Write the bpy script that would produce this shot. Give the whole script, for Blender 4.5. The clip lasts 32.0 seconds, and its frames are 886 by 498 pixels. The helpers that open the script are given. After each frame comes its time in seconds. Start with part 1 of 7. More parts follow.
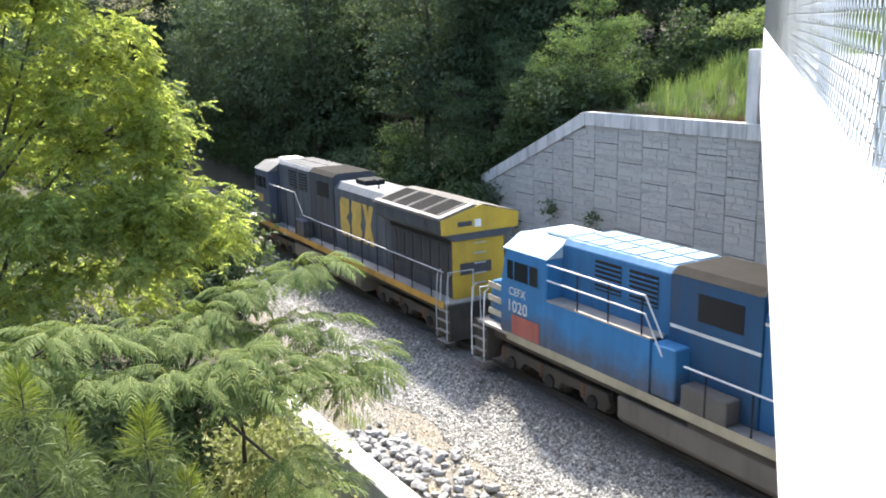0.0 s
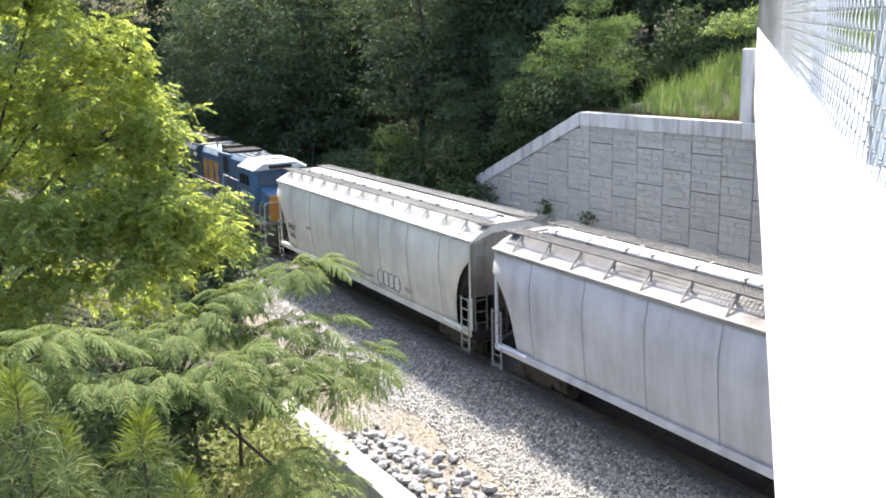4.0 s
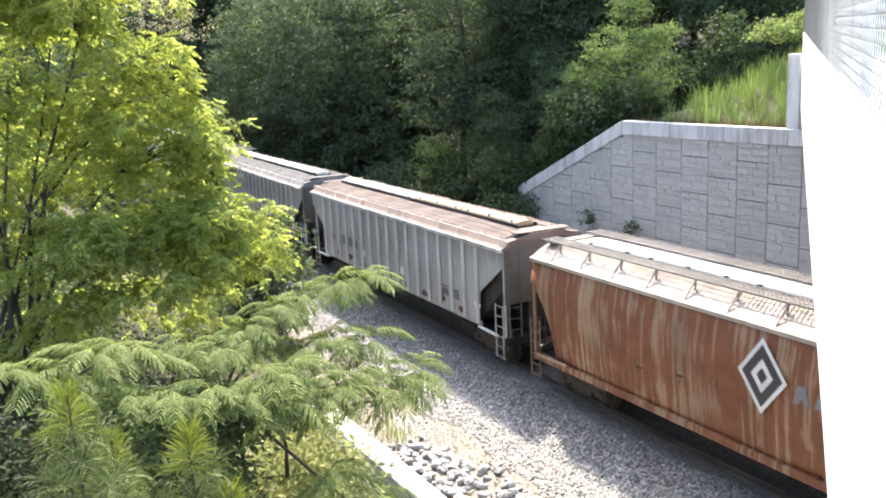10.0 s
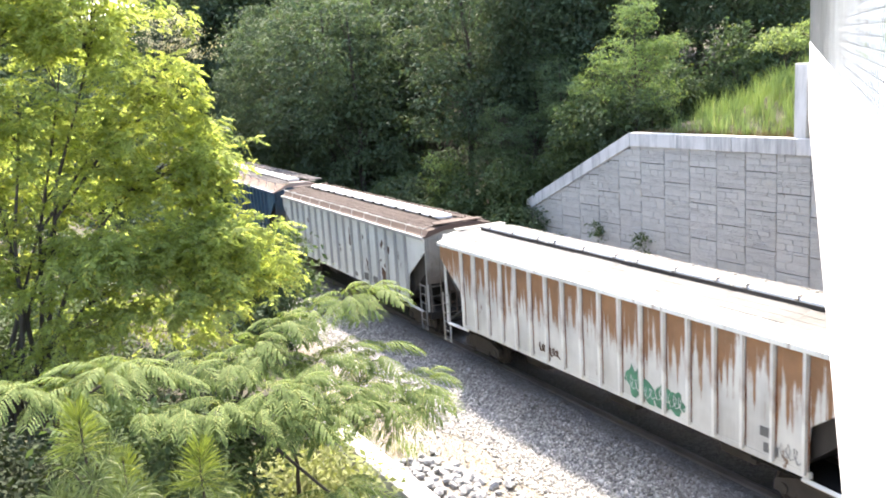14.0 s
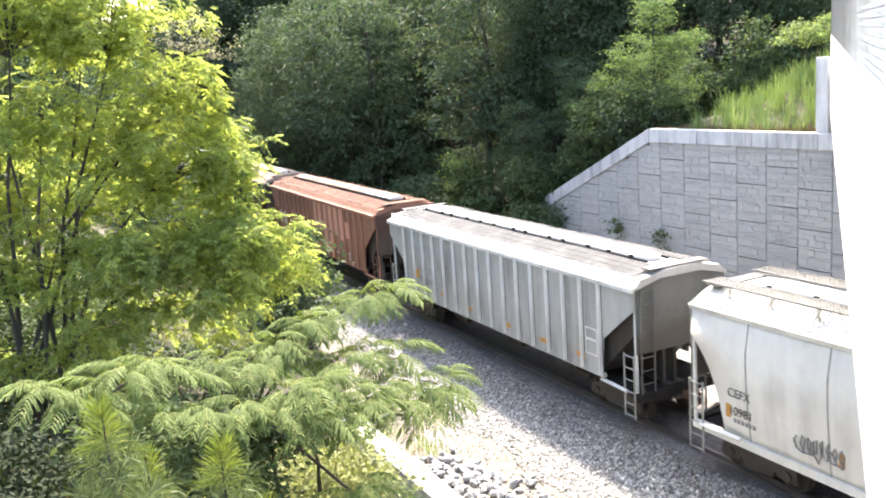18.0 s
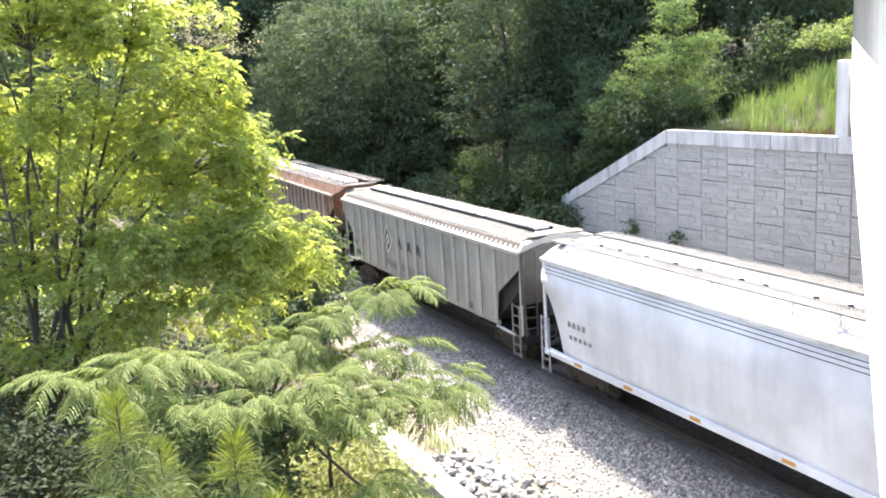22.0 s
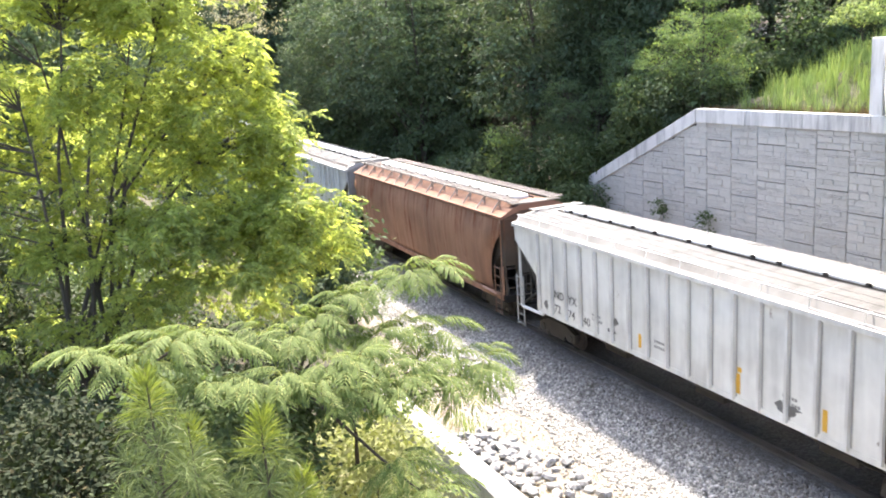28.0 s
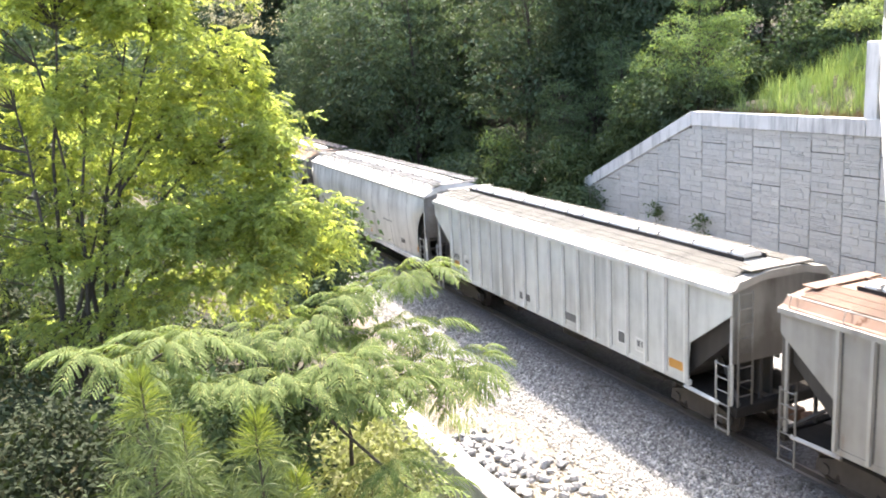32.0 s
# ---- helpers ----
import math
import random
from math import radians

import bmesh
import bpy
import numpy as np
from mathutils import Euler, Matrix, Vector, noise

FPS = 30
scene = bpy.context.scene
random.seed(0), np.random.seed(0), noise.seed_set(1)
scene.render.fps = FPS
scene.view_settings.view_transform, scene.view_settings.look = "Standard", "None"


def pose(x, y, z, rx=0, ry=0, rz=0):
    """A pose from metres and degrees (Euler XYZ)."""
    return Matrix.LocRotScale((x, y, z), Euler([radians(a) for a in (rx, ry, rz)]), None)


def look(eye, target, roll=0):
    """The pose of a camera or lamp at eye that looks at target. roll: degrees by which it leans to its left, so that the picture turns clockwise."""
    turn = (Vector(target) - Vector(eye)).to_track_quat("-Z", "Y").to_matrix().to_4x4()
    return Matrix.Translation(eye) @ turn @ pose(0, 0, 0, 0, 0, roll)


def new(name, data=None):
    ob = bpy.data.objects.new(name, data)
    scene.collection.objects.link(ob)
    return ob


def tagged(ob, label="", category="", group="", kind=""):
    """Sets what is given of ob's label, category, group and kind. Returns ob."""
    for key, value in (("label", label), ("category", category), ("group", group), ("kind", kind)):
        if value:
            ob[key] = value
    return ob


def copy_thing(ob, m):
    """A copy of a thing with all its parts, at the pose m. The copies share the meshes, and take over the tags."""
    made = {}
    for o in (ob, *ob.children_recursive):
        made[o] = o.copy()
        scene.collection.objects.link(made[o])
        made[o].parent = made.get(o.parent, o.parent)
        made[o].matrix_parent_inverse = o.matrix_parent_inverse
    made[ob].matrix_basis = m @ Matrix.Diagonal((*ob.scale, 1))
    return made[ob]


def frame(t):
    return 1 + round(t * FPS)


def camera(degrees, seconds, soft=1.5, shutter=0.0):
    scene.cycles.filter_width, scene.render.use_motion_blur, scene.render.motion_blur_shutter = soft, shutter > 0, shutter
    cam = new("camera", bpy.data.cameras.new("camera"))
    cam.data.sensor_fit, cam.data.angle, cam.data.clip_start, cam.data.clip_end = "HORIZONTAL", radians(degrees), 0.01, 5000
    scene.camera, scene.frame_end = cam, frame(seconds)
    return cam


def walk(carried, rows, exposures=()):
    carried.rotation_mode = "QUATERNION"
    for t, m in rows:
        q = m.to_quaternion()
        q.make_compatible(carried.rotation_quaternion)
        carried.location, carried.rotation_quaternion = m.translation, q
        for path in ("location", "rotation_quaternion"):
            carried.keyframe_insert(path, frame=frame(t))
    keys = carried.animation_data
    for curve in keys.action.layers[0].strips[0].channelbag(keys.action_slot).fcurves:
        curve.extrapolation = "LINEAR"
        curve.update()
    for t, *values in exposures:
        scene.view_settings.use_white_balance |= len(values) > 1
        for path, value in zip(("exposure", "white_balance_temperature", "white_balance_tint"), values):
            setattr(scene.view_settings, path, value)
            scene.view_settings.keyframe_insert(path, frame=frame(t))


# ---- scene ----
EYE = (-15.977, 0.0, 9.823)
cam = camera(53.46, 32.0, soft=1.9, shutter=0.08)
# seconds, yaw, pitch, roll: a phone held still at the end of a bridge, swaying and turning slowly to the left
SWAY = [
    (0, -31.64, -12.84, 1.24), (0.5, -31.89, -13.01, 1.09), (1, -32.28, -13.19, 1.26), (1.5, -32.22, -12.80, 0.95),
    (2, -32.07, -12.80, 1.42), (2.5, -31.78, -12.85, 1.62), (3, -32.15, -13.14, 1.86), (3.5, -32.12, -12.91, 1.56),
    (5.5, -31.79, -12.59, 1.68), (6, -32.03, -12.32, 1.58), (6.5, -31.50, -12.42, 1.74), (7, -30.97, -12.21, 1.55),
    (7.5, -30.77, -12.34, 1.49), (8, -30.73, -12.23, 1.30), (8.5, -30.38, -12.13, 1.80), (9, -30.59, -11.50, 1.78),
    (9.5, -30.63, -11.47, 2.28), (10, -29.39, -11.95, 2.66), (10.5, -29.01, -11.70, 2.48), (11, -29.14, -11.61, 2.86),
    (11.5, -29.55, -11.16, 2.91), (12, -29.62, -11.12, 3.10), (12.5, -29.12, -11.28, 2.90), (13, -28.90, -10.57, 3.30),
    (13.5, -28.82, -10.65, 3.50), (14, -28.97, -11.01, 3.49), (14.5, -28.90, -11.15, 3.53), (16.5, -28.47, -11.19, 4.01),
    (17, -28.58, -11.39, 3.58), (17.5, -28.38, -11.29, 3.95), (18, -27.83, -11.07, 4.07), (18.5, -27.30, -10.84, 4.02),
    (19, -27.18, -10.92, 3.62), (19.5, -27.36, -11.25, 3.24), (20, -27.26, -11.55, 3.21), (20.5, -27.06, -11.28, 2.84),
    (21, -26.92, -11.34, 3.32), (21.5, -26.97, -11.23, 3.68), (22, -26.69, -11.12, 3.35), (22.5, -26.08, -11.30, 3.68),
    (23, -26.42, -11.37, 3.56), (23.5, -26.47, -11.65, 3.75), (24, -26.40, -11.40, 3.89), (24.5, -26.34, -11.29, 3.83),
    (25, -25.66, -11.33, 3.54), (25.5, -25.36, -11.55, 3.78), (27.5, -25.28, -12.13, 3.68), (28, -24.97, -12.36, 3.46),
    (28.5, -25.58, -12.55, 3.62), (29, -25.60, -12.47, 3.42), (29.5, -25.08, -12.42, 3.71), (30, -25.49, -12.27, 3.30),
    (30.5, -25.72, -12.52, 2.99), (31, -25.47, -12.55, 3.23), (31.5, -25.24, -12.51, 3.21), (32, -25.22, -12.28, 3.19)]
EXPOSURES = [(0, 2.03, 6650, 9), (8, 2.06, 6850, 13.5), (11, 2.5, 6950, 13.5), (14, 2.62, 7000, 13.5), (18, 2.66, 7000, 13.5), (25, 2.7, 7050, 14), (32, 2.7, 7050, 14)]
walk(cam, [(t, pose(*EYE, 90 + pitch, roll, yaw)) for t, yaw, pitch, roll in SWAY], EXPOSURES)

# the railway's line: an arc that turns slowly to the right, rail top at z = 0
BEND = -0.0007491
SPEED, GAIN = 15.527, 0.0205


def on_track(s, side=0.0, z=0.0):
    """A place s metres along the line and side metres to its right, with the heading in degrees."""
    h = BEND * s
    return (-(1 - math.cos(h)) / BEND + side * math.cos(h), math.sin(h) / BEND + side * math.sin(h), z, math.degrees(h))


def run(t):
    """Metres that the train has gone at t seconds."""
    return SPEED * t + 0.5 * GAIN * t * t

# ---- light ----
SUN_TO = Vector((0.33, 0.80, 1.0)).normalized()
world = bpy.data.worlds.new("sky")
scene.world = world
world.use_nodes = True
nt = world.node_tree
sky = nt.nodes.new("ShaderNodeTexSky")
sky.sky_type = "NISHITA"
sky.sun_disc = False
sky.sun_elevation = math.asin(SUN_TO.z)
sky.sun_rotation = math.atan2(SUN_TO.x, SUN_TO.y)
sky.dust_density = 2.0
nt.links.new(sky.outputs[0], nt.nodes["Background"].inputs[0])
nt.nodes["Background"].inputs[1].default_value = 0.15
lamp = bpy.data.lights.new("sun", "SUN")
lamp.energy, lamp.angle, lamp.color = 3.3, radians(3.0), (1.0, 0.95, 0.86)
sun = new("sun", lamp)
sun.matrix_world = look(SUN_TO * 100, (0, 0, 0))

# ---- mesh helpers ----


class Shape:
    """Vertices and faces of one mesh, gathered from simple forms."""

    def __init__(self):
        self.v, self.f = [], []

    def add(self, verts, faces):
        n = len(self.v)
        self.v += [tuple(p) for p in verts]
        self.f += [tuple(n + i for i in q) for q in faces]
        return self

    def box(self, x0, x1, y0, y1, z0, z1):
        v = [(x, y, z) for z in (z0, z1) for y in (y0, y1) for x in (x0, x1)]
        return self.add(v, [(0, 2, 3, 1), (4, 5, 7, 6), (0, 1, 5, 4), (2, 6, 7, 3), (0, 4, 6, 2), (1, 3, 7, 5)])

    def loft(self, rings, caps=True, closed=True):
        n = len(rings[0])
        m = n if closed else n - 1
        f = [(i * n + j, i * n + (j + 1) % n, (i + 1) * n + (j + 1) % n, (i + 1) * n + j) for i in range(len(rings) - 1) for j in range(m)]
        if caps and closed:
            f += [tuple(range(n - 1, -1, -1)), tuple((len(rings) - 1) * n + j for j in range(n))]
        return self.add([p for r in rings for p in r], f)

    def prism_y(self, prof, y0, y1):
        return self.loft([[(x, y, z) for x, z in prof] for y in (y0, y1)])

    def prism_x(self, prof, x0, x1):
        return self.loft([[(x, y, z) for y, z in prof] for x in (x0, x1)])

    def tube(self, pts, r, n=5, r2=None):
        pts = [Vector(p) for p in pts]
        rings = []
        for i, p in enumerate(pts):
            d = (pts[min(i + 1, len(pts) - 1)] - pts[max(i - 1, 0)]).normalized()
            a = d.cross(Vector((0, 0, 1)) if abs(d.z) < 0.9 else Vector((1, 0, 0))).normalized()
            b = d.cross(a)
            q = r if r2 is None else r + (r2 - r) * i / (len(pts) - 1)
            rings.append([p + q * (math.cos(6.2832 * j / n) * a + math.sin(6.2832 * j / n) * b) for j in range(n)])
        return self.loft(rings)

    def disc_x(self, x0, x1, y, z, r, n=16, r1=None):
        r1 = r if r1 is None else r1
        return self.loft([[(x, y + q * math.cos(6.2832 * j / n), z + q * math.sin(6.2832 * j / n)) for j in range(n)] for x, q in ((x0, r), (x1, r1))])

    def disc_z(self, z0, z1, x, y, r, n=16, r1=None):
        r1 = r if r1 is None else r1
        return self.loft([[(x + q * math.cos(6.2832 * j / n), y + q * math.sin(6.2832 * j / n), z) for j in range(n)] for z, q in ((z0, r), (z1, r1))])

    def mesh(self, name, material, bevel=0.0, smooth=False):
        me = bpy.data.meshes.new(name)
        me.from_pydata(self.v, [], self.f)
        bm = bmesh.new()
        bm.from_mesh(me)
        bmesh.ops.recalc_face_normals(bm, faces=bm.faces)
        if bevel:
            edges = [e for e in bm.edges if len(e.link_faces) == 2 and e.calc_face_angle(0) > 0.5]
            bmesh.ops.bevel(bm, geom=edges, offset=bevel, segments=1, affect="EDGES", clamp_overlap=True)
        bm.to_mesh(me)
        bm.free()
        if material:
            me.materials.append(material)
        if smooth:
            me.shade_smooth()
        return me


def part(name, shape, material, parent=None, label="", bevel=0.0, smooth=False, at=None):
    """Links a Shape, or a finished mesh, as one mesh object under a thing or a part."""
    me = shape.mesh(name, material, bevel, smooth) if isinstance(shape, Shape) else shape
    ob = new(name, me)
    if parent:
        ob.parent = parent
    if at:
        ob.location = at
    return tagged(ob, label)


def thing(name, label, category, group="", kind="", at=None):
    ob = new(name)
    ob.empty_display_size = 0.3
    if at is not None:
        ob.matrix_basis = at
    return tagged(ob, label, category, group, kind)


# ---- materials ----


class Nodes:
    """A material's node tree, with short calls to make and link nodes."""

    def __init__(self, name, rough=0.7, metal=0.0):
        self.m = bpy.data.materials.new(name)
        self.m.use_nodes = True
        self.t = self.m.node_tree
        self.b = self.t.nodes["Principled BSDF"]
        self.b.inputs["Roughness"].default_value = rough
        self.b.inputs["Metallic"].default_value = metal

    def put(self, node, socket, value):
        if hasattr(value, "is_output"):
            self.t.links.new(value, node.inputs[socket])
        else:
            node.inputs[socket].default_value = value

    def make(self, kind, out=0, **sockets):
        n = self.t.nodes.new(kind)
        for k, v in sockets.items():
            self.put(n, int(k[1:]) if k[0] == "i" and k[1:].isdigit() else k, v)
        return n.outputs[out]

    def coord(self, kind="Object", scale=(1, 1, 1), shift=(0, 0, 0)):
        c = self.t.nodes.new("ShaderNodeTexCoord").outputs[kind]
        return self.make("ShaderNodeMapping", i0=c, i1=shift, i3=scale)

    def noise(self, where, scale, detail=5.0, rough=0.6):
        return self.make("ShaderNodeTexNoise", Vector=where, Scale=scale, Detail=detail, Roughness=rough)

    def ramp(self, value, *stops):
        n = self.t.nodes.new("ShaderNodeValToRGB")
        e = n.color_ramp.elements
        while len(e) < len(stops):
            e.new(0.5)
        for k, (pos, c) in zip(e, stops):
            k.position = pos
            k.color = (c, c, c, 1) if isinstance(c, (int, float)) else (*c, 1)
        self.put(n, 0, value)
        return n.outputs[0]

    def mix(self, fac, a, b, blend="MIX"):
        n = self.t.nodes.new("ShaderNodeMix")
        n.data_type, n.blend_type = "RGBA", blend
        for k, v in ((0, fac), (6, a), (7, b)):
            self.put(n, k, (*v, 1) if isinstance(v, tuple) and len(v) == 3 else v)
        return n.outputs[2]

    def math(self, op, a, b=0.0):
        n = self.t.nodes.new("ShaderNodeMath")
        n.operation = op
        self.put(n, 0, a)
        self.put(n, 1, b)
        return n.outputs[0]

    def lateral(self, wobble=0.5):
        """Distance from the middle of the track, uneven by the given metres."""
        w = self.coord()
        s = self.t.nodes.new("ShaderNodeSeparateXYZ")
        self.put(s, 0, w)
        bow = self.math("MULTIPLY", self.math("MULTIPLY", s.outputs[1], s.outputs[1]), -BEND / 2)
        far = self.math("ABSOLUTE", self.math("SUBTRACT", s.outputs[0], bow))
        return self.math("ADD", far, self.math("MULTIPLY", self.math("SUBTRACT", self.noise(w, 1.6, 4), 0.5), wobble * 2))

    def bump(self, height, strength=0.3, distance=0.02):
        self.put(self.b, "Normal", self.make("ShaderNodeBump", Height=height, Strength=strength, Distance=distance))

    def done(self, color=None, rough=None):
        if color is not None:
            self.put(self.b, "Base Color", (*color, 1) if isinstance(color, tuple) and len(color) == 3 else color)
        if rough is not None:
            self.put(self.b, "Roughness", rough)
        return self.m


def shade(c, k):
    return tuple(min(1.0, q * k) for q in c)


def plain(name, color, rough=0.6, metal=0.0, vary=0.25, scale=6.0, bump=0.15, kind="Object", sheen=0.5):
    """A surface of one colour with blotches and fine grain."""
    n = Nodes(name, rough, metal)
    n.b.inputs["Specular IOR Level"].default_value = sheen
    w = n.coord(kind)
    big, fine = n.noise(w, scale * 0.2, 4), n.noise(w, scale * 8, 6)
    c = n.mix(n.ramp(big, (0.3, 0.0), (0.7, 1.0)), shade(color, 1 - vary), shade(color, 1 + vary * 0.6))
    c = n.mix(0.25, c, n.mix(fine, shade(color, 0.55), shade(color, 1.35)))
    n.bump(fine, bump, 0.01)
    return n.done(c, n.math("ADD", n.math("MULTIPLY", big, 0.2), rough - 0.1))


def concrete(name, color, stain=0.5, grain=30.0):
    n = Nodes(name, 0.85)
    w = n.coord()
    tall = n.coord(scale=(1.6, 1.6, 0.25))
    streak = n.ramp(n.noise(tall, 1.8, 6), (0.45, 1.0), (0.68, 1 - stain))
    blotch = n.noise(w, 0.7, 5)
    fine = n.noise(w, grain, 6)
    c = n.mix(n.ramp(blotch, (0.35, 0.0), (0.65, 1.0)), shade(color, 0.82), shade(color, 1.08))
    c = n.mix(0.3, c, n.mix(fine, shade(color, 0.6), shade(color, 1.3)))
    c = n.mix(1.0, c, streak, "MULTIPLY")
    n.bump(fine, 0.35, 0.01)
    return n.done(c)


def leafy(name, color, dry=(0.2, 0.16, 0.03), light=0.35):
    """Leaves: thin, so that light from behind shines through; each leaf of its own tone."""
    n = Nodes(name, 0.8)
    n.b.inputs["Specular IOR Level"].default_value = 0.2
    island = n.t.nodes.new("ShaderNodeNewGeometry").outputs["Random Per Island"]
    w = n.coord()
    big = n.noise(w, 0.6, 3)
    c = n.mix(island, shade(color, 0.6), shade(color, 1.35))
    c = n.mix(n.ramp(island, (0.93, 0.0), (0.97, 0.7)), c, dry)
    c = n.mix(n.ramp(big, (0.4, 0.0), (0.65, 0.4)), c, (color[0] * 1.45, color[1] * 1.28, color[2] * 0.75))
    n.done(c)
    glow = n.make("ShaderNodeBsdfTranslucent", Color=n.mix(1.0, c, (1.55, 1.62, 1.0), "MULTIPLY"))
    both = n.make("ShaderNodeMixShader", i0=light, i1=n.b.outputs[0], i2=glow)
    n.t.links.new(both, n.t.nodes["Material Output"].inputs[0])
    return n.m


def ground_cover():
    """Earth with leaf litter and low weeds."""
    n = Nodes("earth", 0.95)
    w = n.coord()
    a, b, c = n.noise(w, 0.25, 5), n.noise(w, 2.5, 6), n.noise(w, 25, 6)
    col = n.mix(n.ramp(a, (0.4, 0.0), (0.6, 1.0)), (0.05, 0.040, 0.026), (0.035, 0.045, 0.02))
    col = n.mix(n.ramp(b, (0.45, 0.0), (0.6, 0.8)), col, (0.07, 0.058, 0.038))
    col = n.mix(0.5, col, n.mix(c, (0.025, 0.022, 0.014), (0.085, 0.07, 0.042)))
    n.bump(n.mix(0.5, b, c), 0.8, 0.08)
    return n.done(col)


def gravel(name, dark, light, size=0.055, warm=0.0, sand=(0.36, 0.29, 0.20)):
    """Crushed stone: cells of grey with dark gaps."""
    n = Nodes(name, 0.9)
    w = n.coord()
    cell = n.t.nodes.new("ShaderNodeTexVoronoi")
    n.put(cell, "Vector", w)
    n.put(cell, "Scale", 1 / size)
    edge = n.t.nodes.new("ShaderNodeTexVoronoi")
    edge.feature = "DISTANCE_TO_EDGE"
    n.put(edge, "Vector", w)
    n.put(edge, "Scale", 1 / size)
    tone = n.make("ShaderNodeSeparateColor", Color=cell.outputs["Color"])
    col = n.mix(tone, dark, light)
    col = n.mix(n.ramp(n.noise(w, 0.9, 5), (0.42, 0.0), (0.62, warm)), col, sand)
    col = n.mix(n.ramp(n.math("MULTIPLY", n.lateral(), 0.1), (0.16, 0.62), (0.27, 0.0)), col, (0.10, 0.08, 0.066))
    col = n.mix(n.ramp(edge.outputs["Distance"], (0.0, 0.75), (0.12, 0.0)), col, shade(dark, 0.35))
    n.bump(edge.outputs["Distance"], 1.0, 0.05)
    return n.done(col)


def split_stone():
    """Concrete cast with a broken-stone face: each stone of its own tone."""
    n = Nodes("split_stone_concrete", 0.9)
    w = n.coord()
    island = n.t.nodes.new("ShaderNodeNewGeometry").outputs["Random Per Island"]
    lump, fine, blotch = n.noise(w, 7, 6, 0.7), n.noise(w, 40, 5), n.noise(w, 0.5, 4)
    each = n.t.nodes.new("ShaderNodeObjectInfo").outputs["Random"]
    c = n.mix(n.mix(0.45, island, each), (0.31, 0.305, 0.285), (0.53, 0.52, 0.485))
    c = n.mix(n.ramp(blotch, (0.4, 0.0), (0.62, 0.4)), c, (0.50, 0.488, 0.455))
    c = n.mix(0.45, c, n.mix(lump, (0.22, 0.216, 0.20), (0.56, 0.548, 0.51)))
    n.bump(n.mix(0.3, lump, fine), 1.0, 0.06)
    return n.done(c)


STONE = split_stone()
COPING = concrete("coping_concrete", (0.56, 0.555, 0.54), 0.45)
BARRIER = concrete("pale_barrier_concrete", (0.80, 0.80, 0.79), 0.12)
EARTH = ground_cover()
BALLAST = gravel("ballast", (0.12, 0.118, 0.12), (0.46, 0.455, 0.46), 0.06, 0.35)
SANDY = gravel("sandy_gravel", (0.17, 0.155, 0.135), (0.46, 0.43, 0.39), 0.04, 0.65, (0.37, 0.31, 0.225))
STEEL = plain("rail_steel", (0.30, 0.27, 0.25), 0.35, 0.9)
RUSTY = plain("rusty_steel", (0.13, 0.07, 0.045), 0.8, 0.3, 0.5)
WHEEL = plain("grimy_wheel_steel", (0.062, 0.052, 0.046), 0.8, 0.2, 0.5)
TIMBER = plain("creosoted_timber", (0.07, 0.055, 0.045), 0.9)
ZINC = plain("galvanised_wire", (0.55, 0.58, 0.60), 0.4, 0.8)
DECK = concrete("road_deck_concrete", (0.55, 0.55, 0.53), 0.2)
GRIME = plain("grimy_underframe", (0.075, 0.066, 0.058), 0.8, 0.1, 0.5)

# ---- the ground and the fixed structure ----


def smooth(a, b, x):
    t = min(1.0, max(0.0, (x - a) / (b - a)))
    return t * t * (3 - 2 * t)


def line_x(y):
    """The track's centre at y."""
    h = math.asin(max(-1, min(1, y * BEND)))
    return -(1 - math.cos(h)) / BEND


WALL_X, WALL_TOP, COPING_H = 11.02, 6.85, 0.62
NEAR_X, NEAR_TOP, NEAR_END = -11.07, 4.0, 15.4
BRIDGE_YAW = -50.65
B_DIR = Vector((math.sin(radians(-BRIDGE_YAW)), math.cos(radians(-BRIDGE_YAW)), 0))
B_RIGHT = Vector((B_DIR.y, -B_DIR.x, 0))
B_RISE, B_SIDE, B_DROP, B_DEEP, B_LONG = 0.0256, 0.30, 0.40, 3.05, 34.4


def wall_top(y):
    """Top of the far wall's coping, which slopes down past its corner."""
    return WALL_TOP if y < 31.4 else max(2.98, WALL_TOP - 0.447 * (y - 31.4))


def height(x, y):
    s = x - line_x(max(-60, min(140, y)))
    n = 0.25 * noise.noise((x * 0.35, y * 0.35, 0)) + 0.9 * noise.noise((x * 0.07, y * 0.07, 3))
    bed = -0.163 - 0.50 * smooth(1.75, 3.3, abs(s)) + (0.03 * n if abs(s) < 7 else 0.12 * n)
    if s >= 0:
        if y < 40:
            if x < WALL_X + 0.15:
                return bed
            back = wall_top(y) - 0.25
            d = x - WALL_X
            up = 3.0 * smooth(0.2, 5, d) * smooth(34, 22, y) + 0.28 * max(0, d - 5)
            return back + up + n * smooth(0.5, 4, d)
        d = max(0.0, s - 6.5 + 3 * smooth(44, 80, y))
        low = 0.55 * d if d < 18 else 9.9 + 0.2 * (d - 18)
        return bed + low + n * smooth(0, 3, d)
    if y < NEAR_END and x > NEAR_X + 0.12:
        return bed
    d = max(0.0, -s - 8.0 + 3.5 * smooth(16, 40, y))
    slope = bed + min(0.62 * d, 5 + 0.1 * d)
    if y < NEAR_END + 3 and x < NEAR_X + 0.2:
        bank = NEAR_TOP - 1.0 + 0.9 * max(0, NEAR_X - x) * smooth(14, 2, y)
        bank = min(bank, 8.15)
        k = smooth(NEAR_END + 3, NEAR_END, y)
        slope = slope * (1 - k) + bank * k
    return slope + 0.5 * n * smooth(0, 3, d)


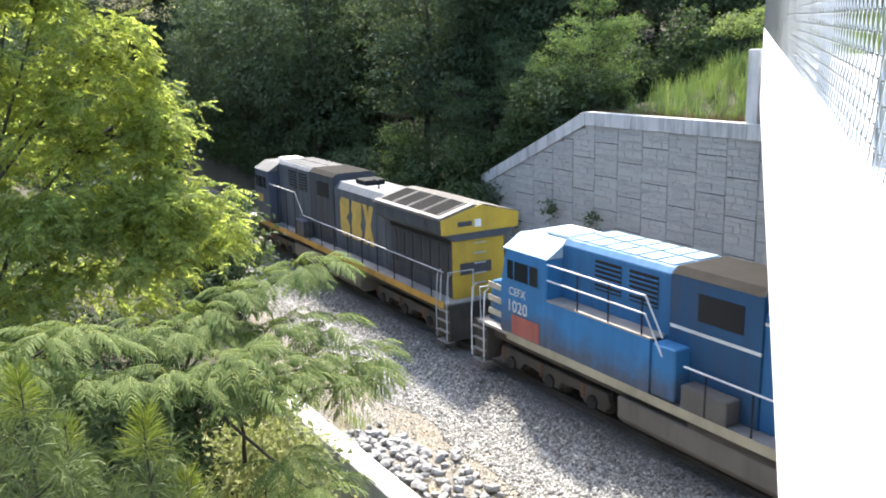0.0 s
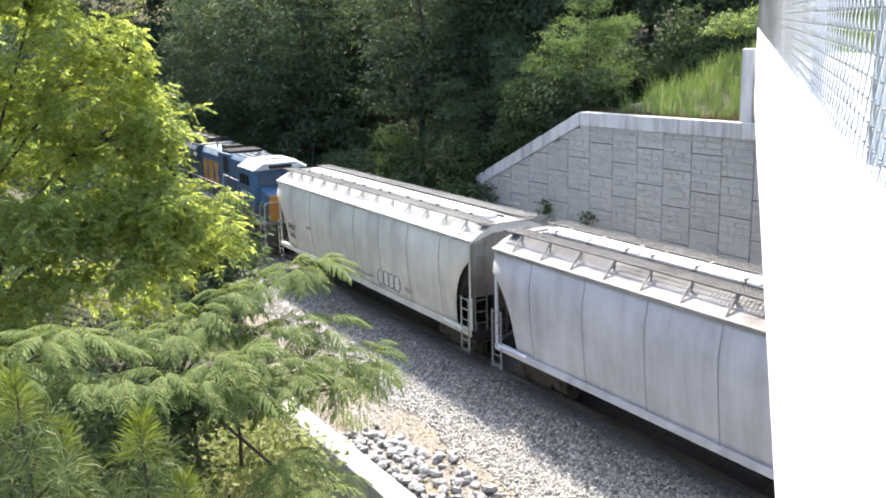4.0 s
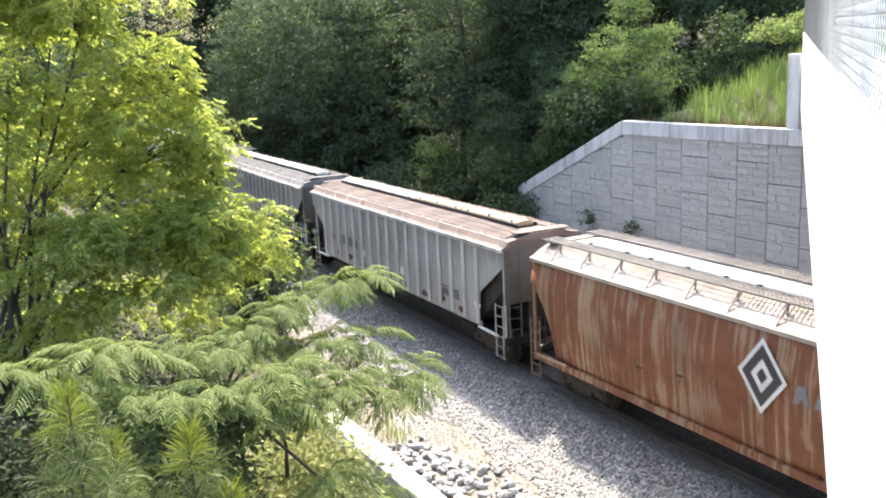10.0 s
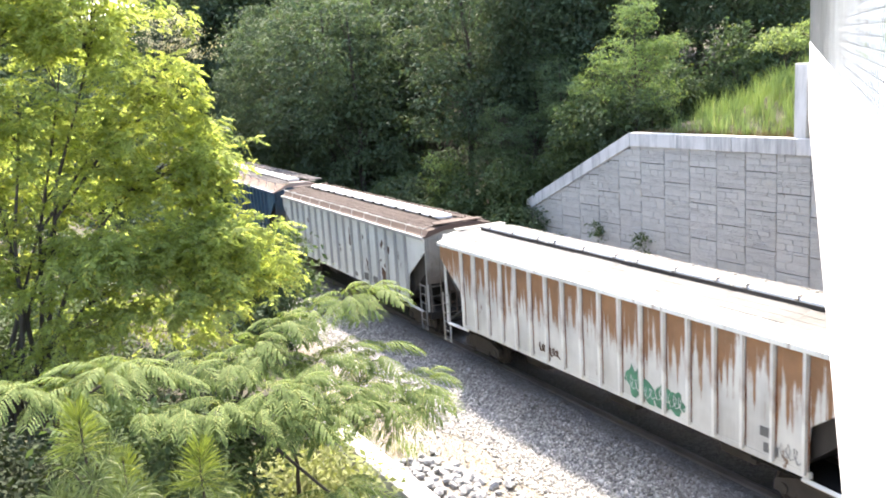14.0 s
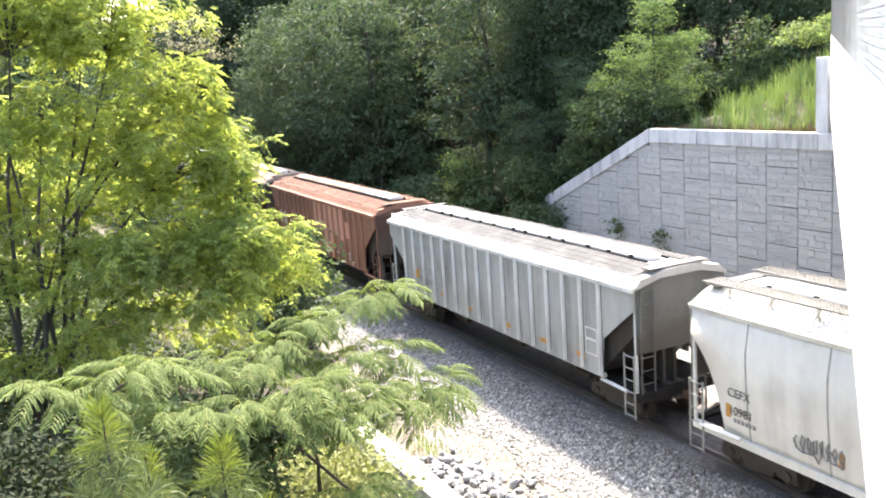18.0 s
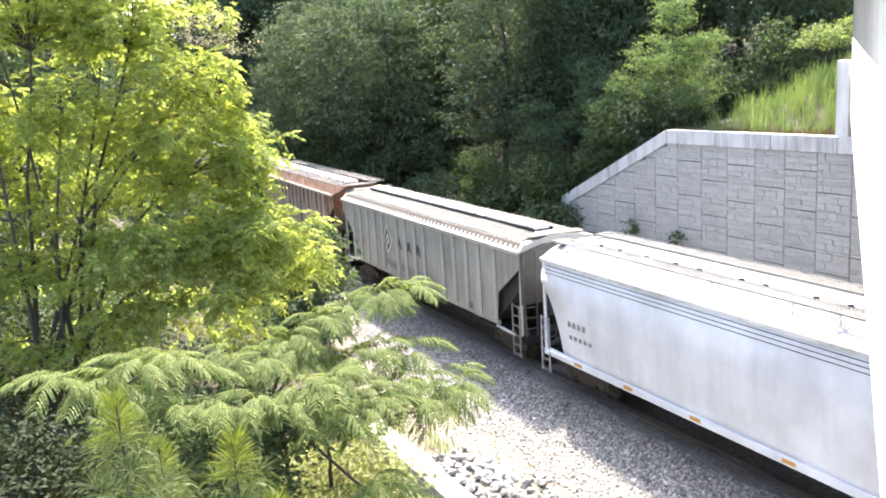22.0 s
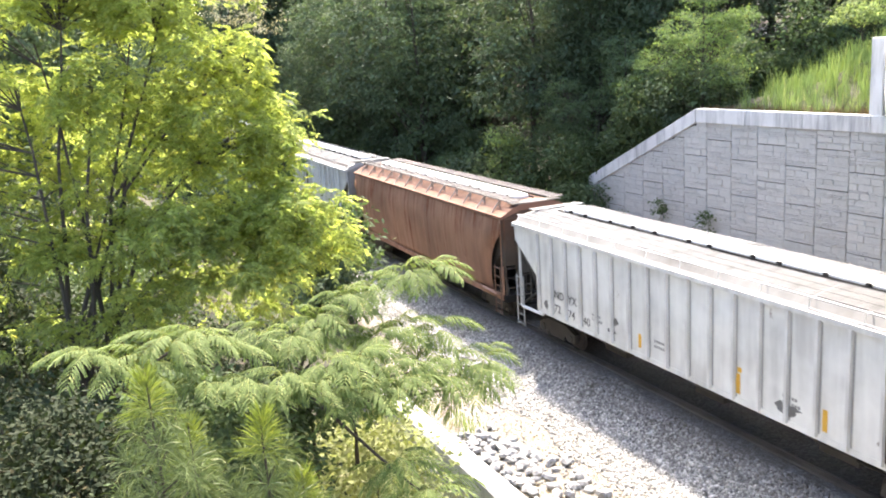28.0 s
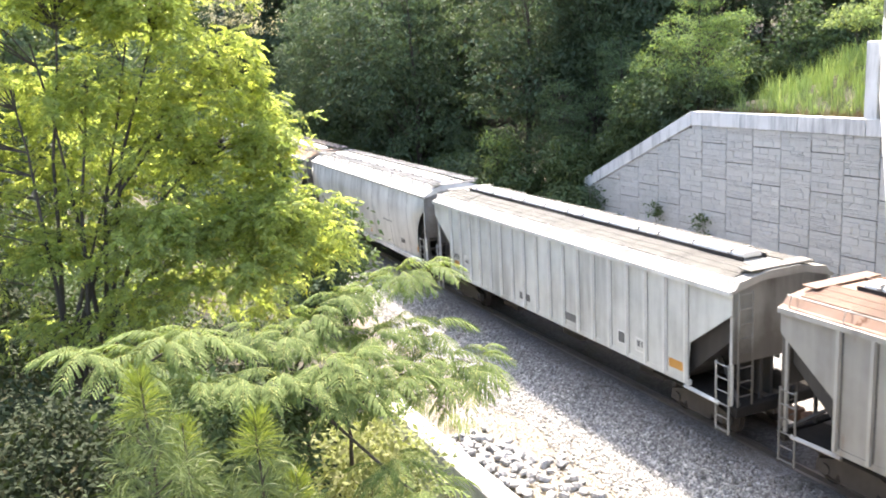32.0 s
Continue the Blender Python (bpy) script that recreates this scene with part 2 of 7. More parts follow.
def axis(fine0, fine1, step, reach, extra=()):
    a = list(np.arange(fine0, fine1 + 1e-6, step)) + list(extra)
    k = step
    lo, hi = fine0, fine1
    while hi < reach:
        k *= 1.5
        lo, hi = lo - k, hi + k
        a += [lo, hi]
    return sorted(a)


def make_ground():
    xs = axis(-30, 45, 0.5, 2500, (NEAR_X + 0.1, NEAR_X + 0.14, WALL_X + 0.13, WALL_X + 0.17))
    ys = axis(-15, 100, 0.7, 2500, (39.99, 40.0, NEAR_END - 0.01, NEAR_END))
    v = [(x, y, height(x, y)) for y in ys for x in xs]
    w = len(xs)
    f = [(j * w + i, j * w + i + 1, (j + 1) * w + i + 1, (j + 1) * w + i) for j in range(len(ys) - 1) for i in range(w - 1)]
    me = bpy.data.meshes.new("ground")
    me.from_pydata(v, [], f)
    for m in (EARTH, SANDY, BALLAST):
        me.materials.append(m)
    for p in me.polygons:
        c = p.center
        s = abs(c.x - line_x(max(-60, min(140, c.y))))
        edge = s + 0.5 * noise.noise((c.x * 0.9, c.y * 0.5, 9))
        # past y = 52 dark earth narrows the bed, in place of tree shade
        p.material_index = 2 if edge < (3.6 if c.y < 52 else 2.4) or (c.x > 0 and edge < 9) and c.y < 42 else 1 if edge < 6.8 and c.y < 42 else 0
    me.shade_smooth()
    tagged(new("ground", me), "earth banks with a bed of grey gravel along the track", "ground", kind="structure")


make_ground()


def make_track():
    rail_prof = [(-0.075, -0.17), (0.075, -0.17), (0.07, -0.155), (0.012, -0.14), (0.012, -0.045), (0.036, -0.035), (0.036, 0.0), (-0.036, 0.0), (-0.036, -0.035), (-0.012, -0.045), (-0.012, -0.14), (-0.07, -0.155)]
    track = thing("railway_track", "single railway track of worn steel rails on timber ties", "railway track", kind="structure")
    for side in (-0.7535, 0.7535):
        rings = []
        for s in np.arange(-60, 131, 5.0):
            x, y, z, h = on_track(s, side)
            q = radians(h)
            rings.append([(x + a * math.cos(q), y + a * math.sin(q), b) for a, b in rail_prof])
        part("rail", Shape().loft(rings), STEEL, track, "steel rail with a worn bright top")
    tie = Shape().box(-1.3, 1.3, -0.115, 0.115, -0.35, -0.172).mesh("tie", TIMBER, 0.015)
    for i in range(150):
        s = -20 + 0.53 * i
        x, y, z, h = on_track(s)
        ob = part("tie", tie, None, track)
        ob.matrix_basis = pose(x + random.uniform(-0.03, 0.03), y, random.uniform(-0.012, 0.0), 0, 0, h + random.uniform(-1, 1))


make_track()


def make_far_wall():
    """Retaining wall of staggered square concrete panels with a split-stone face, under a coping that slopes at its end."""
    wall = thing("wall_far", "retaining wall of grey split-face concrete panels with a pale coping", "retaining wall", kind="structure")
    y0, y1 = -6.0, 39.9
    prof = [(y0, -1.2), (y1, -1.2), (y1, 2.3), (31.4, WALL_TOP - 0.6), (y0, WALL_TOP - 0.6)]
    part("backing", Shape().prism_x(prof, WALL_X + 0.055, WALL_X + 0.34), GRIME, wall)
    W = 1.525
    rng = random.Random(4)
    for i in range(-18, 8):
        ya = 29.22 + W * i
        yb = ya + W - 0.03
        z0 = 4.0 - 1.525 * 4 + (0.76 if i % 2 else 0.0)
        while z0 < WALL_TOP:
            lo, hi = z0, z0 + W - 0.035
            z0 += W
            tops = [min(hi, wall_top(min(max(q, y0), 39.9)) - COPING_H) for q in (ya, yb)]
            if max(tops) - lo < 0.05 or ya > 39.8:
                continue
            yb2 = min(yb, 39.85)
            sh = Shape()
            ta, tb = [wall_top(q) - COPING_H for q in (ya, yb2)]
            sh.prism_x([(ya, lo), (yb2, lo), (yb2, max(lo, min(hi, tb))), (ya, max(lo, min(hi, ta)))], WALL_X + 0.004, WALL_X + 0.05)
            # courses of rough stones within the panel, each with its own depth
            zc = lo
            while zc < max(tops) - 0.02:
                h = min(rng.choice((0.07, 0.07, 0.09, 0.12, 0.19, 0.26)), hi - zc)
                if hi - zc - h < 0.08:
                    h = hi - zc
                yc = ya
                while yc < yb2 - 0.01:
                    w = rng.uniform(0.2, 0.75)
                    if yb2 - yc - w < 0.2:
                        w = yb2 - yc
                    d = rng.uniform(0.0, 0.036)
                    za, zb = zc + 0.0015, zc + h - 0.0015
                    ca, cb = [min(zb, wall_top(q) - COPING_H) for q in (yc, yc + w)]
                    if min(ca, cb) > za:
                        x, g = WALL_X - d, 0.017
                        v = [(WALL_X + 0.003, yc + 0.001, za), (WALL_X + 0.003, yc + w - 0.001, za), (WALL_X + 0.003, yc + w - 0.001, cb), (WALL_X + 0.003, yc + 0.001, ca),
                             (x, yc + g, za + g), (x - rng.uniform(0, 0.012), yc + w - g, za + g), (x, yc + w - g, max(za + g, cb - g)), (x - rng.uniform(0, 0.012), yc + g, max(za + g, ca - g))]
                        sh.add(v, [(4, 5, 6, 7), (0, 1, 5, 4), (1, 2, 6, 5), (2, 3, 7, 6), (3, 0, 4, 7)])
                    yc += w
                zc += h
            if sh.v:
                part("wall_panel", sh, STONE, wall)
    # coping: a level run in lengths, then the sloping end
    cuts = [-6, -2.4, 1.2, 4.8, 8.4, 12.0, 15.6, 19.2, 22.2, 25.3, 28.35, 31.39]
    for a, b in zip(cuts, cuts[1:]):
        part("coping", Shape().box(WALL_X - 0.09, WALL_X + 0.33, a + 0.01, b - 0.01, WALL_TOP - COPING_H, WALL_TOP), COPING, wall, bevel=0.02)
    z0, z1 = WALL_TOP, 2.98
    part("coping", Shape().prism_x([(31.41, z0 - COPING_H), (40.0, z1 - COPING_H), (40.0, z1), (31.41, z0)], WALL_X - 0.09, WALL_X + 0.33), COPING, wall, "sloping coping", bevel=0.02)
    post = thing("concrete_post", "upright pale concrete end post beside the bridge", "post")
    part("shaft", Shape().box(11.05, 11.45, 21.85, 22.4, 6.3, 9.56), COPING, post, bevel=0.03)


make_far_wall()


def make_near_wall():
    wall = thing("wall_near", "low concrete retaining wall with a sunlit pale top", "retaining wall", kind="structure")
    part("body", Shape().box(NEAR_X + 0.02, NEAR_X + 0.33, -6, NEAR_END - 0.05, -1.2, NEAR_TOP - 0.62), COPING, wall)
    cuts = [-6, -3, 0.1, 3.2, 6.2, 9.3, 12.35, NEAR_END]
    for a, b in zip(cuts, cuts[1:]):
        part("coping", Shape().box(NEAR_X, NEAR_X + 0.36, a + 0.008, b - 0.008, NEAR_TOP - 0.62, NEAR_TOP), COPING, wall, bevel=0.02)


make_near_wall()


def bridge_point(d, side, z):
    """A place d metres along the bridge from the camera's foot; side to the right, z from the barrier's top."""
    p = Vector(EYE) + B_DIR * d + B_RIGHT * (B_SIDE + side)
    return (p.x, p.y, EYE[2] - B_DROP + B_RISE * d + z)


def along(shape, prof, d0, d1):
    return shape.loft([[bridge_point(d, a, b) for a, b in prof] for d in (d0, d1)])


def make_bridge():
    bridge = thing("bridge", "pale concrete road bridge with a solid barrier along its edge", "bridge", kind="structure")
    deep = -(B_DEEP - B_DROP)
    d = -2.5
    while d < B_LONG - 0.1:
        e = min(d + 6.15, B_LONG)
        part("barrier", along(Shape(), [(0, -1.07), (0.34, -1.07), (0.22, -0.25), (0.22, 0), (0, 0)], d, e - 0.0006), BARRIER, bridge, bevel=0.012)
        d = e
    part("edge_beam", along(Shape(), [(0.004, deep), (0.5, deep), (0.5, -1.05), (0.004, -1.05)], -2.5, B_LONG), BARRIER, bridge)
    part("deck", along(Shape(), [(0.5, -1.4), (10.5, -1.4), (10.5, -1.08), (0.5, -1.08)], -30, 60), DECK, bridge)
    part("far_beam", along(Shape(), [(10.0, deep), (10.5, deep), (10.5, -0.1), (10.0, -0.1)], -2.5, B_LONG), BARRIER, bridge)


make_bridge()


def make_fence():
    """Chain-link fence that stands on the barrier."""
    fence = thing("chain_link_fence", "galvanised chain-link fence standing on the bridge barrier", "fence")
    for d in np.arange(0.2, B_LONG, 2.4):
        part("post", Shape().tube([bridge_point(d, 0.045, -0.02), bridge_point(d, 0.045, 2.3)], 0.03, 8), ZINC, fence)
    part("rail", Shape().tube([bridge_point(0.2, 0.045, 2.26), bridge_point(B_LONG, 0.045, 2.26)], 0.022, 6), ZINC, fence, "top rail")
    v, f = [], []
    step, r, tall = 0.11, 0.0022, 2.2

    def wire(a, b):
        n = len(v)
        for p in (a, b):
            v.extend([(p[0], p[1], p[2] - r * 1.4), (p[0] + r * B_RIGHT.x, p[1] + r * B_RIGHT.y, p[2] + r), (p[0] - r * B_RIGHT.x, p[1] - r * B_RIGHT.y, p[2] + r)])
        f.extend([(n, n + 1, n + 4, n + 3), (n + 1, n + 2, n + 5, n + 4), (n + 2, n, n + 3, n + 5)])

    count = int((B_LONG - 0.4) / step)
    lean = tall * 0.95
    for i in range(-int(lean / step), count):
        for sign in (1, -1):
            d0 = 0.3 + i * step
            d1 = d0 + lean
            za, zb = (0.004, tall) if sign > 0 else (tall, 0.004)
            a, b = max(d0, 0.3), min(d1, B_LONG)
            if b - a < 0.05:
                continue
            ka, kb = (a - d0) / lean, (b - d0) / lean
            wire(bridge_point(a, 0.008 + 0.004 * sign, za + (zb - za) * ka), bridge_point(b, 0.008 + 0.004 * sign, za + (zb - za) * kb))
    # the hooks at which the wires of one row hold those of the next
    pitch = tall / lean * step / 2
    for j in range(1, int(tall / pitch)):
        for i in range(int(15 / step)):
            d = 0.35 + (i + 0.5 * (j % 2)) * step
            wire(bridge_point(d - 0.016, 0.004, j * pitch - 0.004), bridge_point(d + 0.016, 0.012, j * pitch - 0.004))
            wire(bridge_point(d - 0.016, 0.012, j * pitch + 0.004), bridge_point(d + 0.016, 0.004, j * pitch + 0.004))
    me = bpy.data.meshes.new("wire_mesh")
    me.from_pydata(v, [], f)
    me.materials.append(ZINC)
    tagged(part("wire_mesh", me, None, fence, "diamond wire mesh"), kind="stuff")


make_fence()

# ---- the train ----


def painted(name, color, rust=0.2, dirt=0.35, seed=0, streak=True, rough=0.5, rustcol=(0.20, 0.075, 0.03), dirtcol=(0.10, 0.085, 0.07), splash_shade=0.0, fall=0.0):
    """Weathered paint: runs of rust from above, patches where it has flaked, and road dirt."""
    rough = rough if streak else 0.8
    n = Nodes(name, rough)
    move = (seed * 3.7, seed * 5.3, seed * 1.9)
    if rust > 0.55:
        n.b.inputs["Specular IOR Level"].default_value = 0.12
    w = n.coord(shift=move)
    tall = n.coord(scale=(1.0, 1.5, 0.16), shift=move)
    runs, flake, fine, blotch = n.noise(tall, 1.7, 6, 0.6), n.noise(w, 2.1, 8, 0.7), n.noise(w, 45, 4), n.noise(w, 0.45, 4)
    c = n.mix(n.ramp(blotch, (0.35, 0.0), (0.65, 1.0)), shade(color, 0.82), shade(color, 1.1))
    c = n.mix(n.math("MULTIPLY", n.ramp(runs, (0.36, dirt), (0.6, 0.0)), n.ramp(blotch, (0.35, 1.0), (0.6, 0.25))), c, dirtcol)
    if rust > 0:
        tone = n.mix(flake, shade(rustcol, 0.45), shade(rustcol, 1.5))
        if streak:
            drip = n.math("ADD", n.math("MULTIPLY", n.noise(n.coord(scale=(1.0, 4.2 if rust > 0.6 else 2.2, 0.13), shift=move), 1.5, 8, 0.66), 0.72), n.math("MULTIPLY", n.noise(n.coord(scale=(1, 1, 0.8), shift=move), 0.9, 4), 0.28))
            if fall:
                up = n.t.nodes.new("ShaderNodeSeparateXYZ")
                n.put(up, 0, n.coord())
                drip = n.math("ADD", drip, n.math("MULTIPLY", n.math("SUBTRACT", up.outputs[2], 2.7), fall))
            top = 0.68 - 0.27 * rust
            c = n.mix(n.ramp(drip, (top, 0.0), (top + (0.05 if rust > 0.6 else 0.11), 0.95)), c, tone)
        spots = n.noise(n.coord(scale=(1, 1, 0.55), shift=move), 1.3, 9, 0.72)
        lift = 0.69 - (0.06 if streak else 0.2) * rust
        c = n.mix(n.ramp(spots, (lift, 0.0), (lift + 0.025, 0.95)), c, shade(rustcol, 0.5))
    # browned towards the bottom: road dirt, and on car ends painted shade too
    if splash_shade:
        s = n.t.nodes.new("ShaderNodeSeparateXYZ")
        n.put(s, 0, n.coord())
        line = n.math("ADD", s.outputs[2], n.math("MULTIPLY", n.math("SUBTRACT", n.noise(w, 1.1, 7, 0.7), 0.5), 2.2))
        c = n.mix(n.ramp(n.math("MULTIPLY", line, 0.25), (splash_shade * 0.25 - 0.14, 0.85), (splash_shade * 0.25 + 0.04, 0.0)), c, (0.085, 0.072, 0.06))
    c = n.mix(0.03 if rust > 0.55 else 0.12, c, n.mix(fine, shade(color, 0.4), shade(color, 1.5)))
    n.bump(flake, 0.12, 0.02)
    return n.done(c, n.ramp(runs, (0.35, min(1, rough + 0.3)), (0.65, rough)))


# car-end darks: grime, plus the shade under the slope sheets painted in
END_DARK = painted("grimy_shaded_end_paint", (0.04, 0.038, 0.036), 0.1, 0.4, 2, dirtcol=(0.03, 0.027, 0.025))
# soot on a locomotive roof; on car ends it paints the shade
PITCH = plain("black_grime_and_shade", (0.026, 0.024, 0.022), 0.9, 0.0, 0.5, sheen=0.1)
GRATE = plain("steel_grating", (0.34, 0.32, 0.30), 0.6, 0.3, 0.4)
WHITE = painted("white_hatch_paint", (0.74, 0.74, 0.72), 0.12, 0.15, 3)
DARKGAP = plain("dark_steel", (0.036, 0.035, 0.034), 0.9, sheen=0.15)
PALE_MARK = plain("pale_lettering", (0.75, 0.75, 0.72), 0.5)
DARK_MARK = plain("dark_lettering", (0.05, 0.05, 0.055), 0.5)
YELLOW = plain("yellow_marking", (0.75, 0.42, 0.05), 0.5)
GLASS = Nodes("dark_cab_glass", 0.06).done((0.02, 0.025, 0.03))
MESHES = {}
MOVES = []
LEN = 17.4
E0 = LEN / 2


def cached(key, make, bevel=0.0, smooth_faces=False):
    if key not in MESHES:
        MESHES[key] = make().mesh(key[1], GRIME, bevel, smooth_faces)
    return MESHES[key]


def piece(key, make, material, parent, label="", at=None, bevel=0.0, smooth_faces=False, name=""):
    """A part whose mesh is shared by all the cars; the material belongs to the object."""
    ob = new(name or key[1], cached(key, make, bevel, smooth_faces))
    ob.parent = parent
    if at:
        ob.location = at
    ob.material_slots[0].link = "OBJECT"
    ob.material_slots[0].material = material
    return tagged(ob, label)


def wheelset():
    half = [(0.0, 0.085), (0.69, 0.085), (0.70, 0.46), (0.735, 0.455), (0.745, 0.425), (0.83, 0.415), (0.835, 0.36), (0.80, 0.33), (0.80, 0.16), (0.86, 0.13), (0.9, 0.08)]
    prof = [(-x, r) for x, r in reversed(half[1:])] + half
    return Shape().loft([[(x, r * math.cos(i * 0.31416), 0.42 + r * math.sin(i * 0.31416)) for i in range(20)] for x, r in prof])


def side_frame(reach, x0, x1):
    p = [(-reach - 0.28, 0.3), (-reach + 0.28, 0.3), (-reach + 0.35, 0.42), (-0.42, 0.22), (0.42, 0.22), (reach - 0.35, 0.42), (reach - 0.28, 0.3), (reach + 0.28, 0.3), (reach + 0.24, 0.58), (0.5, 0.78), (-0.5, 0.78), (-reach - 0.24, 0.58)]
    s = Shape().prism_x(p, x0, x1)
    for k in (-1, 1):
        s.disc_x(x0 - 0.05 if x0 < 0 else x0, x1 if x0 < 0 else x1 + 0.05, k * reach, 0.42, 0.13, 10)
    for k in (-0.14, 0, 0.14):
        s.tube([((x0 + x1) / 2, k, 0.3), ((x0 + x1) / 2, k, 0.68)], 0.05, 6)
    return s


def truck(car, y, inv):
    t = piece(("h", "bolster"), lambda: Shape().box(-1.0, 1.0, -0.22, 0.22, 0.45, 0.78), GRIME, car, "dark steel truck bolster", (0, y, 0), 0.03, name="truck")
    t.scale.y = inv
    for k in (-0.86, 0.86):
        piece(("h", "wheelset"), wheelset, WHEEL, t, "", (0, k, 0))
    for x0, x1 in ((-1.06, -0.92), (0.92, 1.06)):
        piece(("h%d" % (x0 > 0), "side_frame"), lambda: side_frame(0.86, x0, x1), GRIME, t)


def coupler():
    s = Shape().box(-0.09, 0.09, 0, 0.62, 0.74, 0.94)
    return s.box(-0.17, 0.13, 0.48, 0.72, 0.68, 0.99)


def ladder(x, ya, yb, z0, z1, n, along_x=False):
    """Two stiles with rungs; along_x: on an end instead of a side."""
    f = (lambda q, z: (q, x, z)) if along_x else (lambda q, z: (x, q, z))
    s = Shape().tube([f(ya, z0), f(ya, z1)], 0.028, 5).tube([f(yb, z0), f(yb, z1)], 0.028, 5)
    for i in range(n):
        z = z0 + 0.06 + (z1 - z0 - 0.12) * i / (n - 1)
        s.tube([f(ya, z), f(yb, z)], 0.018, 5)
    return s


def ribbed_side(x0, x1):
    p = [(-E0, 4.0), (-E0, 3.45), (-E0 + 1.5, 2.35), (-E0 + 1.6, 1.3), (E0 - 1.6, 1.3), (E0 - 1.5, 2.35), (E0, 3.45), (E0, 4.0)]
    return Shape().prism_x(p, x0, x1)


def curved_x(z):
    return 1.42 + 0.18 * math.sin(min(1.0, (z - 1.05) / 2.2) * 1.57) - (0.13 * (z - 3.25) / 0.75 if z > 3.25 else 0)


def curved_y(z):
    d = max(0.0, 3.35 - z)
    return E0 - 1.05 * (1 - math.exp(-d * 1.25)) - 0.08


def curved_side(sign):
    """Bowed side sheet whose ends curve in towards the bottom."""
    zs = [1.08, 1.3, 1.6, 1.9, 2.2, 2.5, 2.8, 3.1, 3.35, 3.6, 3.85, 4.0]
    us = [-1, -0.86, -0.7, -0.5, -0.25, 0, 0.25, 0.5, 0.7, 0.86, 1]
    rings = []
    for z in zs:
        ring = [(sign * curved_x(z), curved_y(z) * u, z) for u in us]
        ring += [(sign * (curved_x(z) - 0.03), curved_y(z) * u, z) for u in reversed(us)]
        rings.append(ring)
    return Shape().loft(rings)


def slope_sheet(sign):
    a, b = (E0 - 0.2, 3.6), (E0 - 3.0, 1.3)
    p = [(a[0], a[1]), (a[0], a[1] - 0.85), (b[0] + 1.0, b[1] - 0.1), (b[0], b[1])]
    return Shape().prism_x([(sign * y, z) for y, z in p], -1.38, 1.38)


def bay(y):
    def ring(z, w, l):
        return [(-w, y - l, z), (w, y - l, z), (w, y + l, z), (-w, y + l, z)]
    return Shape().loft([ring(1.4, 1.37, 2.0), ring(1.2, 1.34, 1.9), ring(0.5, 0.55, 0.55), ring(0.34, 0.55, 0.55)])


def low_roof():
    """Roof of a ribbed car: eave angle, shallow slope and a raised middle."""
    p = [(-1.6, 3.97), (-1.6, 4.06), (-1.52, 4.08), (-0.75, 4.34), (-0.45, 4.42), (0.45, 4.42), (0.75, 4.34), (1.52, 4.08), (1.6, 4.06), (1.6, 3.97), (0.7, 4.25), (-0.7, 4.25)]
    return Shape().prism_y(p, -E0 - 0.04, E0 + 0.04)


def high_roof():
    """Roof of a bowed car: narrow eave, steep haunch, flat crown."""
    p = [(-1.52, 3.93), (-1.54, 4.04), (-1.44, 4.07), (-1.12, 4.25), (-0.7, 4.42), (0.7, 4.42), (1.12, 4.25), (1.44, 4.07), (1.54, 4.04), (1.52, 3.93), (0.7, 4.2), (-0.7, 4.2)]
    return Shape().prism_y(p, -E0 - 0.02, E0 + 0.02)


def flush_roof():
    """Roof whose flat gratings lie close on it, between a low kerb and the hatch."""
    p = [(-1.6, 3.97), (-1.6, 4.06), (-1.5, 4.09), (-1.37, 4.25), (-0.45, 4.41), (0.45, 4.41), (1.37, 4.25), (1.5, 4.09), (1.6, 4.06), (1.6, 3.97), (0.7, 4.2), (-0.7, 4.2)]
    return Shape().prism_y(p, -E0 - 0.04, E0 + 0.04)


def flush_board(sign):
    """One flat grating panel of the walkway: rim bars and cross slats."""
    half = (LEN - 0.6) / 16 - 0.012
    s = Shape()
    slope = (4.42 - 4.275) / (1.33 - 0.5)
    for i in range(24):
        y = -half + 0.02 + (2 * half - 0.04) * i / 23
        s.prism_y([(sign * x, z) for x, z in ((1.33, 4.275), (0.5, 4.42), (0.5, 4.445), (1.33, 4.30))], y - 0.026, y + 0.026)
    for x in (1.33, 1.05, 0.78, 0.52):
        z = 4.305 + (1.33 - x) * slope
        s.prism_y([(sign * (x + 0.012), z - 0.03), (sign * (x - 0.012), z - 0.03), (sign * (x - 0.012), z + 0.004), (sign * (x + 0.012), z + 0.004)], -half, half)
    return s


def edge_rail():
    s = Shape().tube([(-1.5, -E0 + 0.1, 4.33), (-1.5, E0 - 0.1, 4.33)], 0.017, 5)
    for i in range(13):
        y = -E0 + 0.2 + (LEN - 0.4) * i / 12
        s.tube([(-1.56, y, 4.05), (-1.5, y, 4.33), (-1.32, y, 4.31)], 0.017, 5)
    return s


def eave_comb():
    s = Shape()
    for i in range(52):
        y = -E0 + 0.3 + (LEN - 0.6) * i / 51
        s.prism_y([(-1.60, 4.06), (-1.52, 4.12), (-1.34, 4.30), (-1.34, 4.24), (-1.5, 4.05)], y - 0.05, y + 0.05)
    return s


def trough_cover():
    """One long hatch cover with rounded ends."""
    def ring(r, z):
        far = E0 - 1.35
        return [(r * math.cos(a * 0.3927), far + r * math.sin(a * 0.3927), z) for a in range(9)] + [(-r * math.cos(a * 0.3927), -far - r * math.sin(a * 0.3927), z) for a in range(9)]
    return Shape().loft([ring(0.34, 4.43), ring(0.34, 4.52), ring(0.29, 4.56), ring(0.2, 4.57)])


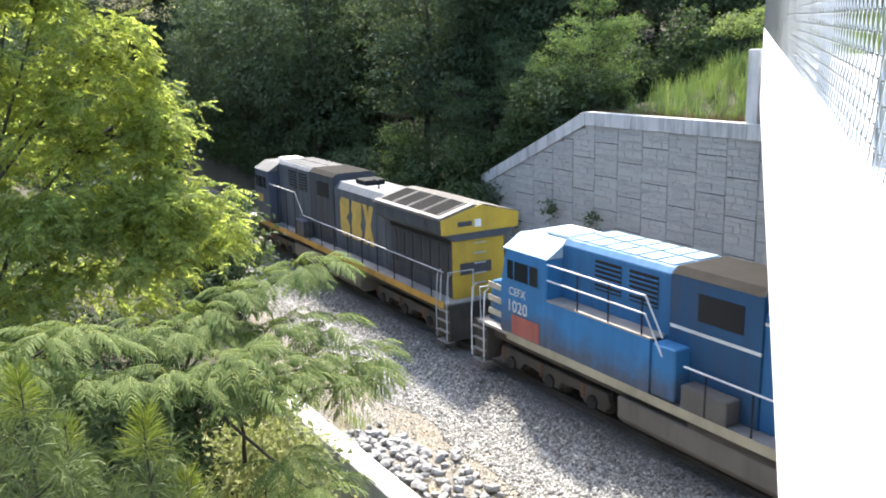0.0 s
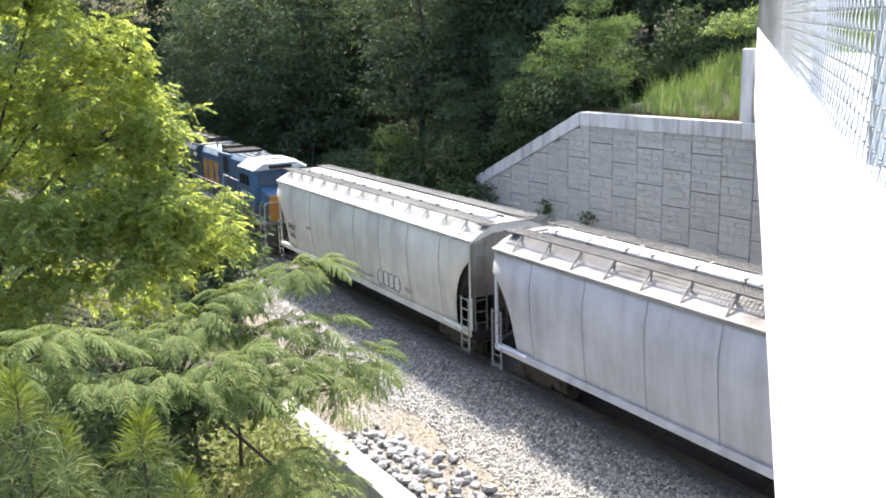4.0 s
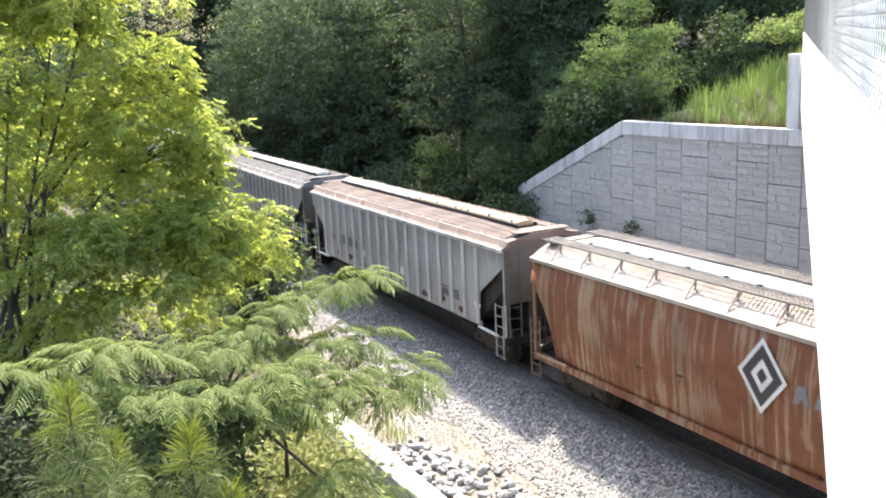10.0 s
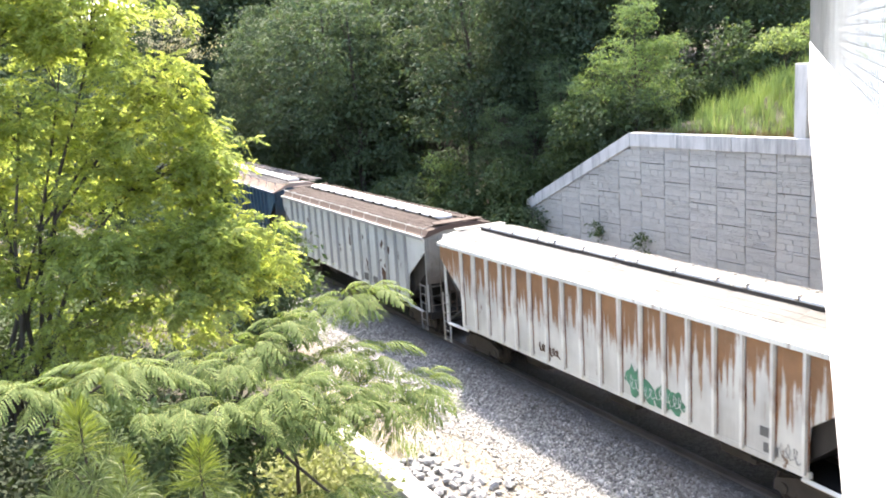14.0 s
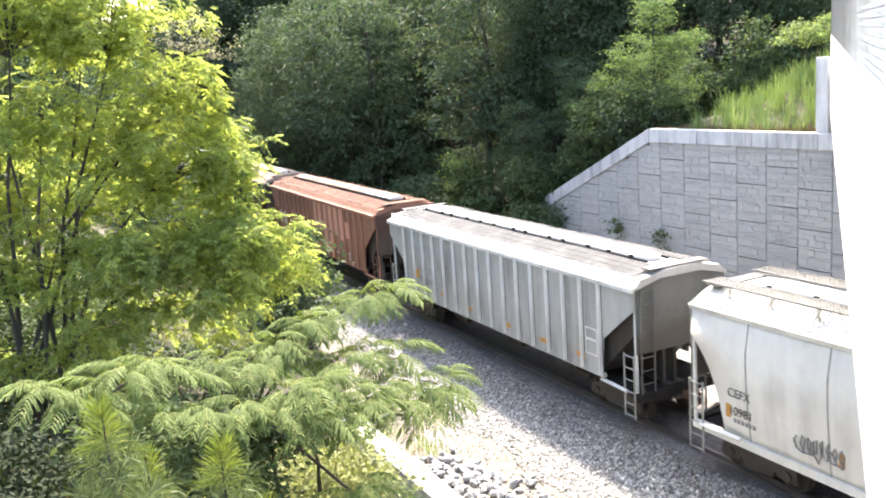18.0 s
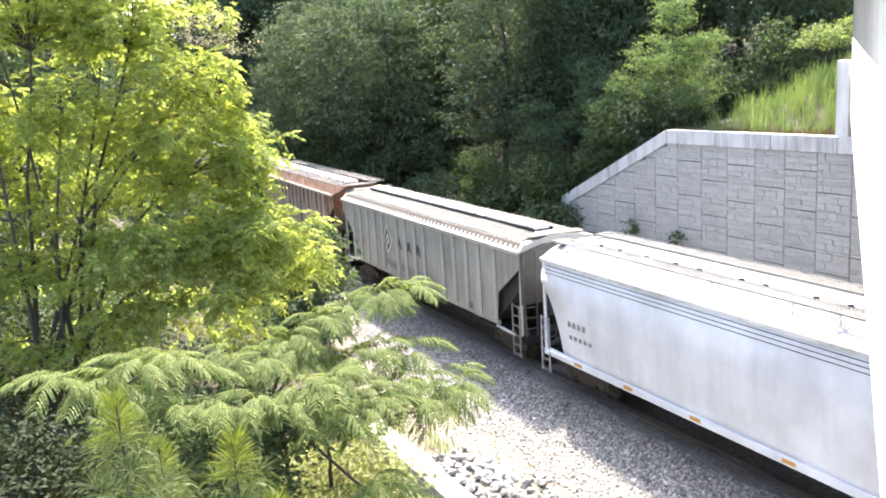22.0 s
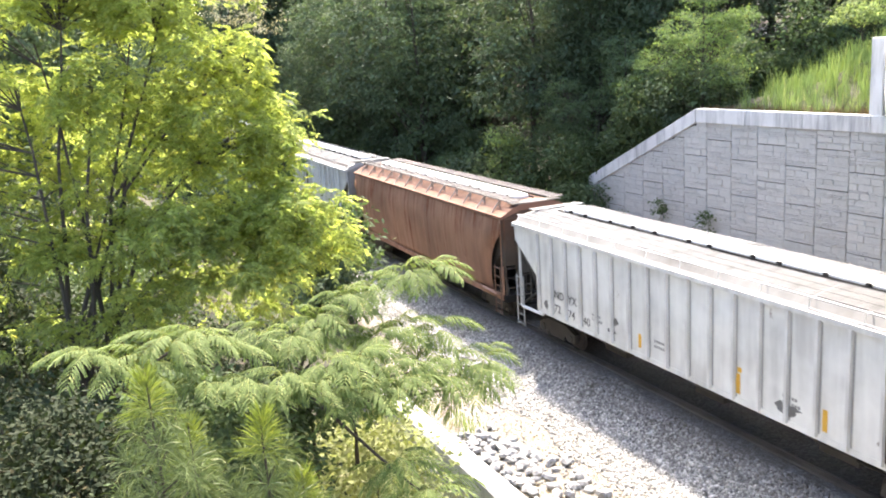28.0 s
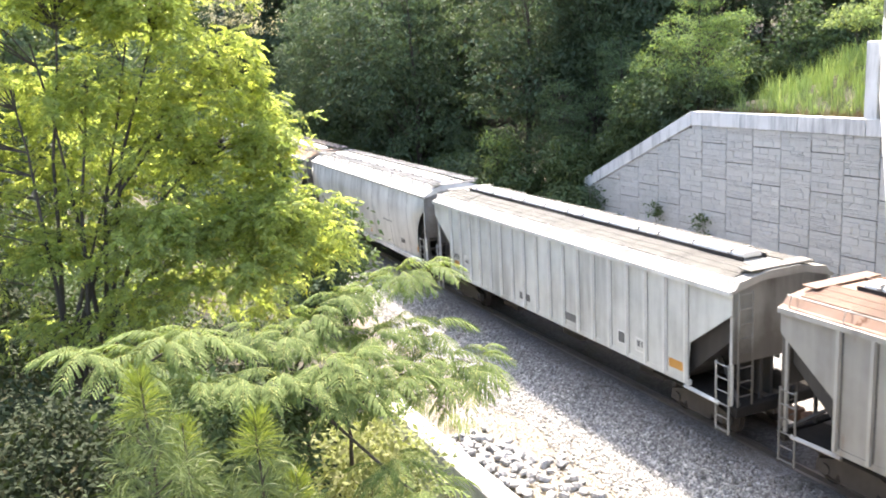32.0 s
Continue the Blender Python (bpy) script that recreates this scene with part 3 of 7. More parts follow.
def walkway(x0, x1):
    """Open steel grating: bearing bars along it and narrow cross slats."""
    s = Shape()
    for k in range(5):
        x = x0 + (x1 - x0) * k / 4
        wide = 0.016 if k in (0, 4) else 0.008
        s.box(x - wide, x + wide, -E0, E0, 4.515, 4.555 if k in (0, 4) else 4.54)
    for i in range(150):
        y = -E0 + 0.05 + (LEN - 0.1) * i / 149
        s.box(x0, x1, y - 0.02, y + 0.02, 4.52, 4.543)
    return s


def hatch(i, n):
    a, b = -E0 + 1.0 + (LEN - 2.0) * i / n, -E0 + 1.0 + (LEN - 2.0) * (i + 1) / n
    p = [(-0.34, 4.46), (-0.31, 4.58), (-0.15, 4.63), (0.15, 4.63), (0.31, 4.58), (0.34, 4.46)]
    return Shape().prism_y(p, a + 0.05, b - 0.05)


def batten(w):
    return Shape().box(-w, w, -0.018, 0.018, 4.46, 4.65).box(-w - 0.05, -w, -0.04, 0.04, 4.44, 4.58)


def bracket():
    return Shape().prism_y([(-1.46, 4.07), (-1.42, 4.07), (-1.02, 4.50), (-1.08, 4.52)], -0.014, 0.014).prism_y([(-1.12, 4.22), (-1.07, 4.22), (-1.02, 4.52), (-1.08, 4.52)], -0.012, 0.012)


def rib(tall):
    p = [(-1.58, -0.045), (-1.68, -0.038), (-1.68, 0.038), (-1.58, 0.045)]
    return Shape().loft([[(x, y, z) for x, y in p] for z in (1.28, tall)])


def words(body, size, material, parent, y, z, x, spread=1.0, facing=-1):
    """Letters on the side of a car, with Blender's own font; y is where they begin, and they run towards the car's rear."""
    c = bpy.data.curves.new("lettering", "FONT")
    c.body, c.size, c.extrude, c.space_character = body, size, 0.004, spread
    tmp = bpy.data.objects.new("lettering", c)
    me = bpy.data.meshes.new_from_object(tmp)
    bpy.data.objects.remove(tmp)
    me.materials.clear()
    me.materials.append(material)
    ob = part("lettering", me, None, parent)
    ob.matrix_basis = Matrix(((0, 0, -1, x), (-1, 0, 0, y), (0, 1, 0, z), (0, 0, 0, 1)))
    return ob


def bars(parent, material, y, z, w, h, x, n=1, gap=0.4):
    """Lettering that cannot be made out: plain bars on the side."""
    for i in range(n):
        part("marking", Shape().box(x, x + 0.01, y - w * (i + 1) + w * gap / 2, y - w * i - w * gap / 2, z, z + h), material, parent)


def diamond(parent, material, y, z, r, x, back=None):
    s = Shape()
    for a, b in ((1.0, 0.82), (0.45, 0.22)):
        q = [(0, 1.35), (-1, 0), (0, -1.35), (1, 0)]
        outer, inner = [(x, y + r * a * p[0], z + r * a * p[1]) for p in q], [(x, y + r * b * p[0], z + r * b * p[1]) for p in q]
        s.add(outer + inner, [(i, (i + 1) % 4, 4 + (i + 1) % 4, 4 + i) for i in range(4)])
    if back:
        part("emblem_ground", Shape().prism_x([(y + r * 0.9 * p[0], z + r * 0.9 * p[1]) for p in q], x + 0.003, x + 0.008), back, parent, "plain diamond-shaped field")
    return part("emblem", s, material, parent, "diamond-shaped emblem")


def hopper(label, kind, front, rear, body, rust, roofcol, roofrust, ribs=15, seed=0, hatchmat=None, ribcol=None, rustcol=(0.20, 0.075, 0.03), streak=True, brackets=True, dirt=0.5, brackcol=None, seams=True, style="raised", trough=False, fall=0.0, boardcol=None):
    """A covered hopper car. kind: ribbed or bowed."""
    length = front - rear
    car = thing("hopper_car", label, "hopper car", "covered hopper cars of the train")
    inv = LEN / length
    body = shade(body, 1.15) if max(body) > 0.45 else body
    car.scale.y = 1 / inv
    paint = painted("car_paint", body, rust, dirt, seed, streak, rustcol=rustcol, fall=fall)
    roof = painted("roof_paint", roofcol, roofrust, 0.4, seed + 0.5, False)
    # default ribs paler than the sides: the light on them is painted in
    ribpaint = painted("rib_paint", ribcol or shade(body, 1.2), rust * 0.7, dirt, seed + 0.2)
    seampaint = painted("seam_paint", shade(body, 0.5), rust, 0.6, seed + 0.4) if kind == "bowed" else None
    board = boardcol or (shade(roofcol, 0.4 if min(roofcol) > 0.25 else 0.85) if style != "raised" or max(roofcol) < 0.2 else tuple(0.15 * q + 0.11 for q in roofcol))
    boardmat = painted("board_paint", board, roofrust * 0.6, 0.5, seed + 0.7, False, dirtcol=(0.085, 0.082, 0.078))
    dull = painted("dull_ladder_paint", shade(ribcol or body, 0.55), rust * 0.5 + 0.1, 0.6, seed + 0.9)
    hm = hatchmat or WHITE
    # end sheets far darker than the sides: dirt and painted shade together
    endpaint = painted("grimy_shaded_sheet_paint", shade(body, 0.36), rust, 0.8, seed + 0.6, dirtcol=(0.06, 0.053, 0.047), splash_shade=3.2)
    rib_shade = painted("dirt_and_shade_paint", shade(body, 0.5 if max(body) > 0.5 else 0.36), rust, 0.6, seed + 0.4)
    if kind == "ribbed":
        piece(("r0", "side_sheet"), lambda: ribbed_side(-1.585, -1.55), paint, car)
        piece(("r1", "side_sheet"), lambda: ribbed_side(1.55, 1.585), paint, car)
        if style == "raised":
            piece(("r", "roof"), low_roof, roof, car)
        else:
            piece(("f", "roof"), flush_roof, roof, car)
        piece(("r", "eave_angle"), lambda: Shape().box(-1.68, -1.59, -E0 - 0.02, E0 + 0.02, 3.93, 4.05), ribpaint if max(body) > 0.2 else roof, car, "bent steel eave angle")
        # the wide bodies have two double panels
        rows = (7.1, 6.15, 5.2, 4.25, 3.3, 1.6, 0.7, -0.3, -1.2, -2.95, -3.95, -4.95, -5.95, -7.1) if ribs == 14 else [7.1 - 14.2 * i / (ribs - 1) for i in range(ribs)]
        for y in rows:
            # dark strip beside each rib: dirt line and the rib's shade, painted on
            piece(("r", "rib_flange"), lambda: Shape().box(-1.591, -1.58, -0.088, 0.055, 1.31, 3.88), rib_shade, car, "", (0, y, 0))
            piece(("r", "rib"), lambda: rib(3.94), ribpaint, car, "", (0, y, 0))
        piece(("r", "side_sill"), lambda: Shape().box(-1.60, -1.50, -E0 + 1.5, E0 - 1.5, 1.2, 1.34), paint, car)
        boards = (-1.36, -0.62)
    else:
        piece(("b0", "side_sheet"), lambda: curved_side(-1), paint, car, smooth_faces=True)
        piece(("b1", "side_sheet"), lambda: curved_side(1), paint, car)
        piece(("b", "roof"), high_roof, roof, car)
        for i in range(7 if seams else 0):
            y = -E0 + 1.9 + (LEN - 3.8) * i / 6
            zs = [1.1 + 2.85 * j / 8 for j in range(9)]
            piece(("b", "seam"), lambda: Shape().loft([[(-curved_x(z) - 0.010, -0.014, z), (-curved_x(z) - 0.010, 0.014, z), (-curved_x(z) + 0.01, 0.02, z), (-curved_x(z) + 0.01, -0.02, z)] for z in zs]), seampaint, car, "", (0, y, 0), name="panel_seam")
        piece(("b", "side_sill"), lambda: Shape().box(-1.52, -1.36, -E0 + 0.05, E0 - 0.05, 0.92, 1.10), paint, car)
        boards = (-1.10, -0.58)
        if brackets:
            for i in range(13):
                y = -E0 + 0.9 + (LEN - 1.8) * i / 12
                piece(("b", "roof_bracket"), bracket, brackcol or roof, car, "", (0, y, 0))
    if kind == "ribbed" and style == "raised" and brackets:
        for i in range(10):
            y = -E0 + 0.35 + (LEN - 0.7) * i / 9
            piece(("r", "board_support"), lambda: Shape().tube([(-1.4, 0, 4.1), (-1.34, 0, 4.5), (-0.7, 0, 4.49)], 0.019, 4).tube([(-1.15, 0.28, 4.2), (-1.33, 0.02, 4.48)], 0.015, 4), ribpaint, car, "", (0, y, 0))
    if style == "raised":
        piece((kind, "running_board"), lambda: walkway(*boards), boardmat, car, "steel grating walkway along the roof")
        piece((kind + "2", "running_board"), lambda: walkway(-boards[1], -boards[0]), boardmat, car, "steel grating walkway along the roof")
    else:
        for i in range(8):
            for k in (-1, 1):
                piece(("f%d" % k, "grating_panel"), lambda: flush_board(k), boardmat, car, "", (0, -E0 + 0.3 + (LEN - 0.6) * (i + 0.5) / 8, 0.010 * (i * 5 % 3)))
        if style == "comb":
            piece(("f", "eave_comb"), eave_comb, ribpaint, car, "row of short stays along the eave")
            # added strip that darkens the gaps between the stays
            piece(("f", "eave_gutter"), lambda: Shape().prism_y([(-1.53, 4.085), (-1.37, 4.255), (-1.35, 4.262), (-1.35, 4.275), (-1.38, 4.272), (-1.53, 4.10)], -E0 + 0.2, E0 - 0.2), GRIME, car, "dark strip behind the stays")
        else:
            piece(("f", "edge_rail"), edge_rail, ribpaint, car, "thin rail along the roof's edge")
    for x in (-0.40, 0.355):
        piece(("rim%d%d" % (x > 0, trough), "hatch_rim"), lambda: Shape().box(x, x + 0.045, -E0 + 0.95, E0 - 0.95, 4.42, 4.475 if trough else 4.53), DARKGAP, car, "dark hatch gasket")
    if trough:
        piece(("t", "hatch_cover"), trough_cover, hm, car, "long trough hatch cover with rounded ends", None, 0.015)
        for i in range(13):
            piece(("t", "latch"), lambda: Shape().box(-0.43, -0.35, -0.05, 0.05, 4.42, 4.55).tube([(-0.43, 0.0, 4.5), (-0.5, 0.09, 4.48)], 0.015, 4), DARKGAP, car, "", (0, -E0 + 1.6 + (LEN - 3.2) * i / 12 + 0.2 * math.sin(i * 2.7 + seed), 0))
    for i in range(0 if trough else 4):
        piece(("hatch%d" % i, "hatch_cover"), lambda: hatch(i, 4), hm, car, "", None, 0.015)
        for k in (0.12, 0.5, 0.88):
            y = -E0 + 1.0 + (LEN - 2.0) * (i + k) / 4
            piece((kind, "batten"), lambda: batten(0.33), GRATE, car, "", (0, y, 0), name="hatch_batten")
    for sign in (-1, 1):
        y = sign * E0
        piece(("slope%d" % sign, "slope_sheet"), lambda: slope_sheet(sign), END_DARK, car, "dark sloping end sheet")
        # near-black plates block light from below and carry the end's painted shade
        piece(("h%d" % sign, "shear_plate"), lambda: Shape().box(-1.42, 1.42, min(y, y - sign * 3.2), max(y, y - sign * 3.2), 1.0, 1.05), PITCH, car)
        piece((kind + "%d" % sign, "end_sheet"), lambda: Shape().prism_y([(-1.5, 2.2), (1.5, 2.2), (1.5, 4.0), (0.7, 4.24), (-0.7, 4.24), (-1.5, 4.0)], y - sign * 0.02, y - sign * 0.06), endpaint, car, "upright end sheet, grimy and darkened for shade")
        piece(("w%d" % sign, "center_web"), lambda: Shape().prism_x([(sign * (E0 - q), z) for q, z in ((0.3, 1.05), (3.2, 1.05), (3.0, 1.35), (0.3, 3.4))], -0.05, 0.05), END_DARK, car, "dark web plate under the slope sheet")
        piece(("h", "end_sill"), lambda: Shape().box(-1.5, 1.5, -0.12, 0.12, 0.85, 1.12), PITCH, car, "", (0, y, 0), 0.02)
        piece(("h%d" % sign, "end_platform"), lambda: Shape().box(-1.0, 1.0, -0.2, 0.2, 4.43, 4.46), boardmat, car, "", (0, y - sign * 0.22, 0))
        for x in (-1.47, -0.55, 0.55, 1.47):
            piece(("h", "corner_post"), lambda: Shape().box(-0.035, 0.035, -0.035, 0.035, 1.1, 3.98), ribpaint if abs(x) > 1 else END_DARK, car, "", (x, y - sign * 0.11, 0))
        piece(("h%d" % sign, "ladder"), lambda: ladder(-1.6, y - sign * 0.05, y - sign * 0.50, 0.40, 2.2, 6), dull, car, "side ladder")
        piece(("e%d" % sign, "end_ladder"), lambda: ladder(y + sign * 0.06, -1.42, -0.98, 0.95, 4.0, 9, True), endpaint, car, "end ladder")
        piece(("h%d" % sign, "sill_step"), lambda: Shape().tube([(-1.6, y - sign * 0.4, 1.12), (-1.55, y - sign * 1.7, 1.12)], 0.06, 4), ribpaint, car)
        for k in (-1, 1):
            piece(("h%d%d" % (sign, k), "end_brace"), lambda: Shape().tube([(k * 1.3, y, 1.1), (k * 0.75, y - sign * 1.6, 2.4)], 0.05, 4), END_DARK, car)
        piece(("c%d" % sign, "coupler"), lambda: Shape().box(-0.09, 0.09, min(y, y + sign * 0.55), max(y, y + sign * 0.55), 0.72, 0.93).box(-0.17, 0.15, min(y + sign * 0.4, y + sign * 0.68), max(y + sign * 0.4, y + sign * 0.68), 0.66, 0.98), RUSTY, car, bevel=0.02)
        truck(car, sign * (E0 - 1.75), inv)
    piece(("h", "brake_cylinder"), lambda: Shape().tube([(-0.75, E0 - 1.7, 1.5), (-0.75, E0 - 1.0, 1.5)], 0.17, 10), GRIME, car, "brake cylinder")
    piece(("h", "air_tank"), lambda: Shape().tube([(-0.2, E0 - 1.3, 1.35), (0.6, E0 - 1.3, 1.35)], 0.2, 10), GRIME, car, "air tank")
    piece(("h", "center_sill"), lambda: Shape().box(-0.3, 0.3, -E0 - 0.1, E0 + 0.1, 0.72, 1.06), GRIME, car)
    for y in (-4.3, 0, 4.3):
        piece(("bay%d" % y, "hopper_bay"), lambda: bay(y), GRIME, car, "dark discharge bay")
    MOVES.append((car, (front + rear) / 2))
    return car


def stencil(parent, material, y0, y1, z0, z1, x, w=0.035):
    """An upright rectangle drawn in outline, y0 in front of y1."""
    sh = Shape()
    for a, b, c, d in ((y1, y0, z0, z0 + w), (y1, y0, z1 - w, z1), (y1, y1 + w, z0 + w, z1 - w), (y0 - w, y0, z0 + w, z1 - w)):
        sh.box(x, x + 0.008, a, b, c, d)
    return part("marking", sh, material, parent)


def patch(parent, material, y0, y1, z0, z1, x, label):
    return part("repaint_patch", Shape().box(x, x + 0.02, y1, y0, z0, z1), material, parent, label)


def flake(parent, material, y, z, w, h, x, seed, name="paint_flake", label=""):
    """A patch with a ragged outline on the side sheet."""
    rng = random.Random(seed)
    ring = [(y + w * rng.uniform(0.45, 1.1) * math.cos(a * 0.4488), z + h * rng.uniform(0.45, 1.1) * math.sin(a * 0.4488)) for a in range(14)]
    return part(name, Shape().prism_x(ring, x, x + 0.012), material, parent, label)


def scrawl(parent, material, y, z, w, h, x, seed, label="dark sprayed scrawl", thick=0.014):
    rng = random.Random(seed)
    n = max(14, int(w / 0.035))
    pts = [(x, y - w * k / n + rng.uniform(0.5, 1.0) * 0.12 * math.sin(k * 1.3), z + h * (0.5 + 0.5 * rng.uniform(0.5, 1.0) * math.cos(k * 1.3))) for k in range(n)]
    return part("graffiti", Shape().tube(pts, thick, 4), material, parent, label)


def make_hoppers():
    brownroof = (0.07, 0.045, 0.037)
    X = -1.597
    FADED = plain("faded_lettering", (0.22, 0.22, 0.22), 0.6)
    FLAKED = plain("bare_rusty_spot", (0.10, 0.055, 0.035), 0.9, 0, 0.5, 20)
    ORANGE = plain("orange_reflector", (0.55, 0.27, 0.06), 0.6, vary=0.4)
    BLOT = plain("grey_paint_blot", (0.16, 0.16, 0.155), 0.8, vary=0.4)

    def bow(z):
        return -curved_x(z) - 0.014

    def marks(c, material, y, z, size, body, x=X, spread=1.2):
        return words(body, size, material, c, y, z, x - 0.002, spread)

    c = hopper("cream-white bowed hopper car with scrawled graffiti", "bowed", -23.2, -40.2, (0.60, 0.60, 0.54), 0.05, (0.60, 0.60, 0.56), 0.06, seed=1, dirt=0.25, trough=True)
    marks(c, DARK_MARK, 7.45, 1.95, 0.36, "NRLX", bow(2.1), 1.0)
    marks(c, DARK_MARK, 7.38, 1.55, 0.36, "5406", bow(1.7), 1.0)
    for i, (y, z, w, h) in enumerate(((2.85, 1.25, 1.1, 0.45), (0.4, 1.35, 0.9, 0.2), (-0.5, 1.35, 1.1, 0.16), (-4.2, 1.4, 0.5, 0.25), (5.0, 2.25, 0.5, 0.2))):
        scrawl(c, DARK_MARK if i == 0 else FADED, y, z, w, h, bow(z + 0.2), i, "black scrawl", 0.018 if i == 0 else 0.01)
    for k in range(4):
        ring = [(-2.2 - 0.44 * k + 0.26 * math.cos(a * 0.524), 1.58 + 0.29 * (1 + 0.15 * math.sin(3 * a + k)) * math.sin(a * 0.524)) for a in range(12)]
        part("graffiti", Shape().prism_x(ring, bow(1.6) - 0.006 - 0.001 * k, bow(1.6) + 0.06), PALE_MARK, c, "white sprayed bubble")
        part("graffiti", Shape().tube([(bow(1.6) - 0.012, q, r) for q, r in ring + ring[:1]], 0.018, 4), DARK_MARK, c, "black sprayed outline")
    hopper("pale grey bowed hopper car", "bowed", -41.4, -58.75, (0.50, 0.51, 0.54), 0.08, (0.30, 0.29, 0.28), 0.2, seed=2, dirt=0.3)
    c = hopper("pale grey bowed hopper car with faint stains", "bowed", -59.94, -77.4, (0.57, 0.585, 0.62), 0.05, (0.42, 0.42, 0.42), 0.12, seed=3, dirt=0.3)
    marks(c, DARK_MARK, 6.72, 2.3, 0.32, "GACX", bow(2.4), 1.0)
    marks(c, DARK_MARK, 6.7, 1.93, 0.28, "018009", bow(2.0), 1.0)
    for y, z, w, h in ((-1.8, 1.6, 0.14, 0.25), (-4.65, 1.65, 0.2, 0.35), (-7.3, 1.6, 0.14, 0.8), (7.3, 1.75, 0.1, 0.85)):
        bars(c, YELLOW, y, z, w, h, bow(z + 0.2), 1, 0)
    bars(c, DARK_MARK, -6.0, 1.55, 0.24, 0.3, bow(1.7), 2, 0.2)
    bars(c, FADED, -6.7, 1.7, 0.14, 0.2, bow(1.7), 4)
    c = hopper("clean pale grey ribbed hopper car with dark lettering", "ribbed", -78.55, -96.0, (0.62, 0.645, 0.67), 0.03, (0.30, 0.30, 0.30), 0.1, 18, 4, dirt=0.2, trough=True)
    marks(c, FADED, 6.2, 2.2, 0.36, "DN", spread=1.9)
    marks(c, FADED, 6.2, 1.65, 0.36, "52", spread=1.9)
    marks(c, FADED, 4.8, 1.65, 0.36, "694", spread=1.9)
    bars(c, DARK_MARK, -5.0, 1.65, 0.3, 0.2, X, 2, 0.15)
    bars(c, FADED, -5.9, 1.7, 0.12, 0.14, X, 5)
    for y, z, h in ((-7.02, 1.55, 0.8), (-3.85, 1.5, 0.45), (0.1, 1.45, 0.3), (4.4, 1.4, 0.25)):
        bars(c, FADED, y, z, 0.09, h, X, 1, 0)
    for y, w in ((-5.9, 0.5), (-6.9, 0.9), (-7.9, 0.5)):
        flake(c, FLAKED, y, 3.97, w, 0.1, -1.69, int(y * 10), "rust_run", "rust along the eave")
    c = hopper("dirty grey ribbed hopper car with pale ribs", "ribbed", -97.25, -114.6, (0.305, 0.298, 0.28), 0.14, (0.2, 0.199, 0.195), 0.04, 18, 5, dirt=0.6, ribcol=(0.66, 0.65, 0.62), style="flush", boardcol=(0.15, 0.149, 0.146))
    marks(c, DARK_MARK, 5.05, 1.75, 0.34, "ND", spread=1.4)
    marks(c, DARK_MARK, 4.0, 1.75, 0.34, "YX", spread=1.4)
    for y0, y1, z in ((-4.5, -5.0, 1.6), (-5.4, -5.95, 1.6)):
        stencil(c, PALE_MARK, y0, y1, z, z + 0.4, X)
        bars(c, BLOT, y0 - 0.05, z + 0.05, y0 - y1 - 0.1, 0.3, X + 0.002, 1, 0)
    bars(c, ORANGE, -6.9, 1.65, 0.5, 0.28, X, 1, 0)
    for i in range(5):
        flake(c, FLAKED, (6.4, 3.6, 0.3, -1.6, 5.5)[i], (1.6, 1.5, 1.5, 1.45, 2.6)[i], 0.12, 0.35, X, 40 + i)
    c = hopper("dirty grey ribbed hopper car with rusty lower edge", "ribbed", -116.25, -133.7, (0.37, 0.37, 0.35), 0.3, (0.22, 0.17, 0.145), 0.3, 17, 6, dirt=0.6, ribcol=(0.60, 0.60, 0.57), style="flush")
    marks(c, DARK_MARK, 6.3, 2.1, 0.34, "AE")
    flake(c, DARK_MARK, 5.35, 2.2, 0.2, 0.25, X, 3)
    for k, q in enumerate("11778"):
        bars(c, BLOT, 4.98 - 0.36 * k, 2.05, 0.34, 0.42, X + 0.002, 1, 0.05)
        marks(c, DARK_MARK, 4.92 - 0.36 * k, 2.1, 0.32, q, X - 0.006)
    stencil(c, DARK_MARK, -4.5, -5.0, 1.75, 2.1, X)
    bars(c, DARK_MARK, -4.55, 1.8, 0.13, 0.2, X, 3)
    bars(c, BLOT, -5.35, 1.75, 0.42, 0.35, X, 1, 0)
    flake(c, PALE_MARK, -7.05, 1.85, 0.25, 0.16, X, 5, "repaint_patch", "white dab of paint")
    flake(c, PALE_MARK, -1.2, 1.95, 0.2, 0.2, X, 6, "repaint_patch", "white dab of paint")
    flake(c, PALE_MARK, 2.6, 2.0, 0.14, 0.25, X, 7, "repaint_patch", "white dab of paint")
    for i in range(9):
        flake(c, FLAKED, 5.6 - 1.45 * i, 1.5 + 0.1 * math.sin(i * 2), 0.3, 0.16, X, 60 + i)
    tan = painted("tan_hatch_paint", (0.40, 0.32, 0.20), 0.15, 0.2, 6, False)
    for q in c.children:
        if q.name.startswith("hatch_cover") and q.data.vertices[0].co.y < -0.5:
            q.material_slots[0].material = tan
    c = hopper("rust-brown bowed hopper car with a diamond emblem", "bowed", -135.15, -153.1, (0.38, 0.25, 0.16), 0.85, (0.46, 0.40, 0.34), 0.1, seed=7, dirt=0.6, rustcol=(0.21, 0.085, 0.045), seams=False, trough=True, brackcol=GRATE)
    diamond(c, PALE_MARK, 0.13, 2.98, 0.64, -1.65, DARK_MARK)
    for k in range(3):
        z, y = 2.62 + 0.045 * k, -0.62 - 0.52 * k
        part("emblem_letter", Shape().prism_x([(y, z), (y - 0.12, z + 0.42), (y - 0.3, z + 0.42), (y - 0.42, z), (y - 0.3, z), (y - 0.21, z + 0.14), (y - 0.12, z)], bow(2.8) - 0.006, bow(2.8) + 0.002), FADED, c, "grey emblem block")
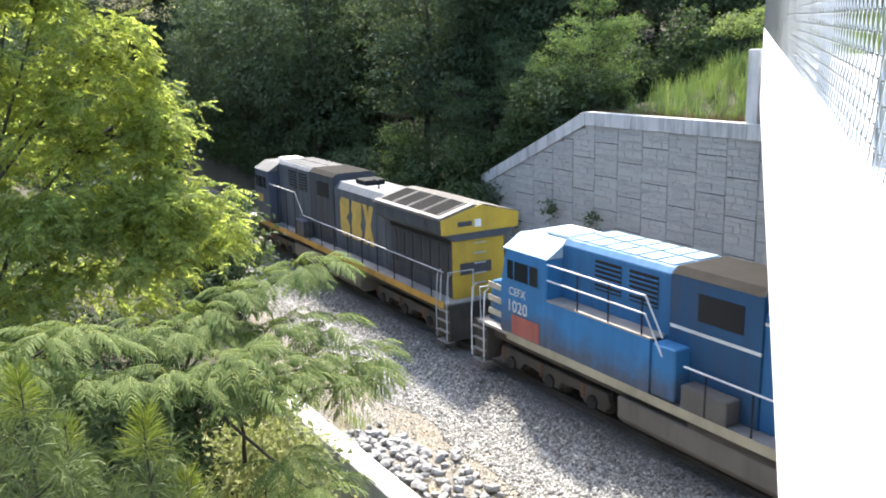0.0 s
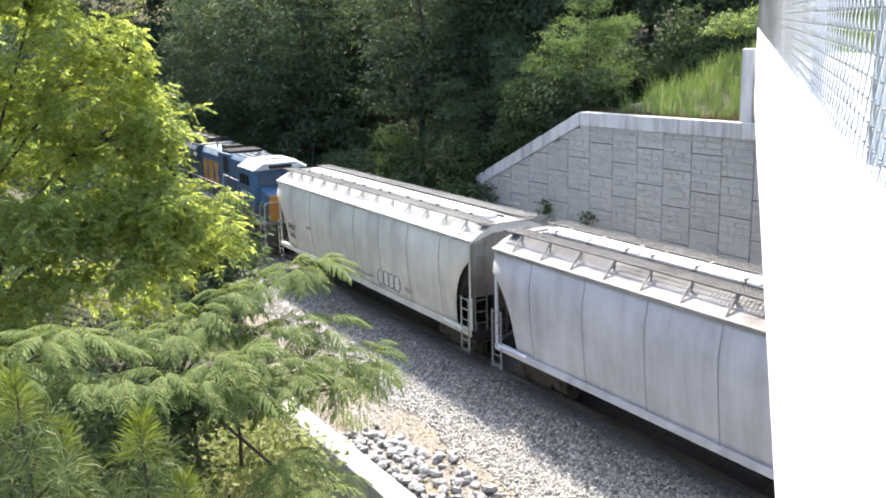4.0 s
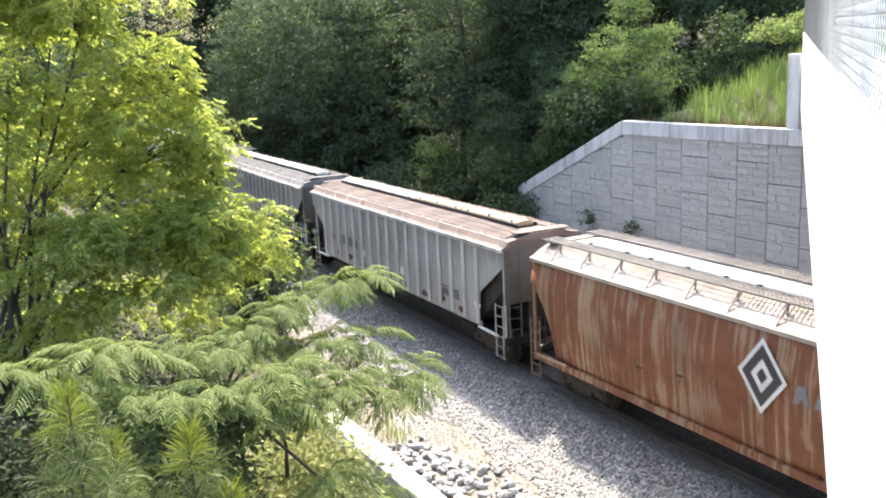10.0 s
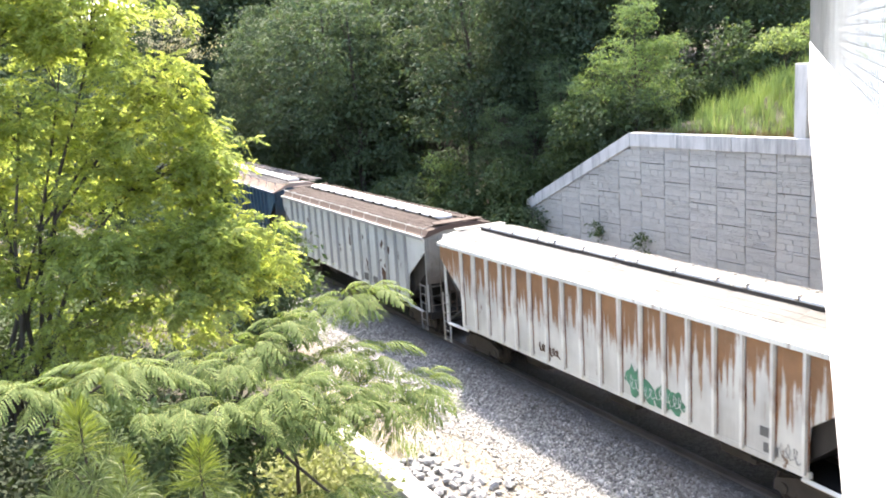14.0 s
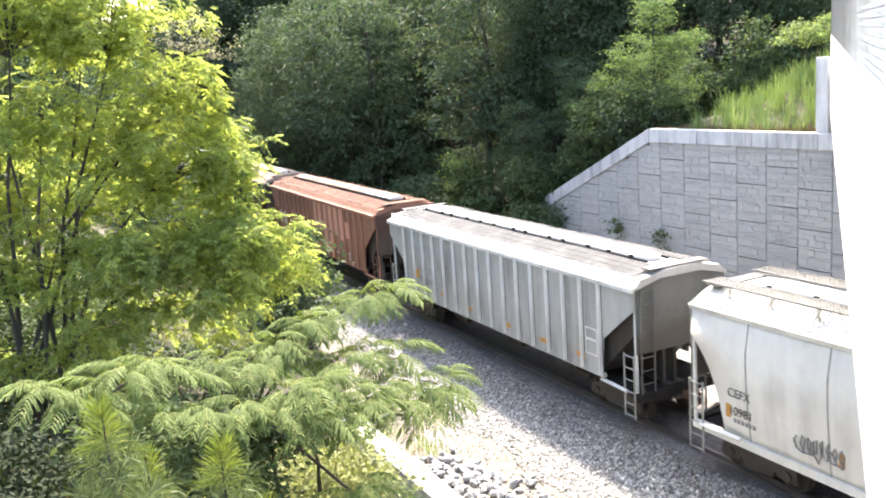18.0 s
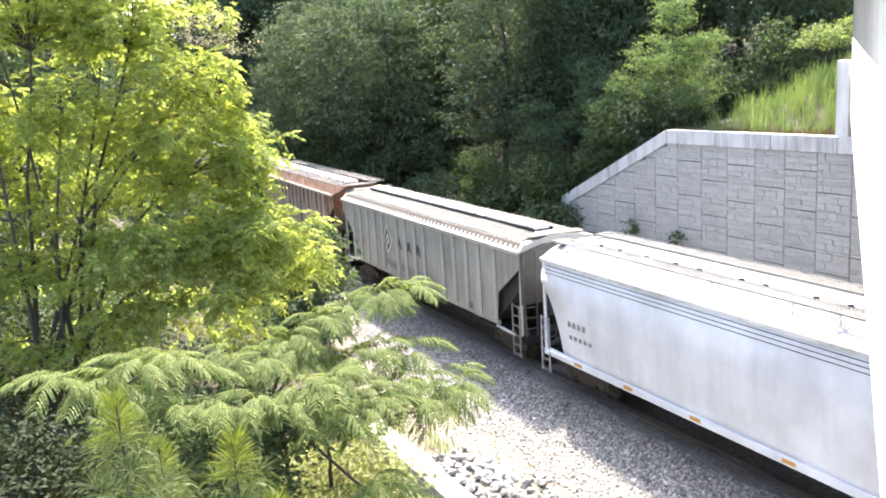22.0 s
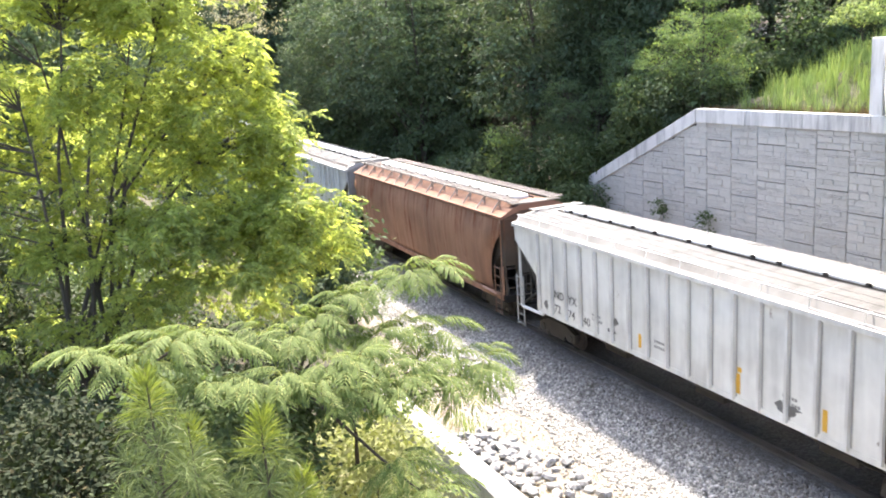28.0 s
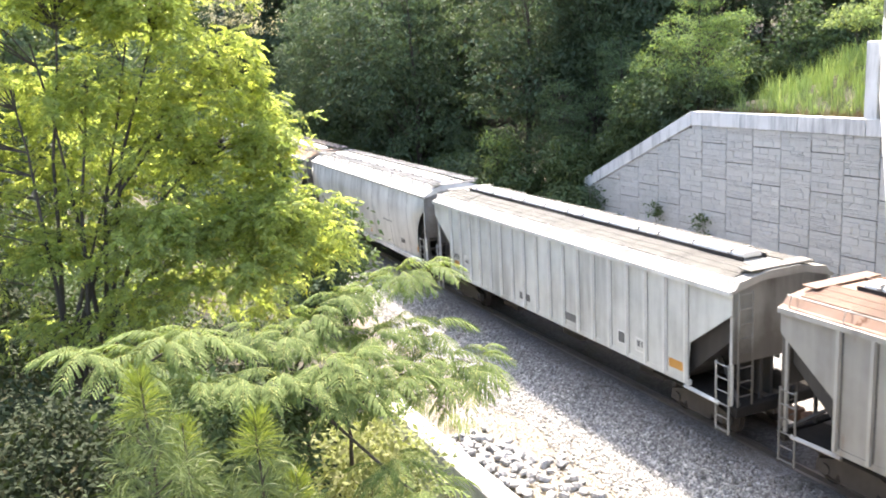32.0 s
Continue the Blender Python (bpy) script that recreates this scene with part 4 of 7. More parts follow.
    bars(c, DARK_MARK, -5.2, 1.5, 0.16, 0.22, bow(1.6), 3, 0.25)
    for i in range(6):
        flake(c, FLAKED, (-2.9, -3.9, 2.6, 4.0, -1.4, 5.6)[i], (2.3, 2.1, 2.2, 2.0, 1.9, 2.5)[i], 0.16, 0.05, bow(2.2), 80 + i)
    c = hopper("faded blue ribbed hopper car with white lettering", "ribbed", -154.25, -171.3, (0.04, 0.128, 0.21), 0.2, (0.42, 0.31, 0.26), 0.15, 18, 8, ribcol=(0.03, 0.085, 0.155), dirt=0.4)
    marks(c, PALE_MARK, 5.42, 2.55, 0.34, "BNG", spread=1.0)
    marks(c, PALE_MARK, 4.5, 2.6, 0.34, "X", spread=1.0)
    for k, q in enumerate(("60", "77", "02")):
        bars(c, PALE_MARK, 5.45 - 0.92 * k, 1.95, 0.62, 0.36, X, 1, 0)
        marks(c, DARK_MARK, 5.40 - 0.92 * k, 2.0, 0.3, q, X - 0.006)
    stencil(c, PALE_MARK, -5.4, -6.0, 1.55, 2.0, X)
    bars(c, PALE_MARK, -5.5, 1.7, 0.2, 0.12, X, 2)
    for y, z, h in ((1.33, 1.4, 0.5), (-1.6, 1.45, 0.5), (-5.2, 1.4, 0.6), (-7.05, 1.38, 0.95), (6.95, 1.4, 0.8)):
        bars(c, ORANGE, y, z, 0.13, h, X, 1, 0)
    brown = painted("brown_rusted_panel", (0.16, 0.10, 0.07), 0.5, 0.4, 81)
    patch(c, brown, -5.9, -6.35, 1.4, 3.85, X, "browned panel")
    patch(c, painted("dulled_blue_panel", (0.075, 0.13, 0.18), 0.45, 0.5, 82), -1.0, -2.6, 1.4, 3.85, X, "dulled panel")
    c = hopper("white ribbed hopper car with flaking rust and a brown roof", "ribbed", -173.1, -190.65, (0.60, 0.62, 0.59), 0.34, brownroof, 0.22, 16, 9, streak=False, dirt=0.15, ribcol=(0.42, 0.43, 0.42), style="flush", trough=True)
    bars(c, ORANGE, -6.92, 1.3, 0.13, 0.85, X, 1, 0)
    marks(c, FADED, 6.5, 1.9, 0.34, "LCEX", spread=1.5)
    marks(c, FADED, 5.1, 1.9, 0.34, "1850", spread=1.2)
    for y in (-2.55, -3.55):
        bars(c, BLOT, y, 1.36, 0.45, 0.32, X, 1, 0)
    flake(c, BLOT, -1.6, 1.4, 0.25, 0.14, X, 12)
    rng = random.Random(4)
    for i in range(34):
        y = rng.choice((4.7, 4.6, -1.2, -3.0, -4.5, -4.8, -5.2, -5.6, -6.0, 0.4, 2.3, -2.4)) + rng.uniform(-0.3, 0.3)
        flake(c, FLAKED, y, rng.uniform(1.45, 3.3), rng.uniform(0.04, 0.12), rng.uniform(0.05, 0.2), X, 100 + i)
    flake(c, FLAKED, -4.75, 1.8, 0.28, 0.55, X, 91)
    flake(c, FLAKED, -1.1, 2.9, 0.16, 0.3, X, 92)
    flake(c, FLAKED, -6.1, 1.65, 0.22, 0.3, X, 93)
    scrawl(c, PALE_MARK, 2.7, 1.6, 0.6, 0.4, X - 0.01, 8, "white sprayed scrawl", 0.012)
    c = hopper("white ribbed hopper car with brown rust runs and green graffiti", "ribbed", -191.95, -209.5, (0.62, 0.62, 0.575), 0.68, (0.58, 0.57, 0.54), 0.1, 18, 10, dirt=0.2, fall=0.12, rustcol=(0.31, 0.15, 0.06), style="flush")
    spray = plain("green_spray", (0.08, 0.25, 0.15), 0.7, vary=0.6, scale=14)
    for i, (y, z, w, h) in enumerate(((-1.75, 1.75, 0.35, 0.5), (-2.3, 1.65, 0.33, 0.42), (-2.85, 1.7, 0.35, 0.45), (-3.35, 1.68, 0.33, 0.42))):
        flake(c, spray, y, z, w, h, X - 0.002 * (i % 2), 20 + i, "graffiti", "green sprayed shape")
        scrawl(c, PALE_MARK, y + 0.25, z - 0.2, 0.5, 0.4, X - 0.008, 30 + i, "pale sprayed line", 0.01)
    scrawl(c, FLAKED, 2.5, 1.5, 1.0, 0.35, X - 0.005, 9, "dark red sprayed scrawl", 0.025)
    for y0, z0 in ((-5.9, 1.75), (-6.0, 1.4)):
        bars(c, BLOT, y0, z0, 0.4, 0.22, X, 1, 0)
    scrawl(c, FADED, -6.5, 1.4, 0.5, 0.4, X - 0.004, 10, "grey sprayed scrawl", 0.01)
    c = hopper("dark brown ribbed hopper car with white lettering boards", "ribbed", -211.3, -228.4, (0.11, 0.075, 0.06), 0.1, (0.36, 0.28, 0.23), 0.2, 18, 11, ribcol=(0.085, 0.06, 0.05), style="flush")
    bars(c, PALE_MARK, 4.95, 2.2, 0.85, 0.42, X + 0.002, 1, 0)
    words("AEX", 0.33, DARK_MARK, c, 4.88, 2.28, X - 0.004)
    bars(c, PALE_MARK, 4.95, 1.68, 0.85, 0.42, X + 0.002, 1, 0)
    words("15406", 0.27, DARK_MARK, c, 4.90, 1.77, X - 0.004)
    bars(c, PALE_MARK, -5.5, 1.5, 0.3, 0.4, -1.6, 1)
    hatch_orange = painted("faded_orange_hatch", (0.60, 0.36, 0.22), 0.2, 0.2, 4, False)
    c = hopper("red-brown ribbed hopper car with pink patches", "ribbed", -230.15, -247.3, (0.27, 0.125, 0.075), 0.12, (0.24, 0.11, 0.07), 0.25, 18, 12, ribcol=(0.36, 0.175, 0.115), hatchmat=hatch_orange, style="flush")
    for q in c.children:
        if q.name.startswith("hatch_cover") and q.data.vertices[0].co.y < -4:
            q.material_slots[0].material = WHITE
    pink = painted("faded_pink_patch", (0.60, 0.315, 0.22), 0.05, 0.2, 5)
    for y0, y1, z0, z1 in ((0.55, -0.1, 2.6, 3.85), (-0.35, -1.05, 2.4, 3.85), (-1.2, -1.9, 1.5, 3.85), (-2.05, -2.75, 1.45, 3.85), (-2.9, -3.6, 2.42, 3.85), (-3.75, -4.4, 2.3, 3.85), (-4.6, -5.25, 2.5, 3.3), (4.85, 4.4, 2.0, 2.95), (4.15, 3.6, 2.4, 2.9), (1.4, 0.75, 1.5, 1.75)):
        patch(c, pink, y0, y1, z0, z1, X, "faded pink repainted panel")
    for y0, y1 in ((7.45, 6.9), (6.5, 5.95)):
        patch(c, WHITE, y0, y1, 2.0, 2.75, X, "white lettering board")
    marks(c, DARK_MARK, 7.4, 2.45, 0.24, "AE", X - 0.006, 1.0)
    marks(c, DARK_MARK, 6.45, 2.45, 0.24, "X", X - 0.006, 1.0)
    marks(c, DARK_MARK, 7.4, 2.1, 0.24, "12", X - 0.006, 1.0)
    marks(c, DARK_MARK, 6.45, 2.1, 0.24, "357", X - 0.006, 0.9)
    for y0, y1 in ((-4.05, -4.55), (-4.9, -5.45)):
        stencil(c, PALE_MARK, y0, y1, 1.5, 1.85, X)
    bars(c, FADED, -5.0, 1.6, 0.12, 0.14, X, 3)
    for y, h in ((-3.7, 0.5), (-6.98, 0.9)):
        bars(c, YELLOW, y, 1.4, 0.1, h, X, 1, 0)
    scrawl(c, PALE_MARK, -3.0, 1.5, 0.4, 0.2, X - 0.005, 14, "pale sprayed scrawl", 0.008)
    c = hopper("light grey ribbed hopper car with dark lettering", "ribbed", -249.0, -265.2, (0.41, 0.42, 0.40), 0.16, (0.52, 0.51, 0.49), 0.1, 16, 13, dirt=0.55, ribcol=(0.70, 0.71, 0.68), style="flush", trough=True, boardcol=(0.16, 0.16, 0.158))
    marks(c, FADED, 5.8, 2.3, 0.34, "ND")
    marks(c, FADED, 4.8, 2.3, 0.34, "YX")
    marks(c, FADED, 5.8, 1.9, 0.3, "823036", spread=1.5)
    stencil(c, PALE_MARK, -6.3, -6.9, 1.75, 2.2, X)
    stencil(c, PALE_MARK, -6.3, -6.9, 2.2, 2.55, X)
    for y, z in ((6.2, 2.0), (3.75, 1.65), (1.6, 1.5), (-1.3, 1.5), (-3.7, 1.5), (-5.8, 1.55)):
        bars(c, ORANGE, y, z, 0.45, 0.14 if z < 1.9 else 0.35, X, 1, 0)
    c = hopper("cream-white bowed hopper car with faint graffiti", "bowed", -267.2, -284.0, (0.60, 0.60, 0.55), 0.06, (0.64, 0.62, 0.55), 0.06, seed=14, dirt=0.3, trough=True)
    marks(c, DARK_MARK, 7.4, 2.1, 0.3, "CEFX", bow(2.2), 1.0)
    marks(c, DARK_MARK, 7.4, 1.65, 0.3, "10981", bow(1.8), 1.0)
    bars(c, FADED, 7.3, 1.45, 0.12, 0.1, bow(1.5), 6)
    scrawl(c, FADED, 5.4, 1.3, 1.3, 0.6, bow(1.7), 15, "grey sprayed scrawl", 0.025)
    scrawl(c, FADED, 3.6, 1.4, 0.8, 0.2, bow(1.5), 16, "grey sprayed scrawl", 0.016)
    scrawl(c, FADED, -1.6, 0.95, 2.6, 0.1, -1.53, 17, "grey sprayed scrawl", 0.014)
    for k in range(3):
        bars(c, DARK_MARK, -6.55 - 0.24 * k, 1.38, 0.22, 0.24, bow(1.5), 1, 0.2)
    bars(c, FADED, -6.35, 1.85, 0.1, 0.1, bow(1.9), 8)
    bars(c, FADED, -6.35, 2.05, 0.1, 0.1, bow(2.1), 8)
    for y, z, h in ((-7.38, 1.38, 0.7), (-1.95, 1.2, 0.4), (-3.85, 1.25, 0.45), (1.62, 1.35, 0.35), (4.3, 1.4, 0.35), (7.5, 1.55, 0.5)):
        bars(c, ORANGE, y, z, 0.14, h, bow(z + 0.2), 1, 0)
    marks(c, PALE_MARK, -2.9, 2.55, 0.3, "8", bow(2.7))
    c = hopper("white ribbed hopper car streaked with heavy orange rust", "ribbed", -285.25, -302.9, (0.60, 0.58, 0.53), 0.82, (0.13, 0.062, 0.037), 0.4, 18, 15, dirt=0.35, fall=0.06, rustcol=(0.24, 0.078, 0.026), ribcol=(0.56, 0.50, 0.43), trough=True, boardcol=(0.2, 0.19, 0.18))
    patch(c, WHITE, -5.1, -5.65, 1.45, 1.85, X - 0.006, "white stencil board")
    stencil(c, BLOT, -5.2, -5.55, 1.55, 1.75, X - 0.004)
    for y, z, h in ((-7.15, 1.4, 0.85), (-2.25, 1.4, 0.4), (-4.85, 1.4, 0.4), (6.3, 1.5, 0.35)):
        bars(c, YELLOW, y, z, 0.12, h, X, 1, 0)
    marks(c, FADED, 5.6, 2.0, 0.34, "95", spread=2.0)
    c = hopper("dull grey ribbed hopper car with a dark diamond emblem", "ribbed", -304.5, -322.3, (0.40, 0.39, 0.345), 0.14, (0.50, 0.48, 0.44), 0.15, 14, 16, ribcol=(0.50, 0.49, 0.45), dirt=0.45, style="comb")
    diamond(c, PALE_MARK, 2.75, 2.8, 0.5, X - 0.012, DARK_MARK)
    for k, y in enumerate((1.68, 0.62, -0.32)):
        part("emblem_letter", Shape().prism_x([(y, 2.55), (y - 0.14, 3.0), (y - 0.32, 3.0), (y - 0.46, 2.55), (y - 0.34, 2.55), (y - 0.23, 2.72), (y - 0.12, 2.55)], X - 0.004, X + 0.006), DARK_MARK, c, "dark emblem block")
    for y in (2.75, 2.4, 2.05, 1.3, 0.9, 0.5, 0.1, -0.35, -0.7):
        bars(c, FADED, y, 1.6, 0.26, 0.3, X, 1, 0.2)
    for i, (y, z, w) in enumerate(((3.2, 1.55, 0.6), (2.4, 1.35, 0.7), (-1.05, 1.35, 1.3), (-1.2, 1.5, 1.0))):
        scrawl(c, FADED, y, z, w, 0.5, X - 0.005, 40 + i, "dark sprayed outline", 0.011)
    flake(c, plain("dull_pink_spray", (0.40, 0.30, 0.27), 0.8), -1.7, 1.55, 0.6, 0.25, X + 0.002, 45, "graffiti", "dull pink sprayed patch")
    bars(c, BLOT, -4.85, 1.3, 0.45, 0.3, X, 1, 0)
    bars(c, FADED, 6.8, 2.55, 0.25, 0.26, X, 3)
    bars(c, FADED, 6.8, 2.15, 0.25, 0.26, X, 4)
    c = hopper("pale blue-white bowed hopper car", "bowed", -323.55, -340.3, (0.66, 0.69, 0.74), 0.01, (0.70, 0.71, 0.72), 0.03, seed=17, dirt=0.12, seams=False, trough=True)
    for k in range(3):
        z = 3.62 + 0.11 * k
        part("side_corrugation", Shape().box(-curved_x(z) - 0.008, -curved_x(z) + 0.01, -E0 + 0.3, E0 - 0.3, z - 0.012, z + 0.012), c.children[0].material_slots[0].material, c, bevel=0.008)
    for y in (6.9, 4.4, 1.6, -1.5, -4.4, -7.0):
        bars(c, ORANGE, y, 0.97, 0.4, 0.1, -1.527, 1, 0)
    for z, n in ((2.15, 4), (1.75, 5)):
        bars(c, FADED, 7.2, z, 0.26, 0.2, bow(z), n)
    stencil(c, DARK_MARK, -5.55, -6.1, 1.45, 1.7, bow(1.6))
    bars(c, DARK_MARK, -5.6, 1.5, 0.14, 0.15, bow(1.6), 3)
    bars(c, FADED, -4.4, 0.98, 0.1, 0.08, -1.527, 9)
    c = hopper("dark olive-grey ribbed hopper car with pale ribs", "ribbed", -342.0, -359.1, (0.085, 0.08, 0.066), 0.12, (0.60, 0.60, 0.58), 0.15, 14, 18, ribcol=(0.30, 0.31, 0.30), dirt=0.3, style="comb")
    diamond(c, PALE_MARK, 0.12, 2.75, 0.3, X - 0.01)
    for y in (-1.45, -1.85):
        stencil(c, FADED, y, y - 0.3, 2.5, 2.85, X)
    bars(c, FADED, -1.45, 2.1, 0.3, 0.25, X, 1)
    bars(c, FADED, 6.2, 2.3, 0.3, 0.25, X, 5)
    bars(c, FADED, 6.2, 1.9, 0.3, 0.25, X, 5)
    bars(c, FADED, 0.3, 1.7, 0.3, 0.2, X, 1)
    for y, w in ((6.95, 0.5), (1.6, 0.5), (-6.2, 0.7)):
        bars(c, ORANGE, y, 1.5, w, 0.24, X, 1, 0)
    blue = painted("washed_blue_patch", (0.10, 0.155, 0.20), 0.2, 0.55, 19, dirtcol=(0.14, 0.13, 0.11))
    for y0, y1 in ((-5.05, -5.85), (-6.05, -7.0)):
        patch(c, blue, y0, y1, 1.45, 3.85, X, "washed-out blue panel")
    stencil(c, PALE_MARK, -5.25, -5.75, 1.3, 1.75, X - 0.004)
    stencil(c, PALE_MARK, -5.25, -5.75, 1.75, 2.1, X - 0.004)
    c = hopper("tan-grey ribbed hopper car with a rusty roof", "ribbed", -360.6, -377.8, (0.30, 0.28, 0.24), 0.25, brownroof, 0.22, 16, 20, ribcol=(0.64, 0.62, 0.57), dirt=0.55, style="flush", trough=True)
    for y, q in ((6.0, "ND"), (5.05, "YX"), (4.12, "822"), (3.17, "919")):
        marks(c, DARK_MARK, y, 1.98, 0.34, q, spread=1.05)
    stencil(c, PALE_MARK, -3.1, -3.65, 1.5, 1.9, X)
    stencil(c, BLOT, -4.1, -4.65, 1.5, 1.85, X)
    for y, w, h in ((-3.15, 0.45, 0.18), (-6.0, 0.55, 0.22), (1.4, 0.5, 0.3), (-1.2, 0.5, 0.2), (6.6, 0.35, 0.35), (4.2, 0.4, 0.25)):
        bars(c, ORANGE, y, 1.55, w, h, X + 0.002, 1, 0)
    c = hopper("light grey ribbed hopper car with a leaf-shaped emblem", "ribbed", -379.4, -396.8, (0.53, 0.545, 0.55), 0.1, (0.40, 0.395, 0.38), 0.08, 14, 21, dirt=0.45, style="comb", trough=True, boardcol=(0.2, 0.2, 0.198))
    part("emblem", Shape().prism_x([(1.3, 2.45), (1.25, 3.0), (0.85, 3.3), (0.35, 3.1), (0.2, 2.7), (0.3, 2.4), (0.6, 2.15), (0.5, 2.6), (0.8, 2.9), (1.05, 2.85)], X - 0.004, X + 0.006), DARK_MARK, c, "dark leaf-shaped emblem")
    part("emblem", Shape().prism_x([(1.1, 2.25), (1.05, 2.6), (0.8, 2.75), (0.5, 2.6), (0.6, 2.3), (0.85, 2.1)], X - 0.007, X + 0.003), plain("tan_emblem", (0.45, 0.38, 0.25), 0.6), c, "tan leaf")
    for k in range(3):
        y = 1.28 - 0.44 * k
        part("emblem_letter", Shape().prism_x([(y, 1.62), (y - 0.12, 2.02), (y - 0.26, 2.02), (y - 0.38, 1.62), (y - 0.28, 1.62), (y - 0.19, 1.76), (y - 0.1, 1.62)], X - 0.004, X + 0.006), FADED, c, "grey emblem block")
    marks(c, FADED, 6.85, 2.2, 0.3, "DELX", spread=1.5)
    marks(c, FADED, 6.85, 1.8, 0.3, "65111", spread=1.3)
    for y in (7.0, -6.9):
        bars(c, ORANGE, y, 1.4, 0.12, 0.9, X, 1, 0)
    hopper("rust-red bowed hopper car with faded runs", "bowed", -398.1, -415.3, (0.30, 0.165, 0.11), 0.6, (0.2, 0.095, 0.06), 0.3, rustcol=(0.165, 0.058, 0.03), dirt=0.4, seed=22, trough=True, fall=0.03, boardcol=(0.2, 0.18, 0.165), seams=False, brackcol=GRATE)
    c = hopper("white ribbed hopper car with dark lettering", "ribbed", -416.45, -434.0, (0.63, 0.635, 0.61), 0.1, (0.22, 0.218, 0.212), 0.06, 18, 23, dirt=0.3, ribcol=(0.70, 0.70, 0.68), style="flush", trough=True, boardcol=(0.2, 0.2, 0.198))
    for y, top, low in ((6.16, "ND", "72"), (5.33, "YX", "74"), (4.48, "", "40")):
        bars(c, PALE_MARK, y + 0.01, 1.36, 0.66, 0.5, X + 0.002, 1, 0)
        if top:
            marks(c, DARK_MARK, y, 1.92, 0.37, top, spread=1.05)
        marks(c, DARK_MARK, y, 1.45, 0.37, low, spread=1.05)
    flake(c, BLOT, 6.7, 1.55, 0.14, 0.16, X, 54)
    flake(c, BLOT, -3.75, 1.6, 0.45, 0.16, X, 50)
    flake(c, BLOT, 2.8, 1.95, 0.15, 0.14, X, 51)
    flake(c, FLAKED, -6.5, 1.7, 0.35, 0.4, X, 52)
    flake(c, BLOT, 3.0, 1.6, 0.25, 0.1, X, 53)
    for y, z, h in ((-2.15, 1.45, 0.5), (-4.75, 1.45, 0.5), (-7.05, 1.4, 1.0), (1.7, 1.5, 0.4), (-2.2, 2.0, 0.12)):
        bars(c, YELLOW, y, z, 0.13, h, X, 1, 0)
    for i, y in enumerate((1.0, -3.6, 4.0)):
        bars(c, FADED, y, 1.7, 0.09, 0.07, X, 6)
        bars(c, FADED, y, 1.85, 0.09, 0.07, X, 5)
    c = hopper("grey-white ribbed hopper car with rust on its haunches", "ribbed", -435.4, -453.3, (0.45, 0.435, 0.40), 0.3, (0.50, 0.36, 0.26), 0.15, 18, 24, dirt=0.5, ribcol=(0.64, 0.62, 0.58), trough=True)
    marks(c, FADED, 6.25, 2.25, 0.32, "LWAY", spread=1.5)
    marks(c, FADED, 6.2, 1.65, 0.32, "7085", spread=1.5)
    patch(c, WHITE, -5.1, -5.6, 1.4, 1.75, X, "white stencil board")
    bars(c, DARK_MARK, -5.15, 1.5, 0.13, 0.16, X - 0.004, 3)
    marks(c, FADED, -6.85, 2.5, 0.32, "P")
    for i, y in enumerate((7.5, 2.1, 0.5, -2.0, -4.2)):
        flake(c, FLAKED, y, 2.6 + 0.5 * math.sin(i), 0.06, 0.4, X, 70 + i)
    c = hopper("off-white bowed hopper car", "bowed", -454.65, -473.1, (0.57, 0.56, 0.53), 0.08, (0.62, 0.61, 0.58), 0.06, seed=25, trough=True)
    marks(c, DARK_MARK, 7.0, 2.4, 0.32, "TILX", bow(2.5), 1.0)
    marks(c, FADED, 6.95, 1.95, 0.3, "55141", bow(2.0), 1.0)
    bars(c, FADED, 4.9, 2.15, 0.15, 0.08, bow(2.2), 5)
    bars(c, DARK_MARK, -5.7, 1.52, 0.16, 0.24, bow(1.6), 3, 0.25)
    bars(c, FADED, -3.6, 2.3, 0.2, 0.09, bow(2.3), 6)
    for y, z in ((4.0, 1.4), (-1.5, 1.3), (-7.6, 1.4), (6.9, 1.4)):
        bars(c, ORANGE, y, z, 0.12, 0.35, bow(z + 0.1), 1, 0)
    c = hopper("light grey ribbed hopper car with white hatch covers", "ribbed", -474.4, -492.0, (0.54, 0.55, 0.515), 0.12, (0.36, 0.35, 0.32), 0.15, 18, 26, dirt=0.35, ribcol=(0.64, 0.645, 0.61), style="flush")
    words("AEX", 0.30, DARK_MARK, c, 6.95, 1.95, X - 0.002)
    bars(c, PALE_MARK, 6.05, 1.85, 0.62, 0.36, X, 1, 0)
    words("10083", 0.21, DARK_MARK, c, 6.0, 1.93, X - 0.006)
    bars(c, ORANGE, 6.95, 1.6, 0.6, 0.26, X, 1, 0)
    for y0, y1 in ((-4.1, -4.6), (-4.95, -5.45)):
        stencil(c, PALE_MARK, y0, y1, 1.5, 1.9, X)
    bars(c, BLOT, -4.15, 1.56, 0.4, 0.3, X + 0.002, 1, 0)
    bars(c, BLOT, -5.0, 1.66, 0.17, 0.16, X + 0.002, 2)
    for y, mat in ((-6.4, ORANGE), (1.65, BLOT), (-1.3, BLOT)):
        bars(c, mat, y, 1.5, 0.7, 0.24, X, 1, 0)
    hopper("dull grey ribbed hopper car with a rusty roof edge", "ribbed", -493.5, -511.0, (0.33, 0.32, 0.29), 0.2, (0.26, 0.17, 0.13), 0.4, 18, 27, dirt=0.4, style="flush")


make_hoppers()

# ---- locomotives ----


